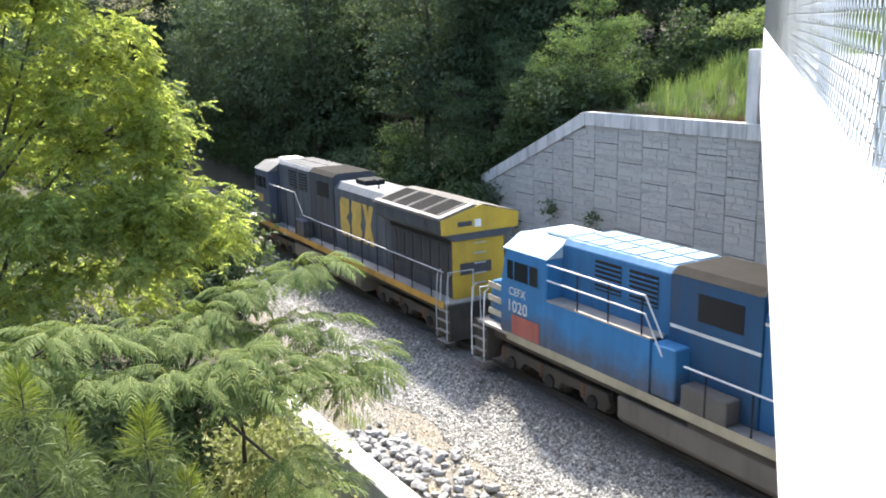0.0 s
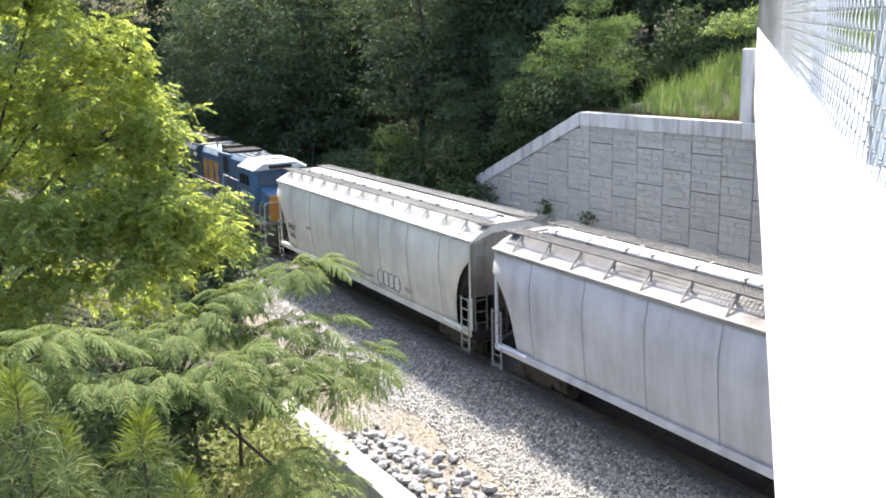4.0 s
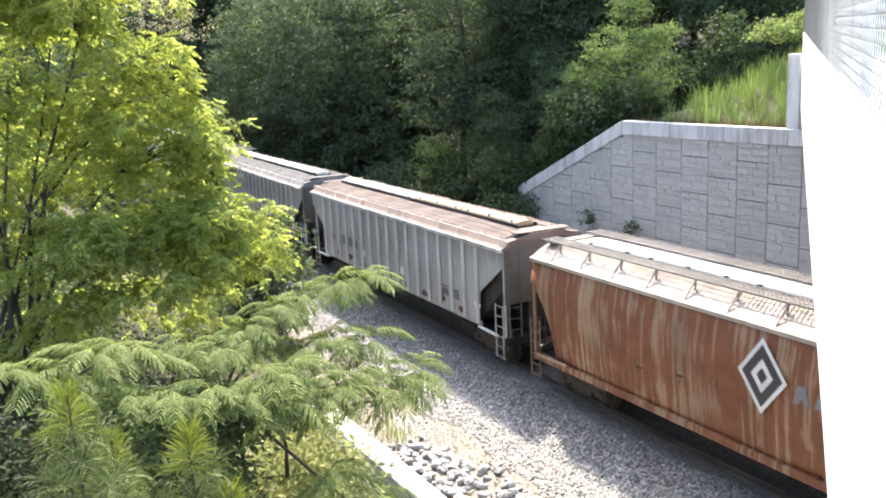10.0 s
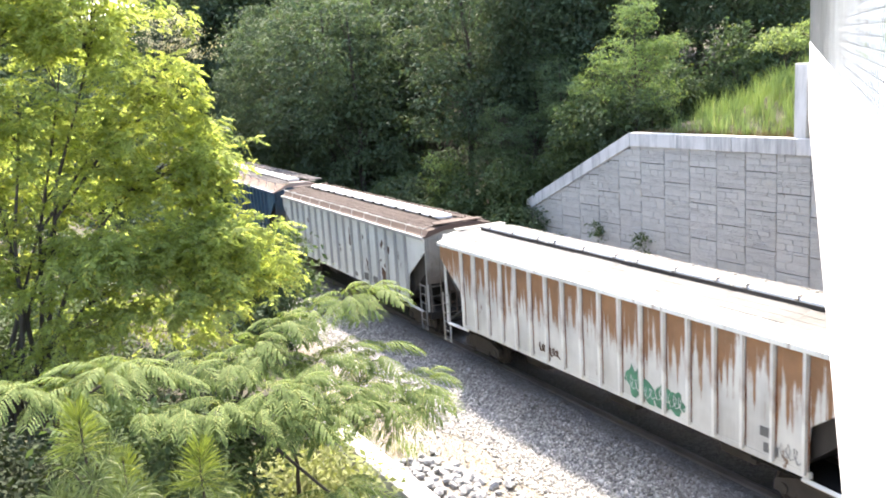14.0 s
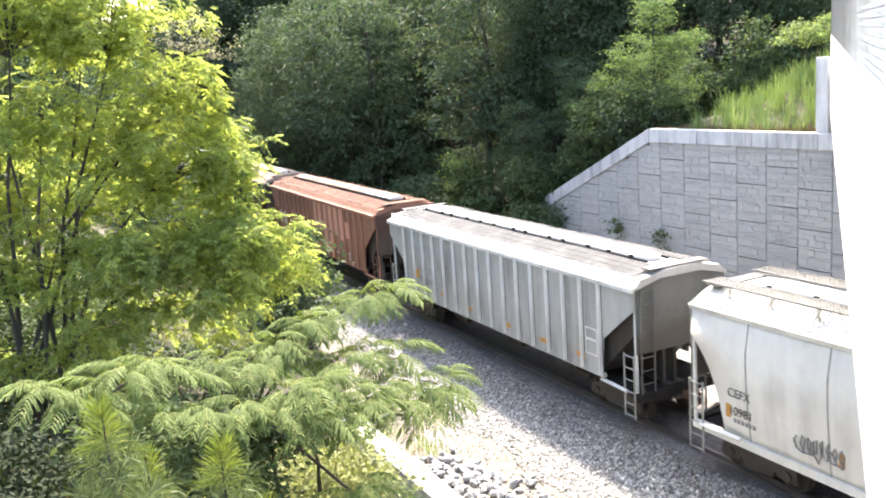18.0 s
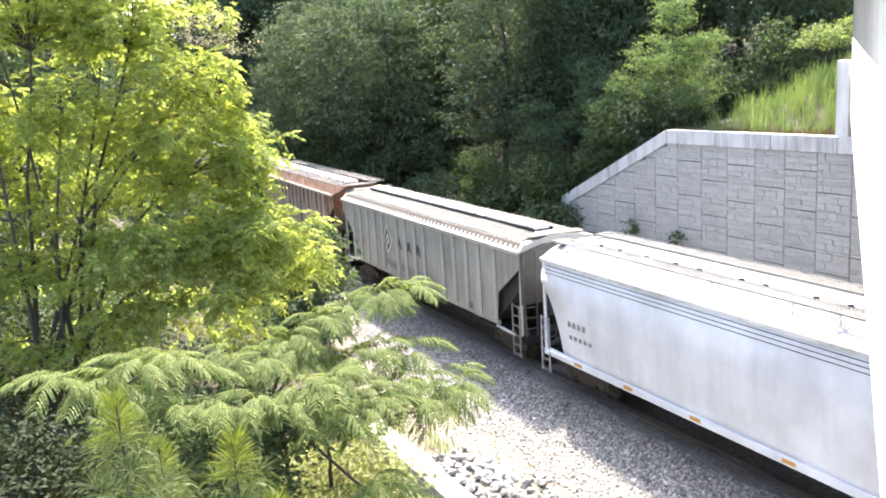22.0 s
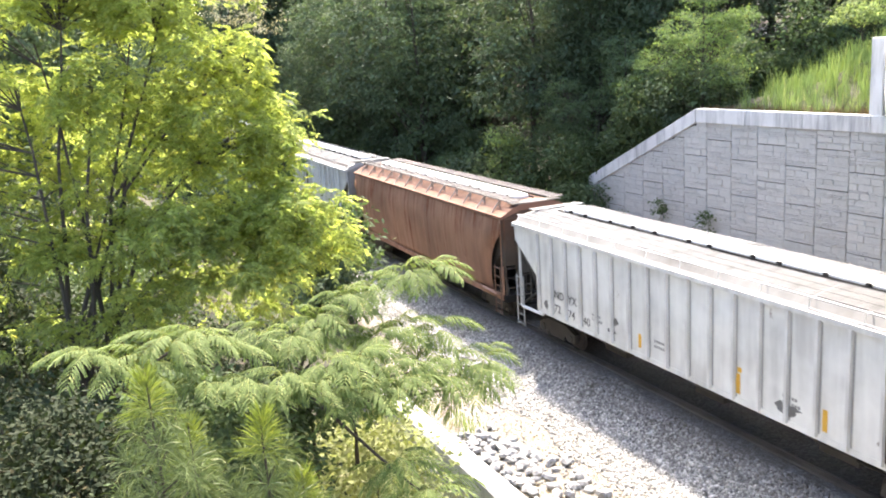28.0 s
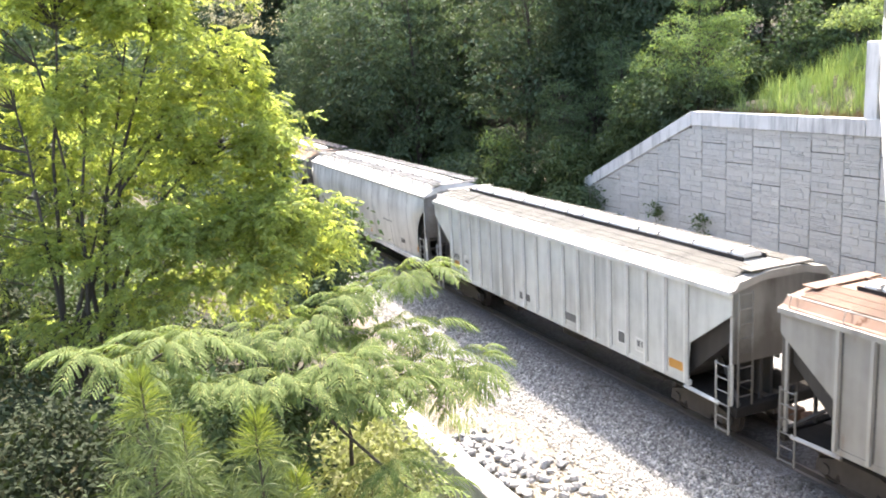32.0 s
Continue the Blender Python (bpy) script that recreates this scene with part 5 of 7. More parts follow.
def loco_truck(loco, y):
    t = part("truck", Shape().box(-0.95, 0.95, -2.3, 2.3, 0.62, 0.86), GRIME, loco, "dark three-axle truck frame", 0.03, at=(0, y, 0))
    for k in (-1.85, 0, 1.85):
        piece(("L", "wheelset"), lambda: wheelset(), WHEEL, t, "", (0, k, 0.08))
    for x0, x1 in ((-1.22, -1.05), (1.05, 1.22)):
        p = [(-2.5, 0.62), (-2.3, 0.35), (-1.5, 0.35), (-1.25, 0.62), (-0.5, 0.58), (-0.35, 0.35), (0.35, 0.35), (0.5, 0.58), (1.25, 0.62), (1.5, 0.35), (2.3, 0.35), (2.5, 0.62), (2.4, 0.9), (-2.4, 0.9)]
        f = part("side_frame", Shape().prism_x(p, x0, x1), GRIME, t, bevel=0.02)
        for k in (-1.85, 0, 1.85):
            part("axle_box", Shape().disc_x(x0 - 0.08 if x0 < 0 else x1, x0 if x0 < 0 else x1 + 0.08, k, 0.5, 0.19, 12), DARKGAP, t)
            part("spring", Shape().tube([((x0 + x1) / 2 - 0.06, k + 0.42, 0.5), ((x0 + x1) / 2 - 0.06, k + 0.42, 0.9)], 0.085, 8), RUSTY, t)


def handrail(loco, material, x, y0, y1, z0, z1, posts, drop=True):
    pts = [(x, y0, z1), (x, y1, z1)]
    if drop:
        pts = [(x, y0 + 0.12, z0 - 0.3), (x, y0, z1 - 0.12), (x, y0 - 0.12, z1)] + pts[1:]
    part("handrail", Shape().tube(pts, 0.024, 6), material, loco, "handrail along the walkway")
    for i in range(posts):
        y = y0 + (y1 - y0) * (i + 0.5) / posts
        part("stanchion", Shape().tube([(x, y, z0), (x, y, z1)], 0.022, 5), DARKGAP, loco)


def steps(loco, y, sign, mat, rail_mat):
    """Corner steps at an end: four treads, a stepwell and white grab rails."""
    part("stepwell", Shape().box(-1.45, -0.95, min(y, y + sign * 0.75), max(y, y + sign * 0.75), 0.35, 1.5), GRIME, loco)
    for i in range(4):
        part("step", Shape().box(-1.56, -1.2, min(y + sign * 0.08, y + sign * 0.72), max(y + sign * 0.08, y + sign * 0.72), 0.2 + 0.36 * i, 0.235 + 0.36 * i), GRATE, loco, "steel step")
    for k in (0.06, 0.74):
        part("grab_rail", Shape().tube([(-1.56, y + sign * k, 0.3), (-1.56, y + sign * k, 1.6), (-1.5, y + sign * (k + 0.02), 2.5), (-1.35, y + sign * k, 2.62)], 0.022, 5), rail_mat, loco, "white grab rail")


def ge_loco(label, mid, hood, cab, nose, rear, stripe, roofcol, wingcol, rail_mat, boxed, letters, seed):
    """A six-axle road locomotive with a wide cab in front and flared radiator wings behind."""
    loco = thing("locomotive", label, "locomotive", "locomotives at the head of the train")
    H = painted("hood_paint", hood, 0.05, 0.4, seed, dirtcol=(0.06, 0.055, 0.05))
    K = painted("cab_paint", cab, 0.05, 0.3, seed + 0.3, splash_shade=2.35)
    N = painted("nose_paint", nose, 0.08, 0.35, seed + 0.5, splash_shade=2.1)
    R = painted("end_paint", rear, 0.06, 0.35, seed + 0.7)
    S = painted("sill_paint", stripe, 0.1, 0.4, seed + 0.8)
    T = painted("roof_paint", roofcol, 0.05, 0.45, seed + 0.9, False)
    G = painted("wing_roof_paint", wingcol, 0.1, 0.4, seed + 1.1, False)
    Q = painted("radiator_screen_paint", shade(hood, 0.4), 0.05, 0.5, seed + 1.4)
    # frame, walkway and tank
    part("frame", Shape().box(-1.2, 1.2, -10.5, 10.5, 1.05, 1.45), GRIME, loco)
    part("walkway", Shape().box(-1.52, 1.52, -10.4, 10.2, 1.46, 1.55), GRATE, loco, "steel walkway")
    for x in (-1.55, 1.53):
        part("side_sill", Shape().box(x, x + 0.02, -10.3, 8.6, 1.36, 1.60), S, loco, "striped side sill")
    part("fuel_tank", Shape().prism_y([(-1.42, 1.12), (-1.42, 0.55), (-1.2, 0.32), (1.2, 0.32), (1.42, 0.55), (1.42, 1.12)], -3.4, 3.9), painted("dusty_tank", (0.15, 0.135, 0.12), 0.15, 0.5, seed), loco, "dusty fuel tank", 0.03)
    part("air_reservoir", Shape().tube([(-1.3, -3.3, 1.22), (-1.3, 1.5, 1.22)], 0.15, 10), GRIME, loco)
    for y in (-6.9, 6.9):
        loco_truck(loco, y)
    for s in (-1, 1):
        part("coupler", Shape().box(-0.1, 0.1, min(s * 10.4, s * 11.1), max(s * 10.4, s * 11.1), 0.72, 0.95).box(-0.18, 0.15, min(s * 10.85, s * 11.15), max(s * 10.85, s * 11.15), 0.65, 1.0), RUSTY, loco, bevel=0.02)
        part("pilot", Shape().box(-1.45, 1.45, min(s * 10.35, s * 10.5), max(s * 10.35, s * 10.5), 0.25, 1.5), GRIME, loco)
        steps(loco, s * 9.75, s, GRIME, rail_mat)
    # cab and nose
    cabp = [(6.7, 1.55), (8.9, 1.55), (8.9, 3.05), (8.62, 4.12), (6.7, 4.12)]
    part("cab", Shape().prism_x(cabp, -1.55, 1.55), K, loco, bevel=0.04)
    part("cab_roof", Shape().loft([[(-1.56, y, 4.13), (-0.95, y, 4.5), (0.95, y, 4.5), (1.56, y, 4.13)] for y in (6.66, 8.75)]).loft([[(-1.56, 8.75, 4.13), (-0.95, 8.75, 4.5), (0.95, 8.75, 4.5), (1.56, 8.75, 4.13)], [(-1.4, 9.0, 4.0), (-0.9, 9.0, 4.28), (0.9, 9.0, 4.28), (1.4, 9.0, 4.0)]]), painted("cab_roof_paint", shade(roofcol, 1.25), 0.05, 0.3, seed + 2, False), loco, "cab roof")
    part("air_conditioner", Shape().box(-0.5, 0.5, 6.95, 8.1, 4.5, 4.66), WHITE, loco, "pale air-conditioner box", 0.05)
    part("nose", Shape().loft([[(-1.2, 8.9, 1.5), (1.2, 8.9, 1.5), (1.2, 8.9, 3.1), (-1.2, 8.9, 3.1)], [(-1.15, 10.15, 1.5), (1.15, 10.15, 1.5), (1.0, 10.15, 2.75), (-1.0, 10.15, 2.75)]]), N, loco, bevel=0.05)
    part("nose_door", Shape().box(-0.95, -0.3, 10.14, 10.19, 1.6, 2.6), N, loco)
    for y0, y1 in ((7.05, 7.42), (7.5, 8.15), (8.22, 8.5)):
        w = part("cab_window", Shape().box(-1.575, -1.55, y0 - 0.03, y1 + 0.03, 3.22, 3.86), K, loco, "cab side window")
        part("pane", Shape().box(-1.583, -1.575, y0, y1, 3.26, 3.82), GLASS, w)
    for x0, x1 in ((-1.15, -0.08), (0.08, 1.15)):
        part("windscreen", Shape().loft([[(x0, 8.86, 3.2), (x1, 8.86, 3.2), (x1, 8.70, 3.85), (x0, 8.70, 3.85)], [(x0, 8.91, 3.2), (x1, 8.91, 3.2), (x1, 8.73, 3.85), (x0, 8.73, 3.85)]]), GLASS, loco)
    part("headlight", Shape().disc_x(-0.16, 0.16, 8.95, 4.0, 0.1, 10), PALE_MARK, loco)
    # equipment behind the cab, and the long hood
    part("equipment_hood", Shape().prism_y([(-1.0, 1.55), (1.0, 1.55), (1.0, 4.5), (0.85, 4.66), (-0.85, 4.66), (-1.0, 4.5)], 2.6, 6.68), H, loco, bevel=0.02)
    for i in range(6):
        part("roof_panel", Shape().box(-0.78, -0.06, 2.75 + i * 0.64, 3.3 + i * 0.64, 4.66, 4.69), T, loco, bevel=0.01)
        part("roof_panel", Shape().box(0.06, 0.78, 2.75 + i * 0.64, 3.3 + i * 0.64, 4.66, 4.69), T, loco, bevel=0.01)
    for y in (3.0, 4.3):
        g = part("grille", Shape().box(-1.02, -1.0, y, y + 1.0, 3.55, 4.35), DARKGAP, loco, "dark louvred grille")
        for k in range(6):
            part("louvre", Shape().box(-1.045, -1.02, y, y + 1.0, 3.6 + 0.125 * k, 3.64 + 0.125 * k), H, g)
    part("exhaust_section", Shape().prism_y([(-1.02, 1.55), (1.02, 1.55), (1.02, 4.55), (0.8, 4.7), (-0.8, 4.7), (-1.02, 4.55)], -0.1, 2.58), painted("sooty_paint", shade(hood, 0.55), 0.05, 0.6, seed + 3), loco)
    part("sooty_roof", Shape().prism_y([(-1.03, 4.56), (-0.8, 4.715), (0.8, 4.715), (1.03, 4.56)], -0.08, 2.56), PITCH, loco, "sooty dark roof")
    part("brake_grille", Shape().box(-1.04, -1.02, 0.4, 1.7, 3.6, 4.25), DARKGAP, loco, "dark square grille")
    part("engine_hood", Shape().prism_y([(-0.98, 1.55), (0.98, 1.55), (0.98, 4.15), (0.75, 4.42), (-0.75, 4.42), (-0.98, 4.15)], -5.2, -0.1), H, loco, bevel=0.02)
    part("exhaust_outlet", Shape().box(-0.45, 0.45, -2.2, -1.2, 4.42, 4.62), DARKGAP, loco, "sooty exhaust stack", 0.03)
    part("horn", Shape().tube([(-0.3, -3.1, 4.4), (-0.3, -3.1, 4.7), (-0.3, -2.7, 4.72)], 0.05, 6), DARKGAP, loco)
    for i in range(6):
        part("engine_door", Shape().box(-1.005, -0.98, -5.0 + i * 0.8, -4.28 + i * 0.8, 1.75, 3.85), H, loco, bevel=0.008)
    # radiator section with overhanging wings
    W = painted("grimy_radiator_paint", shade(hood, 0.72), 0.05, 0.6, seed + 1.6, dirtcol=(0.05, 0.045, 0.04), splash_shade=2.0)
    part("radiator_body", Shape().box(-1.0, 1.0, -10.0, -5.2, 1.55, 3.75), W, loco, bevel=0.02)
    part("radiator_wing", Shape().prism_y([(-1.0, 3.55), (-1.5, 3.85), (-1.52, 4.3), (1.52, 4.3), (1.5, 3.85), (1.0, 3.55)], -10.15, -5.2), W, loco, bevel=0.02)
    part("wing_end", Shape().prism_y([(-1.52, 3.82), (-1.54, 4.32), (0, 4.72), (1.54, 4.32), (1.52, 3.82)], -10.2, -10.152), R, loco, "painted end of the radiator")
    rib_mat = painted("rib_paint", shade(wingcol, 2.4), 0.1, 0.4, seed + 1.2, False)
    roof = part("wing_roof", Shape().prism_y([(-1.56, 4.3), (-1.5, 4.36), (-0.2, 4.72), (0.2, 4.72), (1.5, 4.36), (1.56, 4.3)], -10.15, -5.15), G, loco)
    for i in range(4):
        y = -9.7 + i * 1.1
        for k in range(9):
            yy = y + 0.06 + 0.11 * k
            part("slat", Shape().loft([[(-1.36, q, 4.402), (-0.24, q, 4.715), (-0.24, q, 4.735), (-1.36, q, 4.422)] for q in (yy, yy + 0.05)]), DARKGAP, roof)
        part("roof_rib", Shape().loft([[(-1.42, q, 4.39), (-0.2, q, 4.725), (-0.2, q, 4.76), (-1.42, q, 4.43)] for q in (y, y + 0.05)]), rib_mat, roof)
    part("roof_edge", Shape().loft([[(-1.54, q, 4.36), (-1.38, q, 4.40), (-1.38, q, 4.43), (-1.54, q, 4.385)] for q in (-10.1, -5.2)]), rib_mat, roof)
    part("roof_edge", Shape().loft([[(-1.5, q, 4.38), (-0.2, q, 4.73), (-0.2, q, 4.76), (-1.5, q, 4.41)] for q in (-10.13, -9.85)]), rib_mat, roof)
    part("end_wall", Shape().box(-1.02, 1.02, -10.06, -10.0, 1.55, 3.85), R, loco, "painted rear wall")
    for i in range(5):
        part("ladder_rung", Shape().box(-0.2, 0.25, -10.12, -10.06, 2.0 + 0.35 * i, 2.03 + 0.35 * i), rail_mat, loco)
    part("rear_light", Shape().box(-0.25, 0.0, -10.24, -10.2, 4.0, 4.25), PALE_MARK, loco)
    for i in range(7):
        part("radiator_door", Shape().box(-1.03, -1.0, -9.75 + i * 0.63, -9.3 + i * 0.63, 2.1, 3.35), Q, loco, "dark screened door")
    part("radiator_screen", Shape().box(-1.035, -1.0, -9.9, -5.5, 3.42, 3.62), DARKGAP, loco)
    # rails and boxes on the near walkway
    if boxed:
        part("walkway_shield", Shape().box(-1.54, -1.46, 2.7, 6.7, 1.6, 2.95), K, loco, "tall painted side shield")
        part("upper_walkway", Shape().box(-1.54, -1.0, 2.7, 6.7, 2.95, 3.0), GRATE, loco)
        for z in (3.55, 4.0):
            part("handrail", Shape().tube([(-1.52, 6.7, z), (-1.52, 2.9, z), (-1.52, 2.3, z - 0.9)], 0.024, 6), rail_mat, loco)
        for y in (5.4, 4.2, 3.0):
            part("stanchion", Shape().tube([(-1.52, y, 2.98), (-1.52, y, 4.0)], 0.022, 5), DARKGAP, loco)
        part("step_box", Shape().box(-1.52, -1.05, 0.35, 1.7, 1.56, 2.15), G, loco, "grey step box", 0.03)
        part("end_cabinet", Shape().box(-1.5, -1.0, 1.9, 2.68, 1.6, 2.9), K, loco, bevel=0.03)
        start = 1.6
    else:
        part("upper_handrail", Shape().tube([(-1.52, 6.7, 3.55), (-1.52, 3.2, 3.55), (-1.52, 2.4, 2.7)], 0.024, 6), rail_mat, loco)
        for y in (5.6, 4.4, 3.3):
            part("stanchion", Shape().tube([(-1.52, y, 1.6), (-1.52, y, 3.55)], 0.022, 5), DARKGAP, loco)
        part("step_box", Shape().box(-1.5, -1.05, 2.4, 3.6, 1.56, 2.3), K, loco, bevel=0.03)
        start = 2.3
    handrail(loco, rail_mat, -1.52, -10.1, start, 1.55, 2.62, 9)
    part("end_rail", Shape().tube([(-1.4, -10.35, 1.5), (-1.4, -10.35, 2.6), (-0.45, -10.4, 2.6), (-0.45, -10.4, 1.5)], 0.024, 6), rail_mat, loco)
    part("end_rail", Shape().tube([(-1.3, 10.35, 1.5), (-1.3, 10.4, 2.5), (-0.45, 10.4, 2.5), (-0.45, 10.4, 1.5)], 0.024, 6), rail_mat, loco)
    for i in range(3):
        part("air_hose", Shape().tube([(-0.5 - 0.15 * i, 10.5, 1.2), (-0.5 - 0.15 * i, 10.75, 0.8), (-0.45 - 0.15 * i, 10.9, 0.5)], 0.025, 5), PALE_MARK, loco)
    letters(loco)
    MOVES.append((loco, mid))


def emblem_letters(parent, material, y, z, w, h, x):
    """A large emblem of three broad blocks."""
    forms = ([(0.18, 0), (0, 0.15), (0, 0.85), (0.18, 1), (0.92, 1), (0.92, 0.68), (0.62, 0.5), (0.92, 0.32), (0.92, 0)],
             [(0.0, 0), (0, 0.4), (0.12, 0.6), (0.0, 0.75), (0.12, 1), (1, 1), (1, 0.6), (0.85, 0.4), (1, 0.25), (0.88, 0)],
             [(0, 0), (0.3, 0.5), (0, 1), (0.4, 1), (0.5, 0.8), (0.62, 1), (1, 1), (0.7, 0.5), (1, 0), (0.62, 0), (0.5, 0.2), (0.4, 0)])
    for i, form in enumerate(forms):
        a = y - i * w * 1.12
        part("emblem_block", Shape().prism_x([(a - w * q, z + h * r) for q, r in form], x - 0.006, x), material, parent, "broad yellow emblem block")


def first_letters(loco):
    gold = plain("gold_lettering", (0.62, 0.42, 0.10), 0.6, vary=0.35)
    emblem_letters(loco, gold, -0.75, 2.25, 1.0, 1.6, -1.008)
    bars(loco, gold, 8.4, 2.5, 0.28, 0.42, -1.565, 3)
    bars(loco, DARK_MARK, -9.0, 4.0, 0.2, 0.18, -1.56, 1)
    part("marking", Shape().box(-0.9, -0.35, -10.21, -10.2, 4.05, 4.22), DARK_MARK, loco)
    part("end_emblem", Shape().box(-0.75, 0.5, -10.075, -10.06, 2.35, 2.75), DARK_MARK, loco, "dark emblem on the rear wall")


def blue_letters(loco):
    words("CEFX", 0.34, PALE_MARK, loco, 8.45, 2.78, -1.56)
    words("1020", 0.50, PALE_MARK, loco, 8.55, 2.28, -1.56)
    sand = plain("tan_stripe", (0.50, 0.44, 0.33), 0.6)
    for i in range(3):
        z = 1.75 + 0.42 * i
        part("nose_stripe", Shape().loft([[(-1.195, 8.95, z), (-1.165, 10.1, z), (-1.15, 10.1, z + 0.17), (-1.19, 8.95, z + 0.17)], [(-1.23, 8.95, z), (-1.19, 10.1, z), (-1.17, 10.1, z + 0.17), (-1.22, 8.95, z + 0.17)]]), sand, loco, "tan stripe")
    for a in (-0.9, -1.2, -3.9, -4.2):
        part("hood_stripe", Shape().prism_x([(a, 1.7), (a - 0.16, 1.7), (a - 0.95, 3.9), (a - 0.79, 3.9)], -1.02, -1.006), sand, loco, "slanted pale stripe")
    part("red_panel", Shape().box(-1.57, -1.55, 7.0, 8.3, 1.62, 2.2), painted("faded_red", (0.42, 0.12, 0.10), 0.2, 0.4, 8), loco, "faded red panel")
    part("hood_line", Shape().box(-1.032, -1.02, -0.1, 2.55, 3.25, 3.33), PALE_MARK, loco)
    part("hood_line", Shape().box(-0.995, -0.98, -5.1, -0.12, 3.95, 4.02), PALE_MARK, loco)
    words("1020", 0.2, PALE_MARK, loco, -9.4, 4.0, -1.545)


WHITE_RAIL = plain("white_rail_paint", (0.72, 0.74, 0.76), 0.4)
DULL_RAIL = plain("worn_rail_paint", (0.45, 0.46, 0.47), 0.5)
ge_loco("dark blue-grey diesel locomotive with a yellow rear end", 34.25, (0.085, 0.10, 0.125), (0.055, 0.075, 0.12), (0.045, 0.07, 0.14), (0.52, 0.34, 0.03), (0.50, 0.28, 0.05), (0.12, 0.12, 0.12), (0.13, 0.12, 0.11), DULL_RAIL, False, first_letters, 31)
ge_loco("bright blue diesel locomotive with tan stripes and white rails", 11.75, (0.020, 0.135, 0.31), (0.026, 0.19, 0.44), (0.03, 0.19, 0.43), (0.014, 0.085, 0.19), (0.40, 0.36, 0.26), (0.26, 0.38, 0.48), (0.135, 0.125, 0.115), WHITE_RAIL, True, blue_letters, 32)


def sd_loco():
    """A six-axle locomotive that runs with its cab towards the train: flared radiators and fans lead."""
    loco = thing("locomotive", "blue and grey diesel locomotive with an orange nose", "locomotive", "locomotives at the head of the train")
    B = painted("blue_hood_paint", (0.048, 0.118, 0.21), 0.08, 0.5, 41, splash_shade=2.45)
    D = painted("dark_hood_paint", (0.045, 0.08, 0.115), 0.05, 0.4, 42)
    G = painted("grey_side_paint", (0.27, 0.29, 0.31), 0.1, 0.4, 43)
    O = painted("orange_nose_paint", (0.50, 0.22, 0.03), 0.1, 0.3, 44)
    P = painted("pale_roof_paint", (0.58, 0.58, 0.56), 0.05, 0.3, 45, False)
    gold = plain("orange_gold_stripe", (0.58, 0.31, 0.05), 0.6, vary=0.5)
    part("frame", Shape().box(-1.2, 1.2, -10.1, 10.0, 1.05, 1.45), GRIME, loco)
    part("walkway", Shape().box(-1.52, 1.52, -9.9, 10.0, 1.46, 1.56), G, loco, "grey walkway")
    for x in (-1.55, 1.53):
        part("side_sill", Shape().box(x, x + 0.02, -9.8, 10.0, 1.40, 1.58), gold, loco, "orange-yellow sill stripe")
    part("lower_panel", Shape().box(-1.50, -1.02, -6.2, 9.6, 1.56, 1.62), G, loco)
    part("fuel_tank", Shape().prism_y([(-1.38, 1.08), (-1.45, 0.8), (-1.3, 0.42), (-1.0, 0.3), (1.0, 0.3), (1.3, 0.42), (1.45, 0.8), (1.38, 1.08)], -3.6, 4.2), painted("grey_tank", (0.10, 0.095, 0.09), 0.15, 0.5, 46), loco, "rounded grey fuel tank", 0.02)
    for y in (-6.6, 6.9):
        loco_truck(loco, y)
    for s in (-1, 1):
        part("coupler", Shape().box(-0.1, 0.1, min(s * 10.0, s * 10.9), max(s * 10.0, s * 10.9), 0.72, 0.95).box(-0.18, 0.15, min(s * 10.6, s * 10.95), max(s * 10.6, s * 10.95), 0.65, 1.0), RUSTY, loco, bevel=0.02)
        part("pilot", Shape().box(-1.4, 1.4, min(s * 9.95, s * 10.1), max(s * 9.95, s * 10.1), 0.25, 1.5), GRIME, loco)
        steps(loco, s * 9.5, s, GRIME, DULL_RAIL)
    # radiators at the leading end: flared, dark, with three fans
    part("radiator_body", Shape().box(-1.0, 1.0, 3.2, 8.9, 1.56, 3.6), D, loco, bevel=0.02)
    part("radiator_flare", Shape().prism_y([(-1.0, 3.4), (-1.3, 3.72), (-1.32, 4.15), (-1.05, 4.45), (1.05, 4.45), (1.32, 4.15), (1.3, 3.72), (1.0, 3.4)], 3.2, 8.7), D, loco, bevel=0.02)
    part("roof_deck", Shape().box(-1.08, 1.08, 2.9, 8.8, 4.45, 4.52), GRATE, loco)
    for y in (4.4, 6.1, 7.8):
        f = part("fan", Shape().disc_z(4.52, 4.74, 0.1, y, 0.66, 24), DARKGAP, loco, "round roof fan")
        part("fan_hub", Shape().disc_z(4.74, 4.77, 0.1, y, 0.22, 16), GRATE, f)
        part("fan_guard", Shape().disc_z(4.745, 4.755, 0.1, y, 0.6, 24), DARKGAP, f)
    for x in (-1.02, 0.98):
        part("roof_rail", Shape().box(x, x + 0.05, 2.9, 8.8, 4.52, 4.68), DARKGAP, loco)
    for y in (3.5, 5.2, 6.95, 8.6):
        part("roof_beam", Shape().box(-1.0, 1.0, y - 0.05, y + 0.05, 4.52, 4.66), DARKGAP, loco)
    part("radiator_grille", Shape().box(-1.03, -1.0, 6.9, 8.5, 2.5, 3.4), DARKGAP, loco, "dark intake grille")
    part("rear_door", Shape().box(-1.03, -1.0, 5.9, 6.6, 2.0, 3.3), DARKGAP, loco)
    # engine hood
    part("engine_hood", Shape().prism_y([(-0.95, 1.56), (0.95, 1.56), (0.95, 4.05), (0.8, 4.4), (-0.8, 4.4), (-0.95, 4.05)], -1.2, 3.2), B, loco, bevel=0.02)
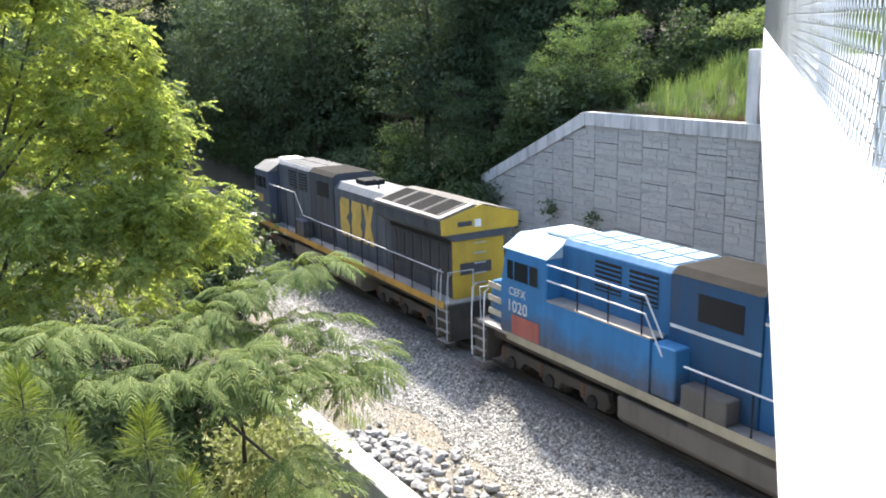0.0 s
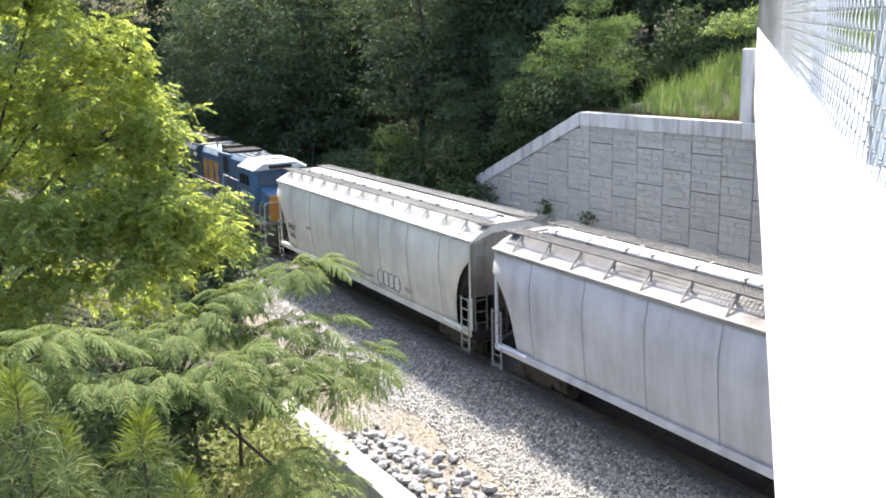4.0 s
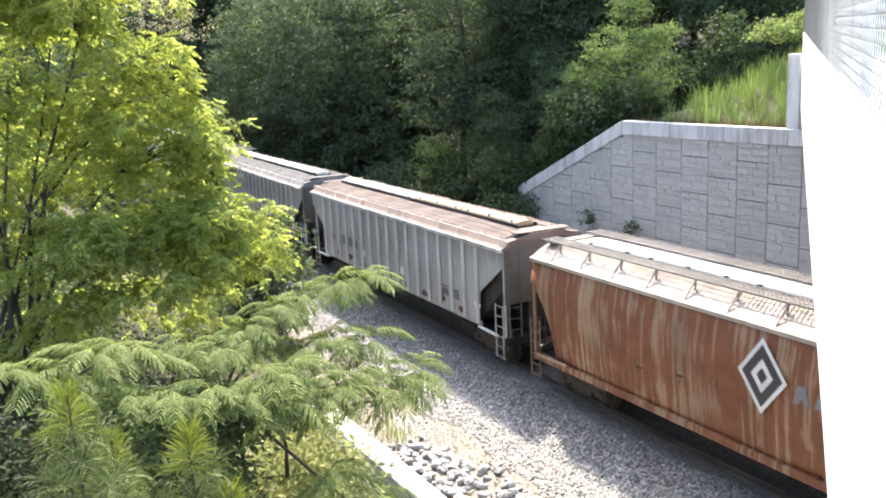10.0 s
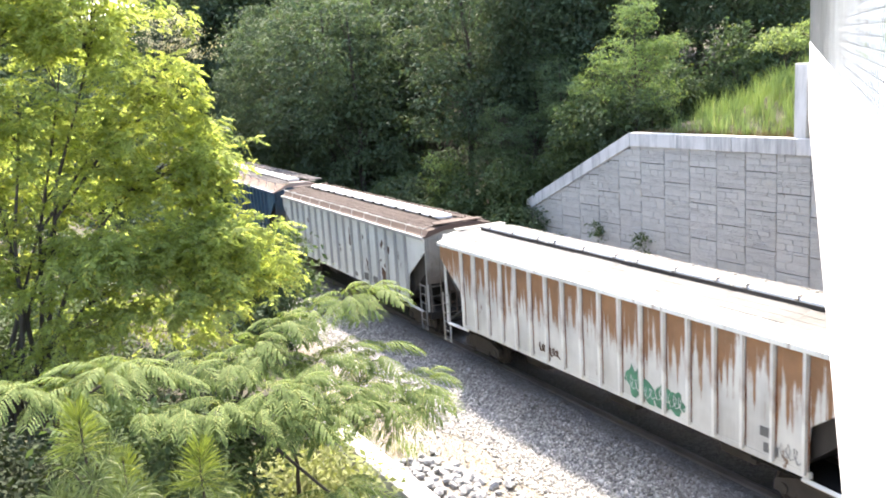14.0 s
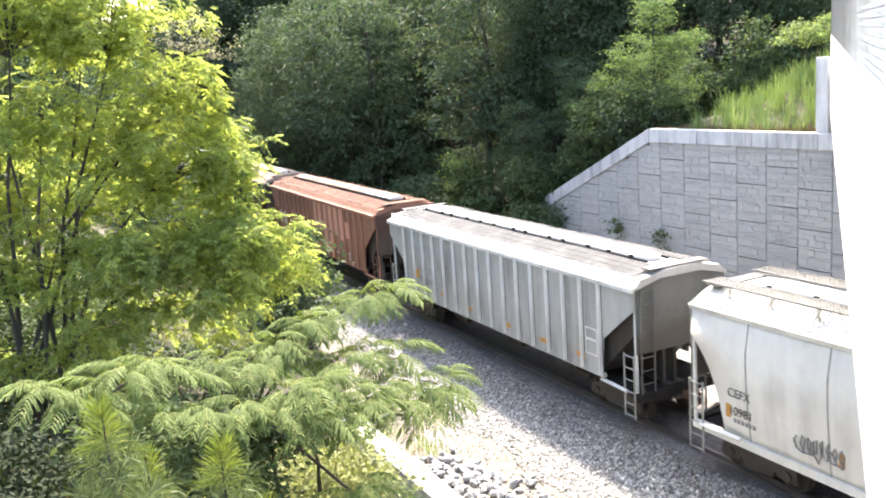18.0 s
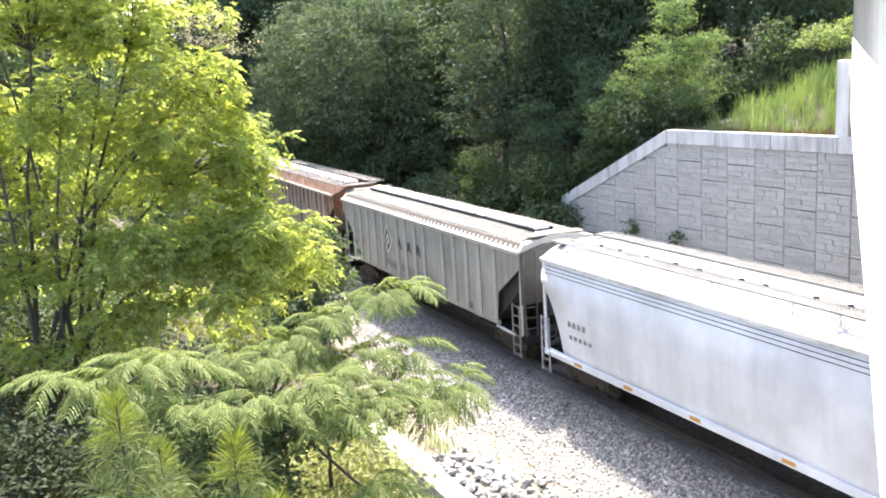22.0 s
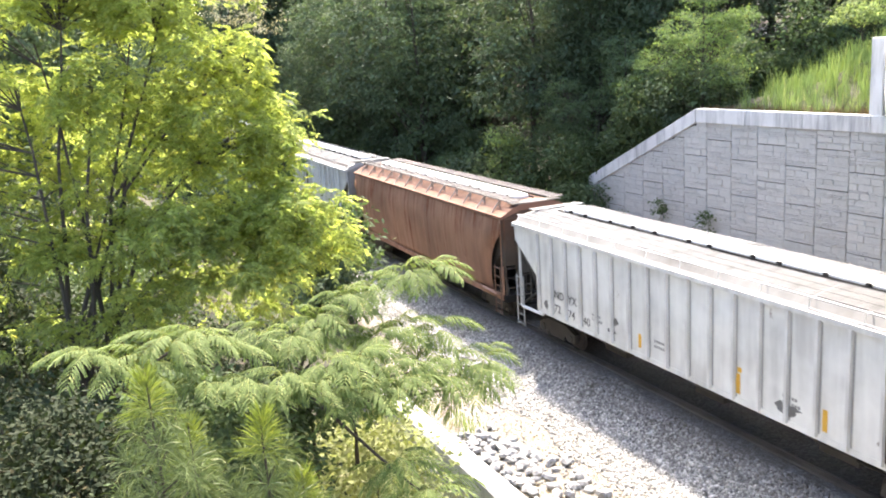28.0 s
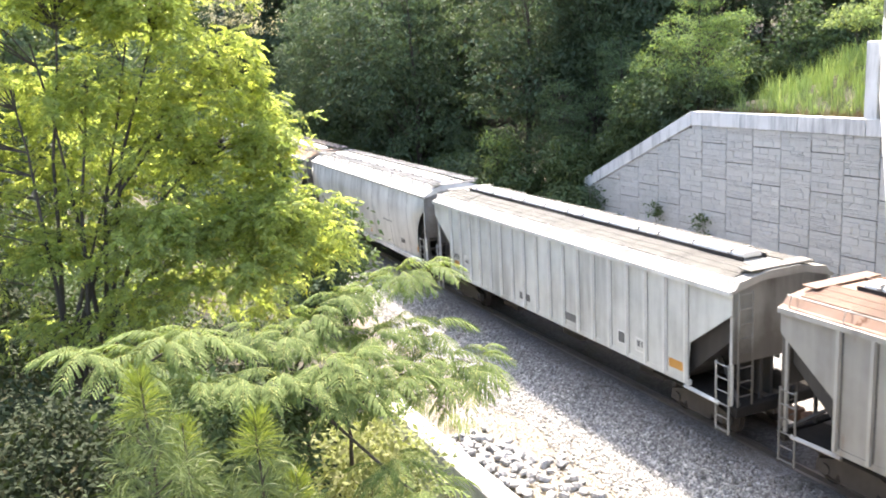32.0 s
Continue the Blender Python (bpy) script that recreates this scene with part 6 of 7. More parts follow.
    part("hood_top", Shape().prism_y([(-0.96, 4.07), (-0.81, 4.42), (0.81, 4.42), (0.96, 4.07)], -1.1, 2.95), painted("pale_blue_top", (0.42, 0.50, 0.56), 0.05, 0.3, 47, False), loco)
    part("exhaust_outlet", Shape().box(-0.5, 0.5, -0.9, 0.2, 4.42, 4.66), DARKGAP, loco, bevel=0.03)
    part("horn", Shape().tube([(-0.5, 1.0, 4.4), (-0.5, 1.0, 4.75), (-0.5, 1.4, 4.78)], 0.06, 6), DARKGAP, loco)
    part("inertial_cabinet", Shape().box(-1.12, 1.12, -3.3, -1.2, 1.56, 4.42), B, loco, bevel=0.03)
    part("intake_grille", Shape().box(-1.14, -1.12, -3.1, -2.2, 3.35, 4.25), DARKGAP, loco, "dark intake grille")
    part("blower_top", Shape().box(-0.95, 0.95, -3.1, -1.4, 4.42, 4.56), DARKGAP, loco, bevel=0.03)
    part("brake_hood", Shape().prism_y([(-1.05, 1.56), (1.05, 1.56), (1.05, 4.2), (0.85, 4.4), (-0.85, 4.4), (-1.05, 4.2)], -6.3, -3.3), B, loco, bevel=0.02)
    for i in range(4):
        part("roof_slot", Shape().box(-0.8 + i * 0.42, -0.66 + i * 0.42, -6.1, -3.5, 4.4, 4.44), DARKGAP, loco)
    for i in range(5):
        part("engine_door", Shape().box(-0.975, -0.95, -1.1 + i * 0.84, -0.34 + i * 0.84, 1.8, 3.8), B, loco, bevel=0.008)
    for y in (-5.9, -5.0, -4.1):
        part("cabinet_door", Shape().box(-1.075, -1.05, y, y + 0.75, 1.8, 3.9), B, loco, bevel=0.008)
    # cab and orange nose at the trailing end
    part("cab", Shape().prism_x([(-6.3, 1.56), (-8.6, 1.56), (-8.6, 3.2), (-8.35, 4.12), (-6.3, 4.12)], -1.52, 1.52), B, loco, bevel=0.04)
    part("cab_roof", Shape().loft([[(-1.54, y, 4.12), (-0.9, y, 4.48), (0.9, y, 4.48), (1.54, y, 4.12)] for y in (-6.25, -8.3)]).loft([[(-1.54, -8.3, 4.12), (-0.9, -8.3, 4.48), (0.9, -8.3, 4.48), (1.54, -8.3, 4.12)], [(-1.45, -8.62, 4.05), (-0.85, -8.66, 4.38), (0.85, -8.66, 4.38), (1.45, -8.62, 4.05)]]), P, loco, "pale cab roof")
    part("roof_box", Shape().box(-0.45, 0.5, -7.9, -7.0, 4.48, 4.58), P, loco, bevel=0.04)
    part("antenna", Shape().tube([(-0.6, -6.7, 4.48), (-0.6, -6.5, 4.65), (-0.2, -6.5, 4.68)], 0.03, 5), DARKGAP, loco)
    for y0, y1 in ((-6.95, -6.6), (-7.55, -7.05), (-8.15, -7.65)):
        w = part("cab_window", Shape().box(-1.545, -1.52, y0 - 0.03, y1 + 0.03, 3.22, 3.84), B, loco, "cab side window")
        part("pane", Shape().box(-1.553, -1.545, y0, y1, 3.26, 3.80), GLASS, w)
    part("front_panel", Shape().loft([[(-1.35, -8.58, 3.2), (1.35, -8.58, 3.2), (1.35, -8.34, 4.0), (-1.35, -8.34, 4.0)], [(-1.35, -8.64, 3.2), (1.35, -8.64, 3.2), (1.35, -8.40, 4.0), (-1.35, -8.40, 4.0)]]), B, loco)
    for x0, x1 in ((-1.2, -0.1), (0.1, 1.2)):
        part("windscreen", Shape().loft([[(x0, -8.62, 3.28), (x1, -8.62, 3.28), (x1, -8.45, 3.85), (x0, -8.45, 3.85)], [(x0, -8.66, 3.28), (x1, -8.66, 3.28), (x1, -8.48, 3.85), (x0, -8.48, 3.85)]]), GLASS, loco)
    part("number_board", Shape().box(-0.6, 0.6, -8.68, -8.62, 4.1, 4.28), DARKGAP, loco)
    part("headlight", Shape().box(0.7, 1.0, -8.7, -8.62, 4.12, 4.24), PALE_MARK, loco)
    part("nose", Shape().loft([[(-1.2, -8.6, 1.5), (1.2, -8.6, 1.5), (1.2, -8.6, 3.2), (-1.2, -8.6, 3.2)], [(-1.15, -9.75, 1.5), (1.15, -9.75, 1.5), (1.05, -9.7, 2.85), (-1.05, -9.7, 2.85)]]), B, loco, "blue nose", 0.05)
    part("nose_front", Shape().loft([[(-1.16, -9.76, 1.5), (1.16, -9.76, 1.5), (1.06, -9.71, 2.9), (-1.06, -9.71, 2.9)], [(-1.14, -9.82, 1.5), (1.14, -9.82, 1.5), (1.02, -9.78, 2.88), (-1.02, -9.78, 2.88)]]), O, loco, "orange nose front", 0.02)
    words("4841", 0.55, PALE_MARK, loco, -6.75, 2.6, -1.555)
    part("bolt_mark", Shape().prism_x([(-6.9, 2.5), (-7.6, 2.42), (-7.55, 2.3), (-8.3, 2.2), (-7.5, 2.2), (-7.55, 2.32), (-6.95, 2.4)], -1.562, -1.552), gold, loco, "orange flash")
    emblem_letters(loco, plain("faded_gold_lettering", (0.55, 0.27, 0.055), 0.6, vary=0.45), 2.8, 2.15, 1.05, 1.55, -0.98)
    handrail(loco, DULL_RAIL, -1.52, 9.4, -3.0, 1.58, 2.66, 11)
    part("handrail", Shape().tube([(-1.52, -3.0, 2.66), (-1.52, -3.5, 3.35), (-1.52, -6.2, 3.3)], 0.024, 6), DULL_RAIL, loco)
    for y in (-4.4, -5.6):
        part("stanchion", Shape().tube([(-1.52, y, 2.3), (-1.52, y, 3.32)], 0.022, 5), DARKGAP, loco)
    part("side_locker", Shape().box(-1.5, -1.08, -6.2, -3.5, 1.62, 2.35), B, loco, "grimy side locker", 0.03)
    part("end_rail", Shape().tube([(-1.4, 9.95, 1.5), (-1.4, 10.0, 2.6), (-0.45, 10.0, 2.6), (-0.45, 10.0, 1.5)], 0.024, 6), DULL_RAIL, loco)
    part("end_rail", Shape().tube([(-1.4, -9.95, 1.5), (-1.4, -10.0, 2.6), (-0.45, -10.0, 2.6), (-0.45, -10.0, 1.5)], 0.024, 6), DULL_RAIL, loco)
    MOVES.append((loco, -10.9))


sd_loco()

# ---- plants ----
LEAF_NEAR = leafy("sunlit_locust_leaves", (0.238, 0.282, 0.106), (0.42, 0.34, 0.09), 0.64)
LEAF_FERN = leafy("feathery_leaves", (0.113, 0.155, 0.046), (0.42, 0.41, 0.16), 0.29)
LEAF_DARK = leafy("forest_leaves", (0.075, 0.110, 0.066), (0.09, 0.08, 0.04), 0.25)
LEAF_DEEP = leafy("deep_forest_leaves", (0.060, 0.090, 0.056), (0.08, 0.06, 0.04), 0.22)
# near-black green: the shade of the hollow is put into the leaf colour
LEAF_SHADE = leafy("shade_painted_leaves", (0.024, 0.036, 0.017), (0.07, 0.05, 0.02), 0.15)
LEAF_BUSH = leafy("bush_leaves", (0.065, 0.098, 0.045), (0.10, 0.10, 0.03), 0.25)
LEAF_PALE = leafy("pale_feathery_leaves", (0.17, 0.22, 0.10), (0.25, 0.25, 0.1), 0.4)
# pale grey leaf colour: glints of light painted in
LEAF_GLINT = leafy("painted_glint_leaves", (0.27, 0.265, 0.22), (0.34, 0.27, 0.2), 0.3)
LEAF_MID = leafy("mid_green_leaves", (0.088, 0.132, 0.074), (0.1, 0.1, 0.05), 0.3)
LEAF_LIGHT = leafy("light_green_leaves", (0.118, 0.176, 0.078), (0.2, 0.18, 0.04), 0.4)
YOUNG_NEEDLES = leafy("young_pine_needles", (0.130, 0.165, 0.038), (0.36, 0.34, 0.13), 0.35)
# a few needles almost white: sheen painted as colour, not dryness
NEEDLES = leafy("pine_needles", (0.088, 0.120, 0.046), (0.44, 0.44, 0.28), 0.2)
BLADES = leafy("tall_grass_blades", (0.150, 0.212, 0.088), (0.38, 0.36, 0.2), 0.3)
STRAW = leafy("dry_grass_blades", (0.29, 0.225, 0.125), (0.40, 0.33, 0.2), 0.25)
WEEDS = leafy("pale_weed_blades", (0.25, 0.265, 0.165), (0.42, 0.39, 0.27), 0.15)
SUNNY_WEEDS = leafy("sunny_weed_leaves", (0.225, 0.25, 0.125), (0.42, 0.39, 0.27), 0.3)
DEAD = leafy("dead_grass_blades", (0.13, 0.095, 0.06), (0.30, 0.23, 0.14), 0.2)
BARK = plain("grey_brown_bark", (0.05, 0.04, 0.03), 0.95, 0, 0.4, 12, 0.6)
ROCK = plain("grey_broken_stone", (0.31, 0.308, 0.305), 0.85, 0, 0.45, 4, 0.5, "Object")


def quads(name, v, material):
    """A mesh of loose four-cornered leaves from an array of corners."""
    v = np.asarray(v, dtype=float).reshape(-1, 3)
    me = bpy.data.meshes.new(name)
    n = len(v) // 4
    me.vertices.add(4 * n)
    me.vertices.foreach_set("co", v.ravel())
    me.loops.add(4 * n)
    me.loops.foreach_set("vertex_index", np.arange(4 * n, dtype=np.int32))
    me.polygons.add(n)
    me.polygons.foreach_set("loop_start", np.arange(0, 4 * n, 4, dtype=np.int32))
    me.update(calc_edges=True)
    me.materials.append(material)
    return me


def unit(a):
    return a / np.maximum(1e-9, np.linalg.norm(a, axis=-1, keepdims=True))


def leaf_corners(p, way, up, length, width):
    """Corners of leaves at p, pointing along way, flat across up."""
    side = unit(np.cross(way, up))
    length, width = np.broadcast_to(length, len(p))[:, None], np.broadcast_to(width, len(p))[:, None]
    mid = p + way * length * 0.45
    tip = p + way * length - up * length * 0.12
    return np.stack([p, mid + side * width, tip, mid - side * width], axis=1)


def crown(name, lobes, count, leaf, material, seed, clump=0.4, per=40, flat=0.55):
    """A crown of leaf clumps that fill the given lobes (centre, radii, share). Returns the mesh and the clumps' places."""
    rng = np.random.default_rng(seed)
    cs, ps = [], []
    total = sum(l[2] for l in lobes)
    for c, r, share in lobes:
        k = max(1, int(count * share / total / per))
        d = unit(rng.normal(size=(k, 3)))
        rad = rng.uniform(0.3, 1.0, (k, 1)) ** 0.35
        lump = 1 + 0.22 * np.sin(d[:, :1] * 5 + seed) * np.cos(d[:, 1:2] * 4 + d[:, 2:] * 3)
        cs.append(np.array(c) + d * rad * lump * np.array(r))
    cs = np.concatenate(cs)
    size = rng.uniform(0.5, 1.3, (len(cs), 1, 1)) * clump
    off = rng.normal(size=(len(cs), per, 3)) * np.array([1, 1, flat]) * size * 0.6
    p = (cs[:, None, :] + off).reshape(-1, 3)
    out = unit(off + 1e-6).reshape(-1, 3)
    way = unit(out * np.array([1, 1, 0.3]) + rng.normal(size=p.shape) * 0.55 - np.array([0, 0, 0.25]))
    up = unit(np.array([0, 0, 1.0]) + rng.normal(size=p.shape) * 0.55)
    L = leaf * rng.uniform(0.6, 1.35, len(p))
    return quads(name, leaf_corners(p, way, up, L, L * 0.24), material), cs


def woody(base, top, cs, thick, every=3, seed=0):
    """Trunk with limbs that reach the clumps."""
    rng = random.Random(seed)
    base, top = Vector(base), Vector(top)
    s = Shape()
    pts = [base.lerp(top, k / 6) + Vector((rng.uniform(-1, 1), rng.uniform(-1, 1), 0)) * thick * 0.9 * (0 < k < 6) for k in range(7)]
    s.tube(pts, thick, 8, thick * 0.25)
    for i in range(0, len(cs), every):
        c = Vector(cs[i])
        h = max(0.12, min(0.92, (c.z - base.z) / max(0.1, top.z - base.z) - 0.22))
        a = pts[int(h * 6)].lerp(pts[min(6, int(h * 6) + 1)], h * 6 % 1)
        mid = a.lerp(c, 0.55) + Vector((rng.uniform(-1, 1), rng.uniform(-1, 1), rng.uniform(0, 1))) * 0.12 * (c - a).length
        s.tube([a, mid, c], thick * 0.28 * (1 - 0.6 * h), 5, thick * 0.05)
    return s


def tree(name, label, base, top, lobes, count, leaf, material, seed, thick=0.12, clump=0.4, every=3, category="tree", per=40, flat=0.55):
    t = thing(name, label, category)
    me, cs = crown("crown", lobes, count, leaf, material, seed, clump, per, flat)
    part("trunk", woody(base, top, cs, thick, every, seed), BARK, t)
    part("crown", me, None, t)
    return t


def feathered(p, way, size, rng, pairs=5):
    """Corners of the leaflets of many feathered leaves that start at p and point along way."""
    n = len(p)
    side = unit(np.cross(way, np.array([0, 0, 1.0]) + rng.normal(size=(n, 3)) * 0.25))
    size = np.broadcast_to(size, n)[:, None]
    sag = rng.uniform(0.15, 0.55, (n, 1))
    out = []
    for j in range(2 * pairs + 1):
        k, sign = (1.0, 0.0) if j == 2 * pairs else (0.3 + 0.7 * (j // 2) / pairs, 1.0 if j % 2 else -1.0)
        o = p + way * size * k - np.array([0, 0, 1.0]) * size * sag * k * k
        d = unit(way * (0.55 if sign else 1.0) + side * sign * 0.85 - np.array([0, 0, 1.0]) * (sag * k + 0.15) + rng.normal(size=(n, 3)) * 0.16)
        up = unit(np.cross(side, way) + rng.normal(size=(n, 3)) * 0.4)
        L = size[:, 0] * rng.uniform(0.30, 0.42, n) * (1.0 - 0.25 * abs(k - 0.5))
        out.append(leaf_corners(o, d, up, L, L * 0.2))
    return np.concatenate(out)


def make_near_trees():
    # a many-stemmed young tree on the bank, lit from behind: lobes as centre, radii and number of sprays
    lobes = [((-15.63, 13.27, 10.67), (0.94, 0.87, 0.73), 11), ((-14.66, 12.91, 10.65), (0.88, 0.81, 0.63), 12), ((-13.86, 12.6, 10.64), (0.41, 0.59, 0.49), 6), ((-13.57, 12.47, 10.05), (0.34, 0.49, 0.31), 4),
             ((-15.79, 13.5, 9.52), (0.87, 0.80, 0.61), 8), ((-14.93, 12.75, 9.54), (0.82, 0.76, 0.53), 9), ((-13.98, 12.74, 9.39), (0.66, 0.65, 0.41), 9), ((-13.25, 12.4, 9.12), (0.34, 0.49, 0.45), 7), ((-13.05, 12.3, 8.75), (0.3, 0.4, 0.25), 4),
             ((-15.81, 13.22, 8.4), (0.94, 0.81, 0.56), 8), ((-14.67, 13.46, 8.41), (0.74, 0.69, 0.44), 6), ((-13.85, 12.46, 8.65), (0.61, 0.61, 0.34), 6), ((-13.25, 12.11, 8.34), (0.39, 0.49, 0.26), 5),
             ((-12.81, 11.72, 7.85), (0.47, 0.53, 0.27), 7), ((-13.67, 11.91, 7.78), (0.79, 0.69, 0.38), 11), ((-14.73, 12.36, 7.71), (0.81, 0.71, 0.42), 10), ((-15.94, 13.0, 7.51), (0.93, 0.74, 0.38), 8),
             ((-12.69, 11.6, 7.37), (0.36, 0.45, 0.19), 4), ((-13.48, 11.65, 7.21), (0.63, 0.56, 0.20), 6), ((-14.56, 12.0, 7.04), (0.64, 0.57, 0.21), 5), ((-16.87, 13.57, 10.08), (0.79, 1.00, 1.22), 10),
             ((-17.12, 13.16, 8.27), (0.77, 0.95, 1.11), 8), ((-15.48, 13.15, 11.74), (1.11, 0.92, 0.68), 9), ((-14.47, 12.78, 11.69), (0.92, 0.84, 0.67), 9), ((-13.6, 13.2, 6.6), (1.0, 0.8, 0.5), 6), ((-15.4, 12.6, 6.5), (1.2, 0.9, 0.4), 6)]
    t = thing("young_tree", "young many-stemmed tree with sunlit yellow-green feathered leaves", "tree")
    rng = np.random.default_rng(15)
    tops = [(-15.82, 12.99, 10.3), (-15.43, 12.95, 10.79), (-15.19, 12.98, 9.9), (-14.64, 12.92, 10.24), (-14.07, 12.86, 9.51), (-13.87, 12.77, 8.63), (-13.3, 12.4, 7.72), (-16.14, 13.0, 9.74), (-14.15, 12.84, 10.74), (-13.48, 12.66, 10.02)]
    foot, knee = Vector((-15.7, 12.5, 2.6)), Vector((-15.75, 12.6, 6.3))
    stems = []
    for i, top in enumerate(tops):
        a, top = foot + Vector((0.12 * math.cos(i * 2.4), 0.12 * math.sin(i * 2.4), 0)), Vector(top)
        b = knee + Vector((0.28 * math.cos(i * 2.4) + 0.12 * (top.x - knee.x), 0.28 * math.sin(i * 2.4), 0.35 * math.sin(i * 1.7)))
        c = b.lerp(top, 0.45) + Vector((-0.22 * (top.x - b.x) * 0.5, 0, 0.25))
        pts = [a, a.lerp(b, 0.5) + Vector((0.05, 0.03, 0)), b, b.lerp(c, 0.5) + Vector((0.02, 0, 0.05)), c, c.lerp(top, 0.5) + Vector((0.03, 0, 0.04)), top]
        part("stem", Shape().tube(pts, 0.05, 6, 0.012), BARK, t)
        stems += [p.lerp(q, k / 3) for p, q in zip(pts[2:], pts[3:]) for k in range(3)]
    sprays = []
    for c, r, n in lobes:
        for i in range(round(1.3 * n)):
            d = unit(rng.normal(size=3))
            sprays.append(np.array(c) + d * np.array(r) * rng.uniform(0.4, 1.12))
    for k in range(7):
        sprays.append(np.array((-13.07 + 0.03 * math.sin(k * 2), 12.36, 9.42 + 0.085 * k)))
    twigs = []
    for i, c in enumerate(sprays):
        thin = i >= len(sprays) - 7
        q = Vector(c)
        root = min(stems, key=lambda v: (v - q).length + 0.8 * max(0.0, v.z - q.z + 0.1))
        mid = root.lerp(q, 0.55) + Vector((0, 0, 0.1 * (q - root).length))
        part("limb", Shape().tube([root, mid, q], 0.013, 4, 0.004), BARK, t)
        out = unit(np.array((q - root).to_tuple()) * np.array([1, 1, 0.3]) + 1e-6)
        k = 2 if thin else 9
        off = rng.normal(size=(k, 3)) * np.array([1, 1, 0.42]) * (0.05 if thin else rng.uniform(0.18, 0.33))
        twigs += [(c + o, unit(out + o * 2.0)) for o in off]
    p = np.repeat(np.array([a for a, b in twigs]), 6, axis=0)
    out = np.repeat(np.array([b for a, b in twigs]), 6, axis=0)
    way = unit(out * 0.5 + rng.normal(size=p.shape) * np.array([0.8, 0.8, 0.38]) + np.array([0, 0, 0.02]))
    v = feathered(p + rng.normal(size=p.shape) * 0.03, way, rng.uniform(0.15, 0.27, len(p)), rng)
    part("crown", quads("crown", v, LEAF_NEAR), None, t)
    tree("sapling", "slim sapling with broad drooping leaves", (-11.9, 16.6, 3.5), (-11.75, 16.45, 9.2), [((-11.78, 16.45, 8.85), (0.3, 0.35, 0.45), 1), ((-11.9, 16.5, 8.0), (0.35, 0.35, 0.6), 1)], 420, 0.24, LEAF_BUSH, 8, 0.035, 0.2, 12, per=10)
    for i, (x, y, z, r) in enumerate(((-14.30, 6.5, 7.22, 0.22), (-14.76, 6.7, 7.16, 0.30), (-13.95, 6.5, 7.24, 0.18), (-15.3, 6.8, 7.30, 0.36))):
        tree("bush", "leafy green bush below the silk tree", (x, y, z - r - 0.5), (x, y, z + r * 0.5), [((x, y, z), (r * 1.3, r, r * 0.8), 1)], 900, 0.075, LEAF_BUSH, 110 + i, 0.02, 0.2, 5, "bush")
    for i, (x, y, z, r) in enumerate(((-13.92, 7.6, 6.2, 0.42), (-13.55, 7.4, 6.2, 0.42), (-13.2, 7.2, 6.1, 0.36), (-13.7, 6.8, 6.65, 0.3))):
        tree("weed_clump", "tall clump of pale green and straw-coloured weeds", (x, y, 4.6), (x, y, z + r * 0.6), [((x, y, z), (r, r, r * 0.9), 1), ((x + 0.05, y, z - 0.7), (r, r, r), 1)], 1500, 0.075, SUNNY_WEEDS, 130 + i, 0.012, 0.2, 400, "weeds", 16)
    # bank bushes; most take the leaves with shade painted in
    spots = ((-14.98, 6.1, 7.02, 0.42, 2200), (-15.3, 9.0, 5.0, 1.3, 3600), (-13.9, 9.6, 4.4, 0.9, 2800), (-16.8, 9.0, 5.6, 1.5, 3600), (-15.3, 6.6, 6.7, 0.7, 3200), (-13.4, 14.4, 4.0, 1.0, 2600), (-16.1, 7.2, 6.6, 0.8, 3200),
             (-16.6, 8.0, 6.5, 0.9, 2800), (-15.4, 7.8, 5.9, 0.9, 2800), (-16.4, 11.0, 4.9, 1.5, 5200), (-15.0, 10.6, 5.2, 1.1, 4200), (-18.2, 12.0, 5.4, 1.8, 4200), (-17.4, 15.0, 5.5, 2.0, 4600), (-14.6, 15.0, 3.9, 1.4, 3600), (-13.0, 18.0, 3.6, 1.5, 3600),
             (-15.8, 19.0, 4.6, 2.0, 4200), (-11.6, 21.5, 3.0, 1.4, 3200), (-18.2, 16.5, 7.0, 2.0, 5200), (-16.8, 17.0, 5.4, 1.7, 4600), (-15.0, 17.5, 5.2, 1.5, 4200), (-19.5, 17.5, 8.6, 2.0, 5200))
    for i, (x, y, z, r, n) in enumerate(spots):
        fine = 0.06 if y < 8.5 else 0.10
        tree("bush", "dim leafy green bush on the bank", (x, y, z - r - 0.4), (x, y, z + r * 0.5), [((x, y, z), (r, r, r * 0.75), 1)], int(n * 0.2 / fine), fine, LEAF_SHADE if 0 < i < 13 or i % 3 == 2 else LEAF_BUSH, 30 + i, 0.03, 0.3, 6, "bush")


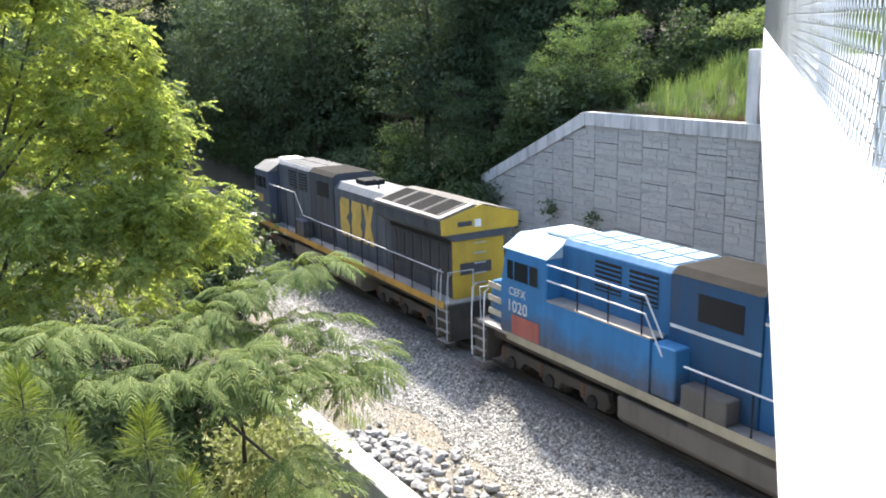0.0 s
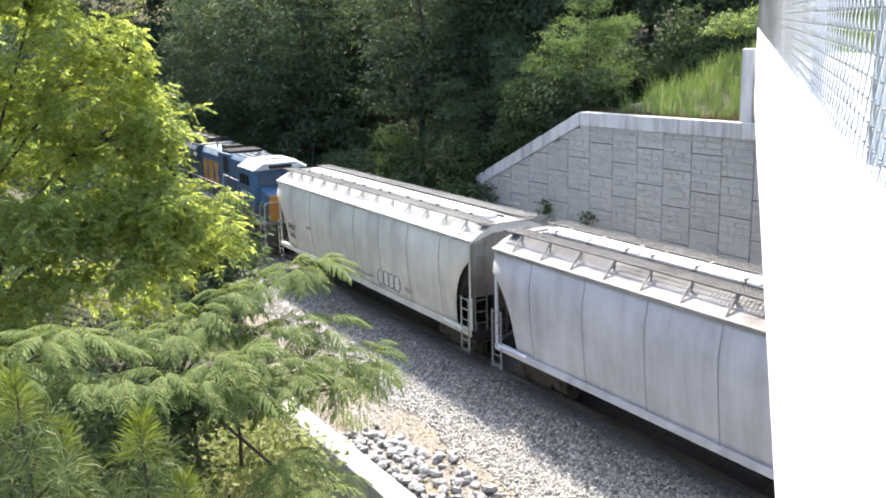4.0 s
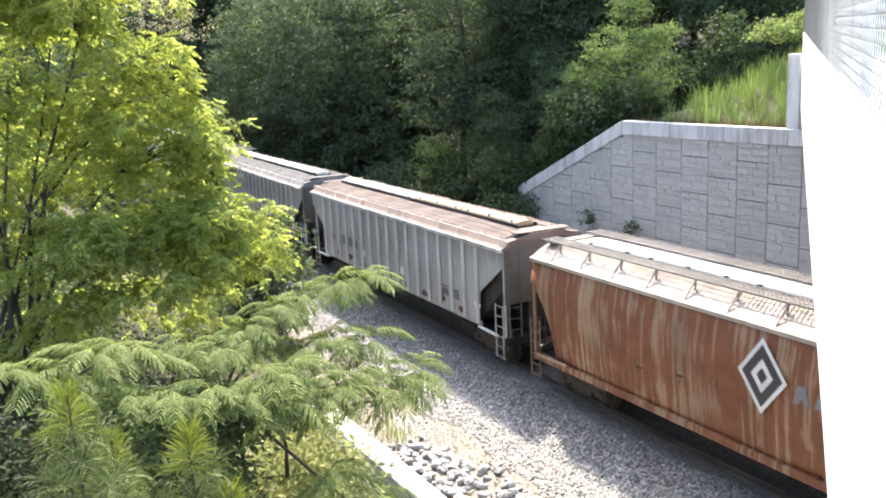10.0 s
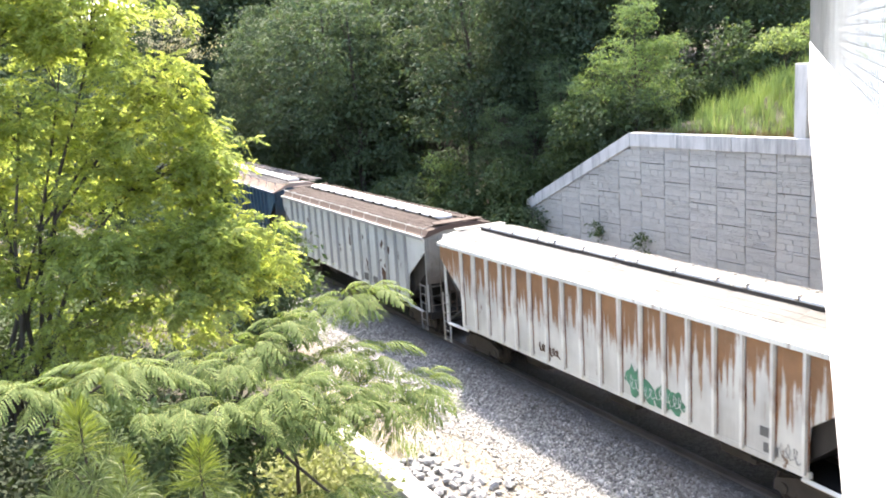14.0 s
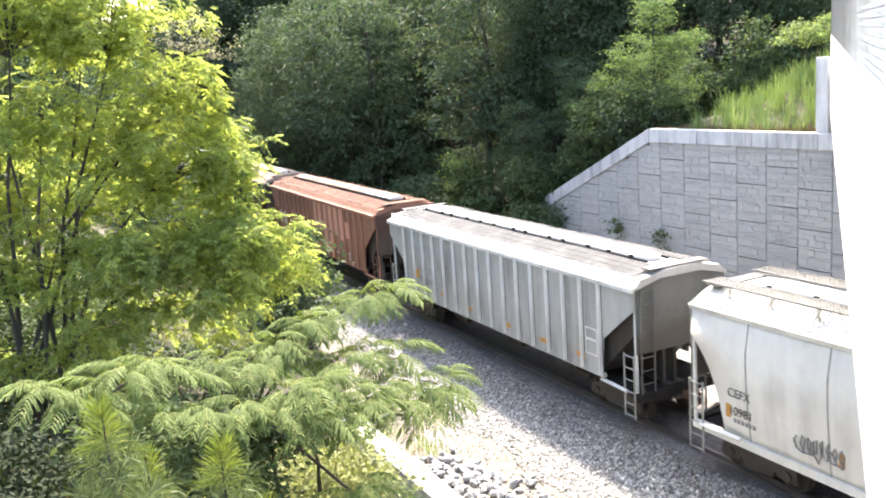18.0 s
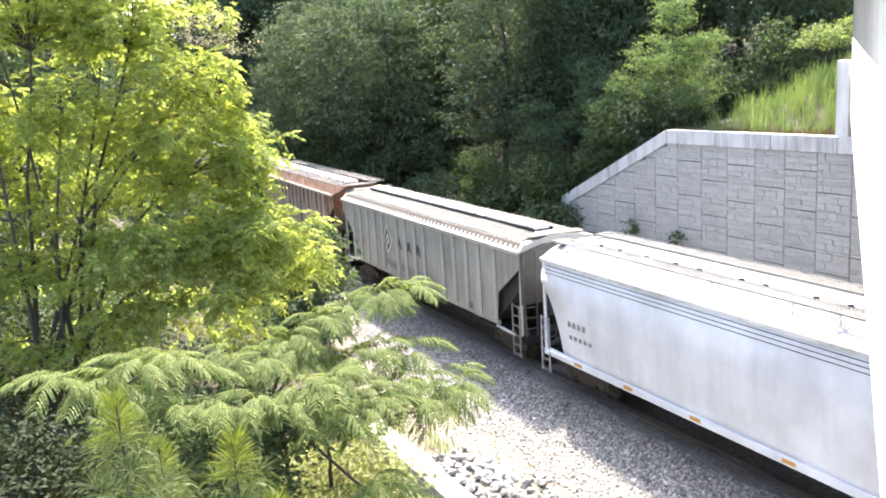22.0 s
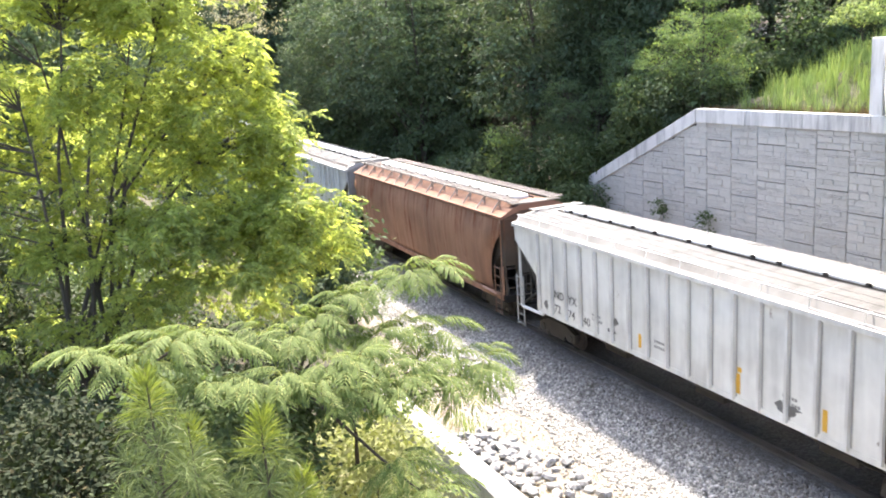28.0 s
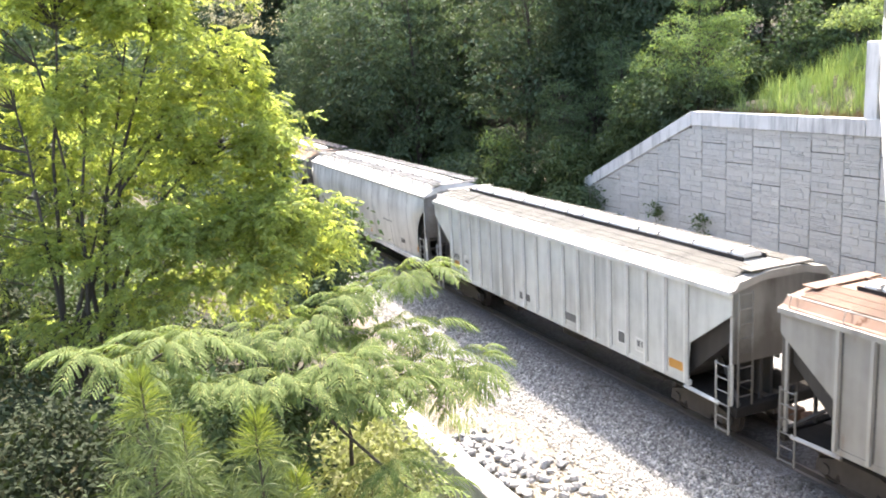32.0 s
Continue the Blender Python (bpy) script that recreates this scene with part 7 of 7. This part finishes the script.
def frond_mesh(seed):
    """A twice-feathered leaf: a drooping stalk with pairs of combs of tiny leaflets."""
    rng = np.random.default_rng(seed)
    v = []
    length = 0.43
    stalk = Shape()
    def curve(s):
        return np.array([0, length * s * (1 - 0.10 * s), 0.10 * s - 0.24 * s * s])
    stalk.tube([tuple(curve(k / 6)) for k in range(7)], 0.003, 4, 0.001)
    pairs, n = 12, 8
    for i in range(pairs):
        s = 0.12 + 0.88 * i / (pairs - 1)
        o = curve(s)
        size = 0.115 * math.sin(0.45 + 2.2 * (i + 0.5) / pairs) + 0.025
        for sign in (-1, 1):
            ang = radians(62 - 26 * s + rng.uniform(-6, 6))
            sag = rng.uniform(0.3, 0.7)
            d = np.array([sign * math.sin(ang), math.cos(ang), -0.2])
            across = np.array([-d[1], d[0], -0.25])
            def rib(q):
                return o + d * size * q - np.array([0, 0, sag * size * q * q])
            for j in range(n):
                q0, q1 = j / n, (j + 1.02) / n
                w = 0.0105 * (1.12 - 0.9 * abs((j + 0.5) / n - 0.4))
                for k in (-1, 1):
                    out = np.array([k * across[0], k * across[1], -0.2]) * w + d * 0.004
                    v.append([rib(q0), rib(q1), rib(q1 - 0.02) + out * rng.uniform(0.8, 1.0), rib(q0 + 0.03) + out])
    me = quads("frond", v, LEAF_FERN)
    bm = bmesh.new()
    bm.from_mesh(me)
    st = stalk.mesh("stalk", LEAF_FERN)
    bm.from_mesh(st)
    bm.to_mesh(me)
    bm.free()
    return me


def make_mimosa():
    t = thing("silk_tree", "low spreading silk tree with feathery light green fronds", "tree")
    rng = random.Random(12)
    kinds = [frond_mesh(i) for i in range(5)]
    root, fork = Vector((-14.9, 6.9, 4.6)), Vector((-14.45, 6.3, 7.45))
    part("trunk", Shape().tube([root, root.lerp(fork, 0.5) + Vector((0.08, 0, 0)), fork], 0.05, 7, 0.035), BARK, t)
    # limbs, each with its sprays from the tip inwards: the upper tier, the left arm, the lower tier, the low twigs
    limbs = [[(-13.16, 6.52, 8.15), (-13.39, 6.52, 8.19), (-13.66, 6.60, 8.10), (-13.92, 6.56, 8.04), (-14.18, 6.51, 7.97)], [(-13.35, 6.05, 7.81), (-13.57, 6.16, 7.85), (-13.82, 6.13, 7.81)], [(-14.66, 6.40, 7.93), (-14.42, 6.33, 7.88), (-14.14, 6.36, 7.86)],
             [(-15.85, 5.96, 8.10), (-15.70, 5.93, 8.04), (-15.52, 6.02, 8.01), (-15.32, 6.12, 8.07), (-15.13, 6.20, 8.05), (-14.93, 6.15, 7.98)], [(-13.15, 5.66, 7.62), (-13.35, 5.77, 7.65), (-13.65, 5.78, 7.66), (-13.93, 5.68, 7.71), (-14.12, 5.77, 7.78), (-14.32, 5.83, 7.78)],
             [(-13.29, 5.57, 7.52), (-13.56, 5.59, 7.55), (-13.90, 5.52, 7.60), (-14.19, 5.52, 7.63)], [(-15.18, 5.82, 7.80), (-14.90, 5.76, 7.78), (-14.65, 5.81, 7.76), (-14.42, 5.61, 7.69)], [(-13.97, 4.92, 7.10), (-14.08, 5.20, 7.20)]]
    for row in limbs:
        tips = [Vector(p) for p in row]
        part("branch", Shape().tube([fork] + [q - Vector((0, 0, 0.12)) for q in reversed(tips)], 0.016, 6, 0.004), BARK, t)
        for i, c in enumerate(tips):
            away = (tips[0] - fork).normalized()
            lead = math.degrees(math.atan2(-away.x, away.y))
            count = rng.randrange(10, 14)
            for k in range(count):
                low = k / count
                yaw = lead + (1 if k % 2 else -1) * (20 + 150 * low) + rng.uniform(-18, 18)
                f = part("frond", kinds[rng.randrange(5)], None, t)
                q = Vector((-math.sin(radians(yaw)), math.cos(radians(yaw)), 0)) * 0.04
                f.matrix_basis = pose(c.x + q.x, c.y + q.y, c.z - 0.12 * low + rng.uniform(-0.03, 0.03), 0, 0, yaw) @ pose(0, 0, 0, 13 - 16 * low + rng.uniform(-9, 9), rng.uniform(-18, 18), 0) @ Matrix.Scale(rng.uniform(0.5, 0.86), 4)


def needle_mesh(seed, length, count, lean0, lean1, long, droop, material):
    """Needles along an upright shoot: leaning by lean0 degrees at its foot and lean1 at its tip."""
    rng = np.random.default_rng(seed)
    s = rng.uniform(0.0, 1.0, count)
    phi = rng.uniform(0, 6.283, count)
    lean = np.radians((lean0 + (lean1 - lean0) * s) * rng.uniform(0.7, 1.15, count))
    p = np.stack([np.zeros(count), np.zeros(count), s * length], 1)
    way = np.stack([np.sin(lean) * np.cos(phi), np.sin(lean) * np.sin(phi), np.cos(lean)], 1)
    up = unit(np.cross(way, rng.normal(size=(count, 3))))
    L = long * rng.uniform(0.7, 1.1, count) * (1 - 0.3 * s)
    side = np.cross(way, up) * 0.0026
    mid = p + way * L[:, None] * 0.55
    tip = p + way * L[:, None] - np.array([0, 0, 1.0]) * (droop * L * np.sin(lean))[:, None]
    return quads("needles", np.stack([p - side, mid - side, tip, mid + side], 1), material)


def make_pines():
    leader = [needle_mesh(i, 0.19, 300, 88, 22, 0.2, 0.15, YOUNG_NEEDLES) for i in range(2)]
    kinds = [needle_mesh(4 + i, 0.12, 100, 115, 40, 0.25, 0.3, NEEDLES) for i in range(3)]
    rng = random.Random(9)
    for x, y, z, n in ((-15.66, 4.36, 8.40, 11), (-15.16, 4.20, 8.14, 9), (-15.43, 4.90, 7.90, 4), (-14.97, 4.22, 7.75, 4)):
        t = thing("pine_sapling", "pine sapling with tufts of long light green needles", "pine sapling", "pine saplings")
        part("stem", Shape().tube([(x, y, z - 2.2), (x + 0.02, y, z - 0.9), (x, y, z)], 0.014, 6, 0.005), BARK, t)
        tuft = part("needle_tuft", leader[n % 2], None, t)
        tuft.matrix_basis = pose(x, y, z - 0.24, rng.uniform(-5, 5), rng.uniform(-5, 5), 0)
        for i in range(n):
            a, h = i * 2.4 + rng.uniform(-0.3, 0.3), z - 0.34 - 0.05 * i
            d = 0.05 + 0.013 * i
            q = (x + d * math.cos(a), y + d * math.sin(a), h + 0.03)
            part("side_shoot", Shape().tube([(x, y, h - 0.06), q], 0.007, 5, 0.004), BARK, t)
            tuft = part("needle_tuft", kinds[i % 3], None, t)
            tuft.matrix_basis = pose(*q, 0, rng.uniform(20, 50), math.degrees(a)) @ Matrix.Scale(rng.uniform(0.85, 1.1), 4)


def grass(name, label, spots, height0, height1, material, seed, width=0.012, bend=0.35):
    """Blades of grass at the given spots (x, y)."""
    rng = np.random.default_rng(seed)
    spots = np.asarray(spots)
    n = len(spots)
    z = np.array([height(float(a), float(b)) for a, b in spots])
    p = np.column_stack([spots, z - 0.03])
    h = rng.uniform(height0, height1, n)[:, None]
    a = rng.uniform(0, 6.283, n)
    lean = np.stack([np.cos(a), np.sin(a), np.zeros(n)], 1) * rng.uniform(0.05, bend, (n, 1)) * h
    side = np.stack([-np.sin(a), np.cos(a), np.zeros(n)], 1) * width
    up = np.array([0, 0, 1.0]) * h
    mid = p + lean * 0.3 + up * 0.6
    tip = p + lean + up * 0.97
    me = quads(name, np.stack([p - side, mid - side * 0.7, tip, mid + side * 0.7], 1), material)
    tagged(new(name, me), label, "grass", kind="stuff")


def make_grasses():
    rng = np.random.default_rng(21)
    for tall, n in ((0.75, 620), (1.15, 420), (1.6, 170)):
        g = rng.uniform((11.6, 19.5), (20, 30.0), (n, 2))
        g = g[g[:, 1] + 0.1 * (g[:, 0] - 11.5) < 29.9]
        k = len(g)
        g = np.repeat(g, 13, axis=0) + rng.normal(size=(13 * k, 2)) * 0.09
        grass("tall_grass", "tall sunlit green grass above the retaining wall", g[g[:, 0] > 11.45], 0.4 * tall, tall, BLADES, n, 0.015, 0.5)
    g = rng.uniform((11.42, 20), (12.1, 34), (5200, 2))
    grass("dry_grass", "dead brown grass along the coping", g, 0.12, 0.4, DEAD, 2, 0.012, 0.9)
    c = rng.uniform((-7.6, 12.5), (-3.9, 27), (150, 2))
    g = np.repeat(c, 60, axis=0) + rng.normal(size=(9000, 2)) * np.array([0.30, 0.22])
    grass("straw_tufts", "straw-coloured tufts of dry grass on gravel", g, 0.03, 0.13, STRAW, 3, 0.008, 0.9)
    c = rng.uniform((-8.8, 21.0), (-6.0, 31), (30, 2))
    g = np.repeat(c, 60, axis=0) + rng.normal(size=(30 * 60, 2)) * 0.16
    grass("weeds", "green weeds at the edge of the gravel", g, 0.2, 0.75, BLADES, 4, 0.014, 0.5)
    g = rng.uniform((-15.2, 4), (-11.3, 15), (30000, 2))
    grass("bank_grass", "rank sunlit pale green grass on the bank", g, 0.3, 0.95, WEEDS, 5, 0.009, 0.8)


def make_forest():
    rng = random.Random(77)
    kinds = []
    for i in range(4):
        r = (2.8, 3.3, 2.5, 3.0)[i]
        t = tree("forest_tree", "tall dark green broad-leaved tree of the wood", (0, 0, -0.6), (0.3, 0.2, 11.5),
                 [((0, 0, 9.5), (r, r, 3.6), 5), ((r * 0.5, 0.3, 6.4), (r * 0.8, r * 0.8, 2.2), 3), ((-r * 0.5, -0.4, 5.2), (r * 0.75, r * 0.75, 2.0), 3), ((0, 0.4, 2.6), (r * 0.7, r * 0.7, 1.5), 1.6)],
                 15000, 0.25, (LEAF_DARK, LEAF_DEEP)[i % 2], 50 + i, 0.2, 0.85, 20, per=46, flat=0.4)
        tagged(t, group="trees of the wood")
        kinds.append(t)
    places = []

    def clear(x, y, gap):
        return all((x - a) ** 2 + (y - b) ** 2 > gap * gap for a, b in places)

    tries = 0
    while len(places) < 84 and tries < 6000:
        tries += 1
        y = rng.uniform(30, 125)
        x = line_x(y) + rng.uniform(9.5, 34)
        if (y < 44 and x < WALL_X + 6) or (y < 36 and x < 22) or not clear(x, y, 3.1):
            continue
        places.append((x, y))
    for x, y in ((-9.5, 52), (-7.5, 62), (-11, 66), (-6.5, 75), (-8, 88), (-5.5, 100), (-11, 98), (-14, 58), (-16, 76), (-13, 110), (-4, 118), (3, 128), (8, 134), (-2, 136), (-10, 128), (-18, 92), (-14.5, 44), (-19, 50), (-22, 62), (-19, 36), (-23, 28), (-21, 40), (10, 142), (11.5, 101), (11, 111), (14, 117), (9, 124), (16, 106), (2, 146), (-6, 146), (-12, 142), (16, 146), (-18.5, 26), (-22, 21), (-17.5, 33), (-20, 30), (17, 48.5), (19.5, 52), (22.5, 56), (15.8, 46)):
        places.append((x, y))
    for y in range(56, 118, 6):
        places.append((line_x(y) + 7.6 + 0.8 * math.sin(y), y))
    for i, (x, y) in enumerate(places):
        k = kinds[i % 4]
        m = pose(x, y, height(x, y), 0, 0, rng.uniform(0, 360))
        t = copy_thing(k, m) if i >= 4 else k
        t.matrix_basis = m
        s = rng.uniform(0.85, 1.25) * (1.7 if y > 100 else 1)
        t.scale = (s, s, s * rng.uniform(0.9, 1.15))
    shrubs = []
    for i in range(3):
        t = tree("shrub", "dense shrub at the edge of the wood", (0, 0, -0.4), (0, 0.1, 1.9), [((0, 0, 1.2), (1.3, 1.3, 1.1), 3), ((0.5, 0.2, 2.0), (0.8, 0.8, 0.8), 1)], 2300, 0.17, (LEAF_BUSH, LEAF_DARK, LEAF_BUSH)[i], 80 + i, 0.04, 0.4, 8, "shrub")
        tagged(t, group="shrubs at the edge of the wood")
        shrubs.append(t)
    spots = []
    for i in range(95):
        y = rng.uniform(39, 88)
        spots.append((line_x(y) + rng.uniform(5.8, 10.5) + (2.0 if y < 44 else 0), y))
    for i in range(34):
        y = rng.uniform(32.5, 40)
        spots.append((WALL_X + rng.uniform(1.2, 8.5), y))
    for i in range(26):
        y = rng.uniform(28, 75)
        spots.append((line_x(y) - rng.uniform(5.8, 9), y))
    spots += [(-14.2, 24), (-15.4, 28), (-12.8, 26.5), (-16.4, 22), (-18, 20), (-17.6, 17.5), (-14.8, 21.5), (-19.5, 16)]
    for i, (x, y) in enumerate(spots):
        k = shrubs[i % 3]
        m = pose(x, y, height(x, y), 0, 0, rng.uniform(0, 360))
        t = copy_thing(k, m) if i >= 3 else k
        t.matrix_basis = m
        s = rng.uniform(0.7, 1.5)
        t.scale = (s, s, s * rng.uniform(0.8, 1.3))


def make_bank_trees():
    z = height(13.2, 33.5)
    tree("young_tree", "young tree with layered light green leaves above the wall", (13.2, 33.6, z - 0.3), (13.2, 33.4, 12.4),
         [((13.2, 33.3, 12.1), (0.8, 0.8, 1.0), 4), ((13.2, 31.2, 10.7), (0.8, 1.1, 0.4), 2), ((13.2, 34.9, 10.4), (1.2, 1.3, 0.9), 4), ((13.2, 32.3, 10.2), (1.2, 1.2, 0.8), 4), ((13.2, 36.5, 9.0), (1.4, 1.5, 0.9), 4), ((13.2, 33.9, 8.6), (1.4, 1.6, 0.9), 4), ((13.2, 38.3, 7.5), (1.3, 1.4, 0.8), 3), ((13.2, 31.9, 8.4), (1.2, 1.1, 0.7), 3)],
         16000, 0.12, LEAF_LIGHT, 61, 0.07, 0.42, 6, flat=0.38)
    for x, y, top, r in ((14.6, 41.5, 10.2, 1.7), (12.4, 44.5, 8.0, 1.5), (16.5, 45.5, 12.0, 2.0)):
        z = height(x, y)
        tree("young_tree", "young broad-leaved tree at the edge of the wood", (x, y, z - 0.3), (x, y, top), [((x, y, top - 0.6), (r * 0.7, r * 0.7, 0.9), 2), ((x, y - 0.7, top - 2.0), (r, r, 0.9), 4), ((x - 0.4, y + 0.5, top - 3.3), (r * 1.1, r * 1.1, 0.9), 4)], 8500, 0.13, LEAF_MID, int(y), 0.08, 0.42, 8, flat=0.4)
    z = height(9.6, 47.5)
    tree("shrub", "light green shrub catching the sun at the edge of the wood", (9.6, 47.5, z - 0.3), (9.6, 47.3, 4.9), [((9.4, 47.2, 4.9), (1.0, 0.9, 0.8), 2), ((10.6, 47.4, 4.3), (1.2, 0.9, 0.9), 2), ((9.8, 47.0, 3.4), (1.4, 0.9, 0.9), 2)], 1900, 0.17, LEAF_LIGHT, 67, 0.05, 0.4, 6, "shrub")
    # sparse pale leaves paint the bright speckles high in the wood
    z = height(-5.0, 74.0)
    tree("forest_tree", "tall tree whose pale leaf colour stands in for glints", (-5.0, 74.0, z - 0.3), (-0.6, 72.5, 14.5), [((-0.3, 72.0, 14.6), (2.6, 1.5, 1.6), 3), ((1.8, 71.5, 13.4), (1.6, 1.2, 1.2), 1)], 1500, 0.2, LEAF_GLINT, 66, 0.16, 0.5, 5, per=12)
    z = height(16.2, 27.2)
    tree("young_tree", "young tree with bright feathery leaves beside the bridge", (16.4, 27.3, z - 0.3), (16.2, 27.1, 10.8), [((16.1, 27.1, 10.5), (1.2, 1.0, 0.45), 2), ((17.2, 26.4, 11.0), (1.0, 1.0, 0.5), 1)], 2600, 0.15, LEAF_PALE, 62, 0.05, 0.3, 4)
    for i, (y, z, r) in enumerate(((33.67, 2.2, 0.28), (30.3, 1.95, 0.5), (36.8, 1.2, 0.5), (38.5, 1.6, 0.6))):
        tree("wall_plant", "small plant growing against the wall", (WALL_X - 0.15, y, -0.8), (WALL_X - 0.3, y, z), [((WALL_X - 0.35, y, z - 0.1), (0.25, r, 0.5), 1)], 300, 0.13, LEAF_BUSH, 90 + i, 0.02, 0.2, 3, "plant", 20)


def make_stones():
    """Loose crushed stone that lies on the ballast."""
    rng = np.random.default_rng(55)
    n = 54000
    y = 11.5 + 34 * rng.uniform(0, 1, n) ** 1.5
    side = -1.35 - np.where(rng.uniform(size=n) < 0.9, 3.1, 4.6) * rng.uniform(0, 1, n) + 0.25 * np.sin(y * 1.3) * np.sin(y * 0.37)
    x = np.array([line_x(float(b)) for b in y]) + side
    z = np.array([height(float(a), float(b)) for a, b in zip(x, y)])
    size = rng.uniform(0.022, 0.052, n) * np.where(rng.uniform(size=n) < 0.06, 1.7, 1.0)
    base = np.array([(1, 0, 0), (0, 1, 0), (-1, 0, 0), (0, -1, 0), (0, 0, 0.75), (0, 0, -0.75)])
    v = base[None] * rng.uniform(0.6, 1.3, (n, 6, 1)) * size[:, None, None]
    a = rng.uniform(0, 6.283, n)
    c, s = np.cos(a)[:, None], np.sin(a)[:, None]
    tip = rng.normal(size=(n, 1)) * 0.35
    v = np.stack([v[..., 0] * c - v[..., 1] * s, v[..., 0] * s + v[..., 1] * c, v[..., 2] + tip * v[..., 0]], -1)
    v += np.stack([x, y, z + size * 0.3], 1)[:, None, :]
    f = np.array([(0, 1, 4), (1, 2, 4), (2, 3, 4), (3, 0, 4), (1, 0, 5), (2, 1, 5), (3, 2, 5), (0, 3, 5)])
    idx = (f[None] + 6 * np.arange(n)[:, None, None]).reshape(-1).astype(np.int32)
    me = bpy.data.meshes.new("loose_ballast")
    me.vertices.add(6 * n)
    me.vertices.foreach_set("co", v.ravel())
    me.loops.add(24 * n)
    me.loops.foreach_set("vertex_index", idx)
    me.polygons.add(8 * n)
    me.polygons.foreach_set("loop_start", np.arange(0, 24 * n, 3, dtype=np.int32))
    me.update(calc_edges=True)
    m = Nodes("crushed_stone", 0.9)
    island = m.t.nodes.new("ShaderNodeNewGeometry").outputs["Random Per Island"]
    tone = m.ramp(island, (0.0, (0.13, 0.125, 0.12)), (0.5, (0.34, 0.33, 0.31)), (0.85, (0.51, 0.495, 0.465)), (1.0, (0.69, 0.67, 0.63)))
    me.materials.append(m.done(m.mix(m.ramp(m.math("MULTIPLY", m.lateral(), 0.1), (0.16, 0.62), (0.27, 0.0)), tone, (0.105, 0.085, 0.07))))
    tagged(new("loose_ballast", me), "loose grey crushed stone beside the track", "gravel", kind="stuff")


def rock_mesh(seed):
    bm = bmesh.new()
    bmesh.ops.create_icosphere(bm, subdivisions=1, radius=0.5)
    rng = random.Random(seed)
    for v in bm.verts:
        v.co *= rng.uniform(0.72, 1.12)
        v.co.z *= 0.62
    me = bpy.data.meshes.new("stone")
    bm.to_mesh(me)
    bm.free()
    me.materials.append(ROCK)
    return me


def make_riprap():
    t = thing("riprap", "heap of grey broken stones at the foot of the wall", "stones")
    kinds = [rock_mesh(i) for i in range(7)]
    rng = random.Random(31)
    for i in range(299):
        y = 21.0 - 8.0 * rng.random() ** 1.25
        x = rng.uniform(-7.2, -4.75 - 0.75 * smooth(18.0, 21.0, y) + rng.uniform(-0.3, 0.15))
        s = rng.uniform(0.22, 0.42)
        ob = part("stone", kinds[i % 7], None, t)
        ob.matrix_basis = pose(x, y, height(x, y) + 0.10 * s + rng.uniform(0, 0.08), rng.uniform(-25, 25), rng.uniform(-25, 25), rng.uniform(0, 360)) @ Matrix.Diagonal((s, s * rng.uniform(0.6, 1.1), s, 1))


make_near_trees()
make_mimosa()
make_pines()
make_grasses()
make_forest()
make_bank_trees()
make_riprap()
make_stones()


def motions():
    for ob, u in MOVES:
        rows = []
        for t in range(0, 33, 2):
            x, y, z, h = on_track(u + run(t))
            rows.append((t, pose(x, y, z, 0, 0, h)))
        walk(ob, rows)


motions()
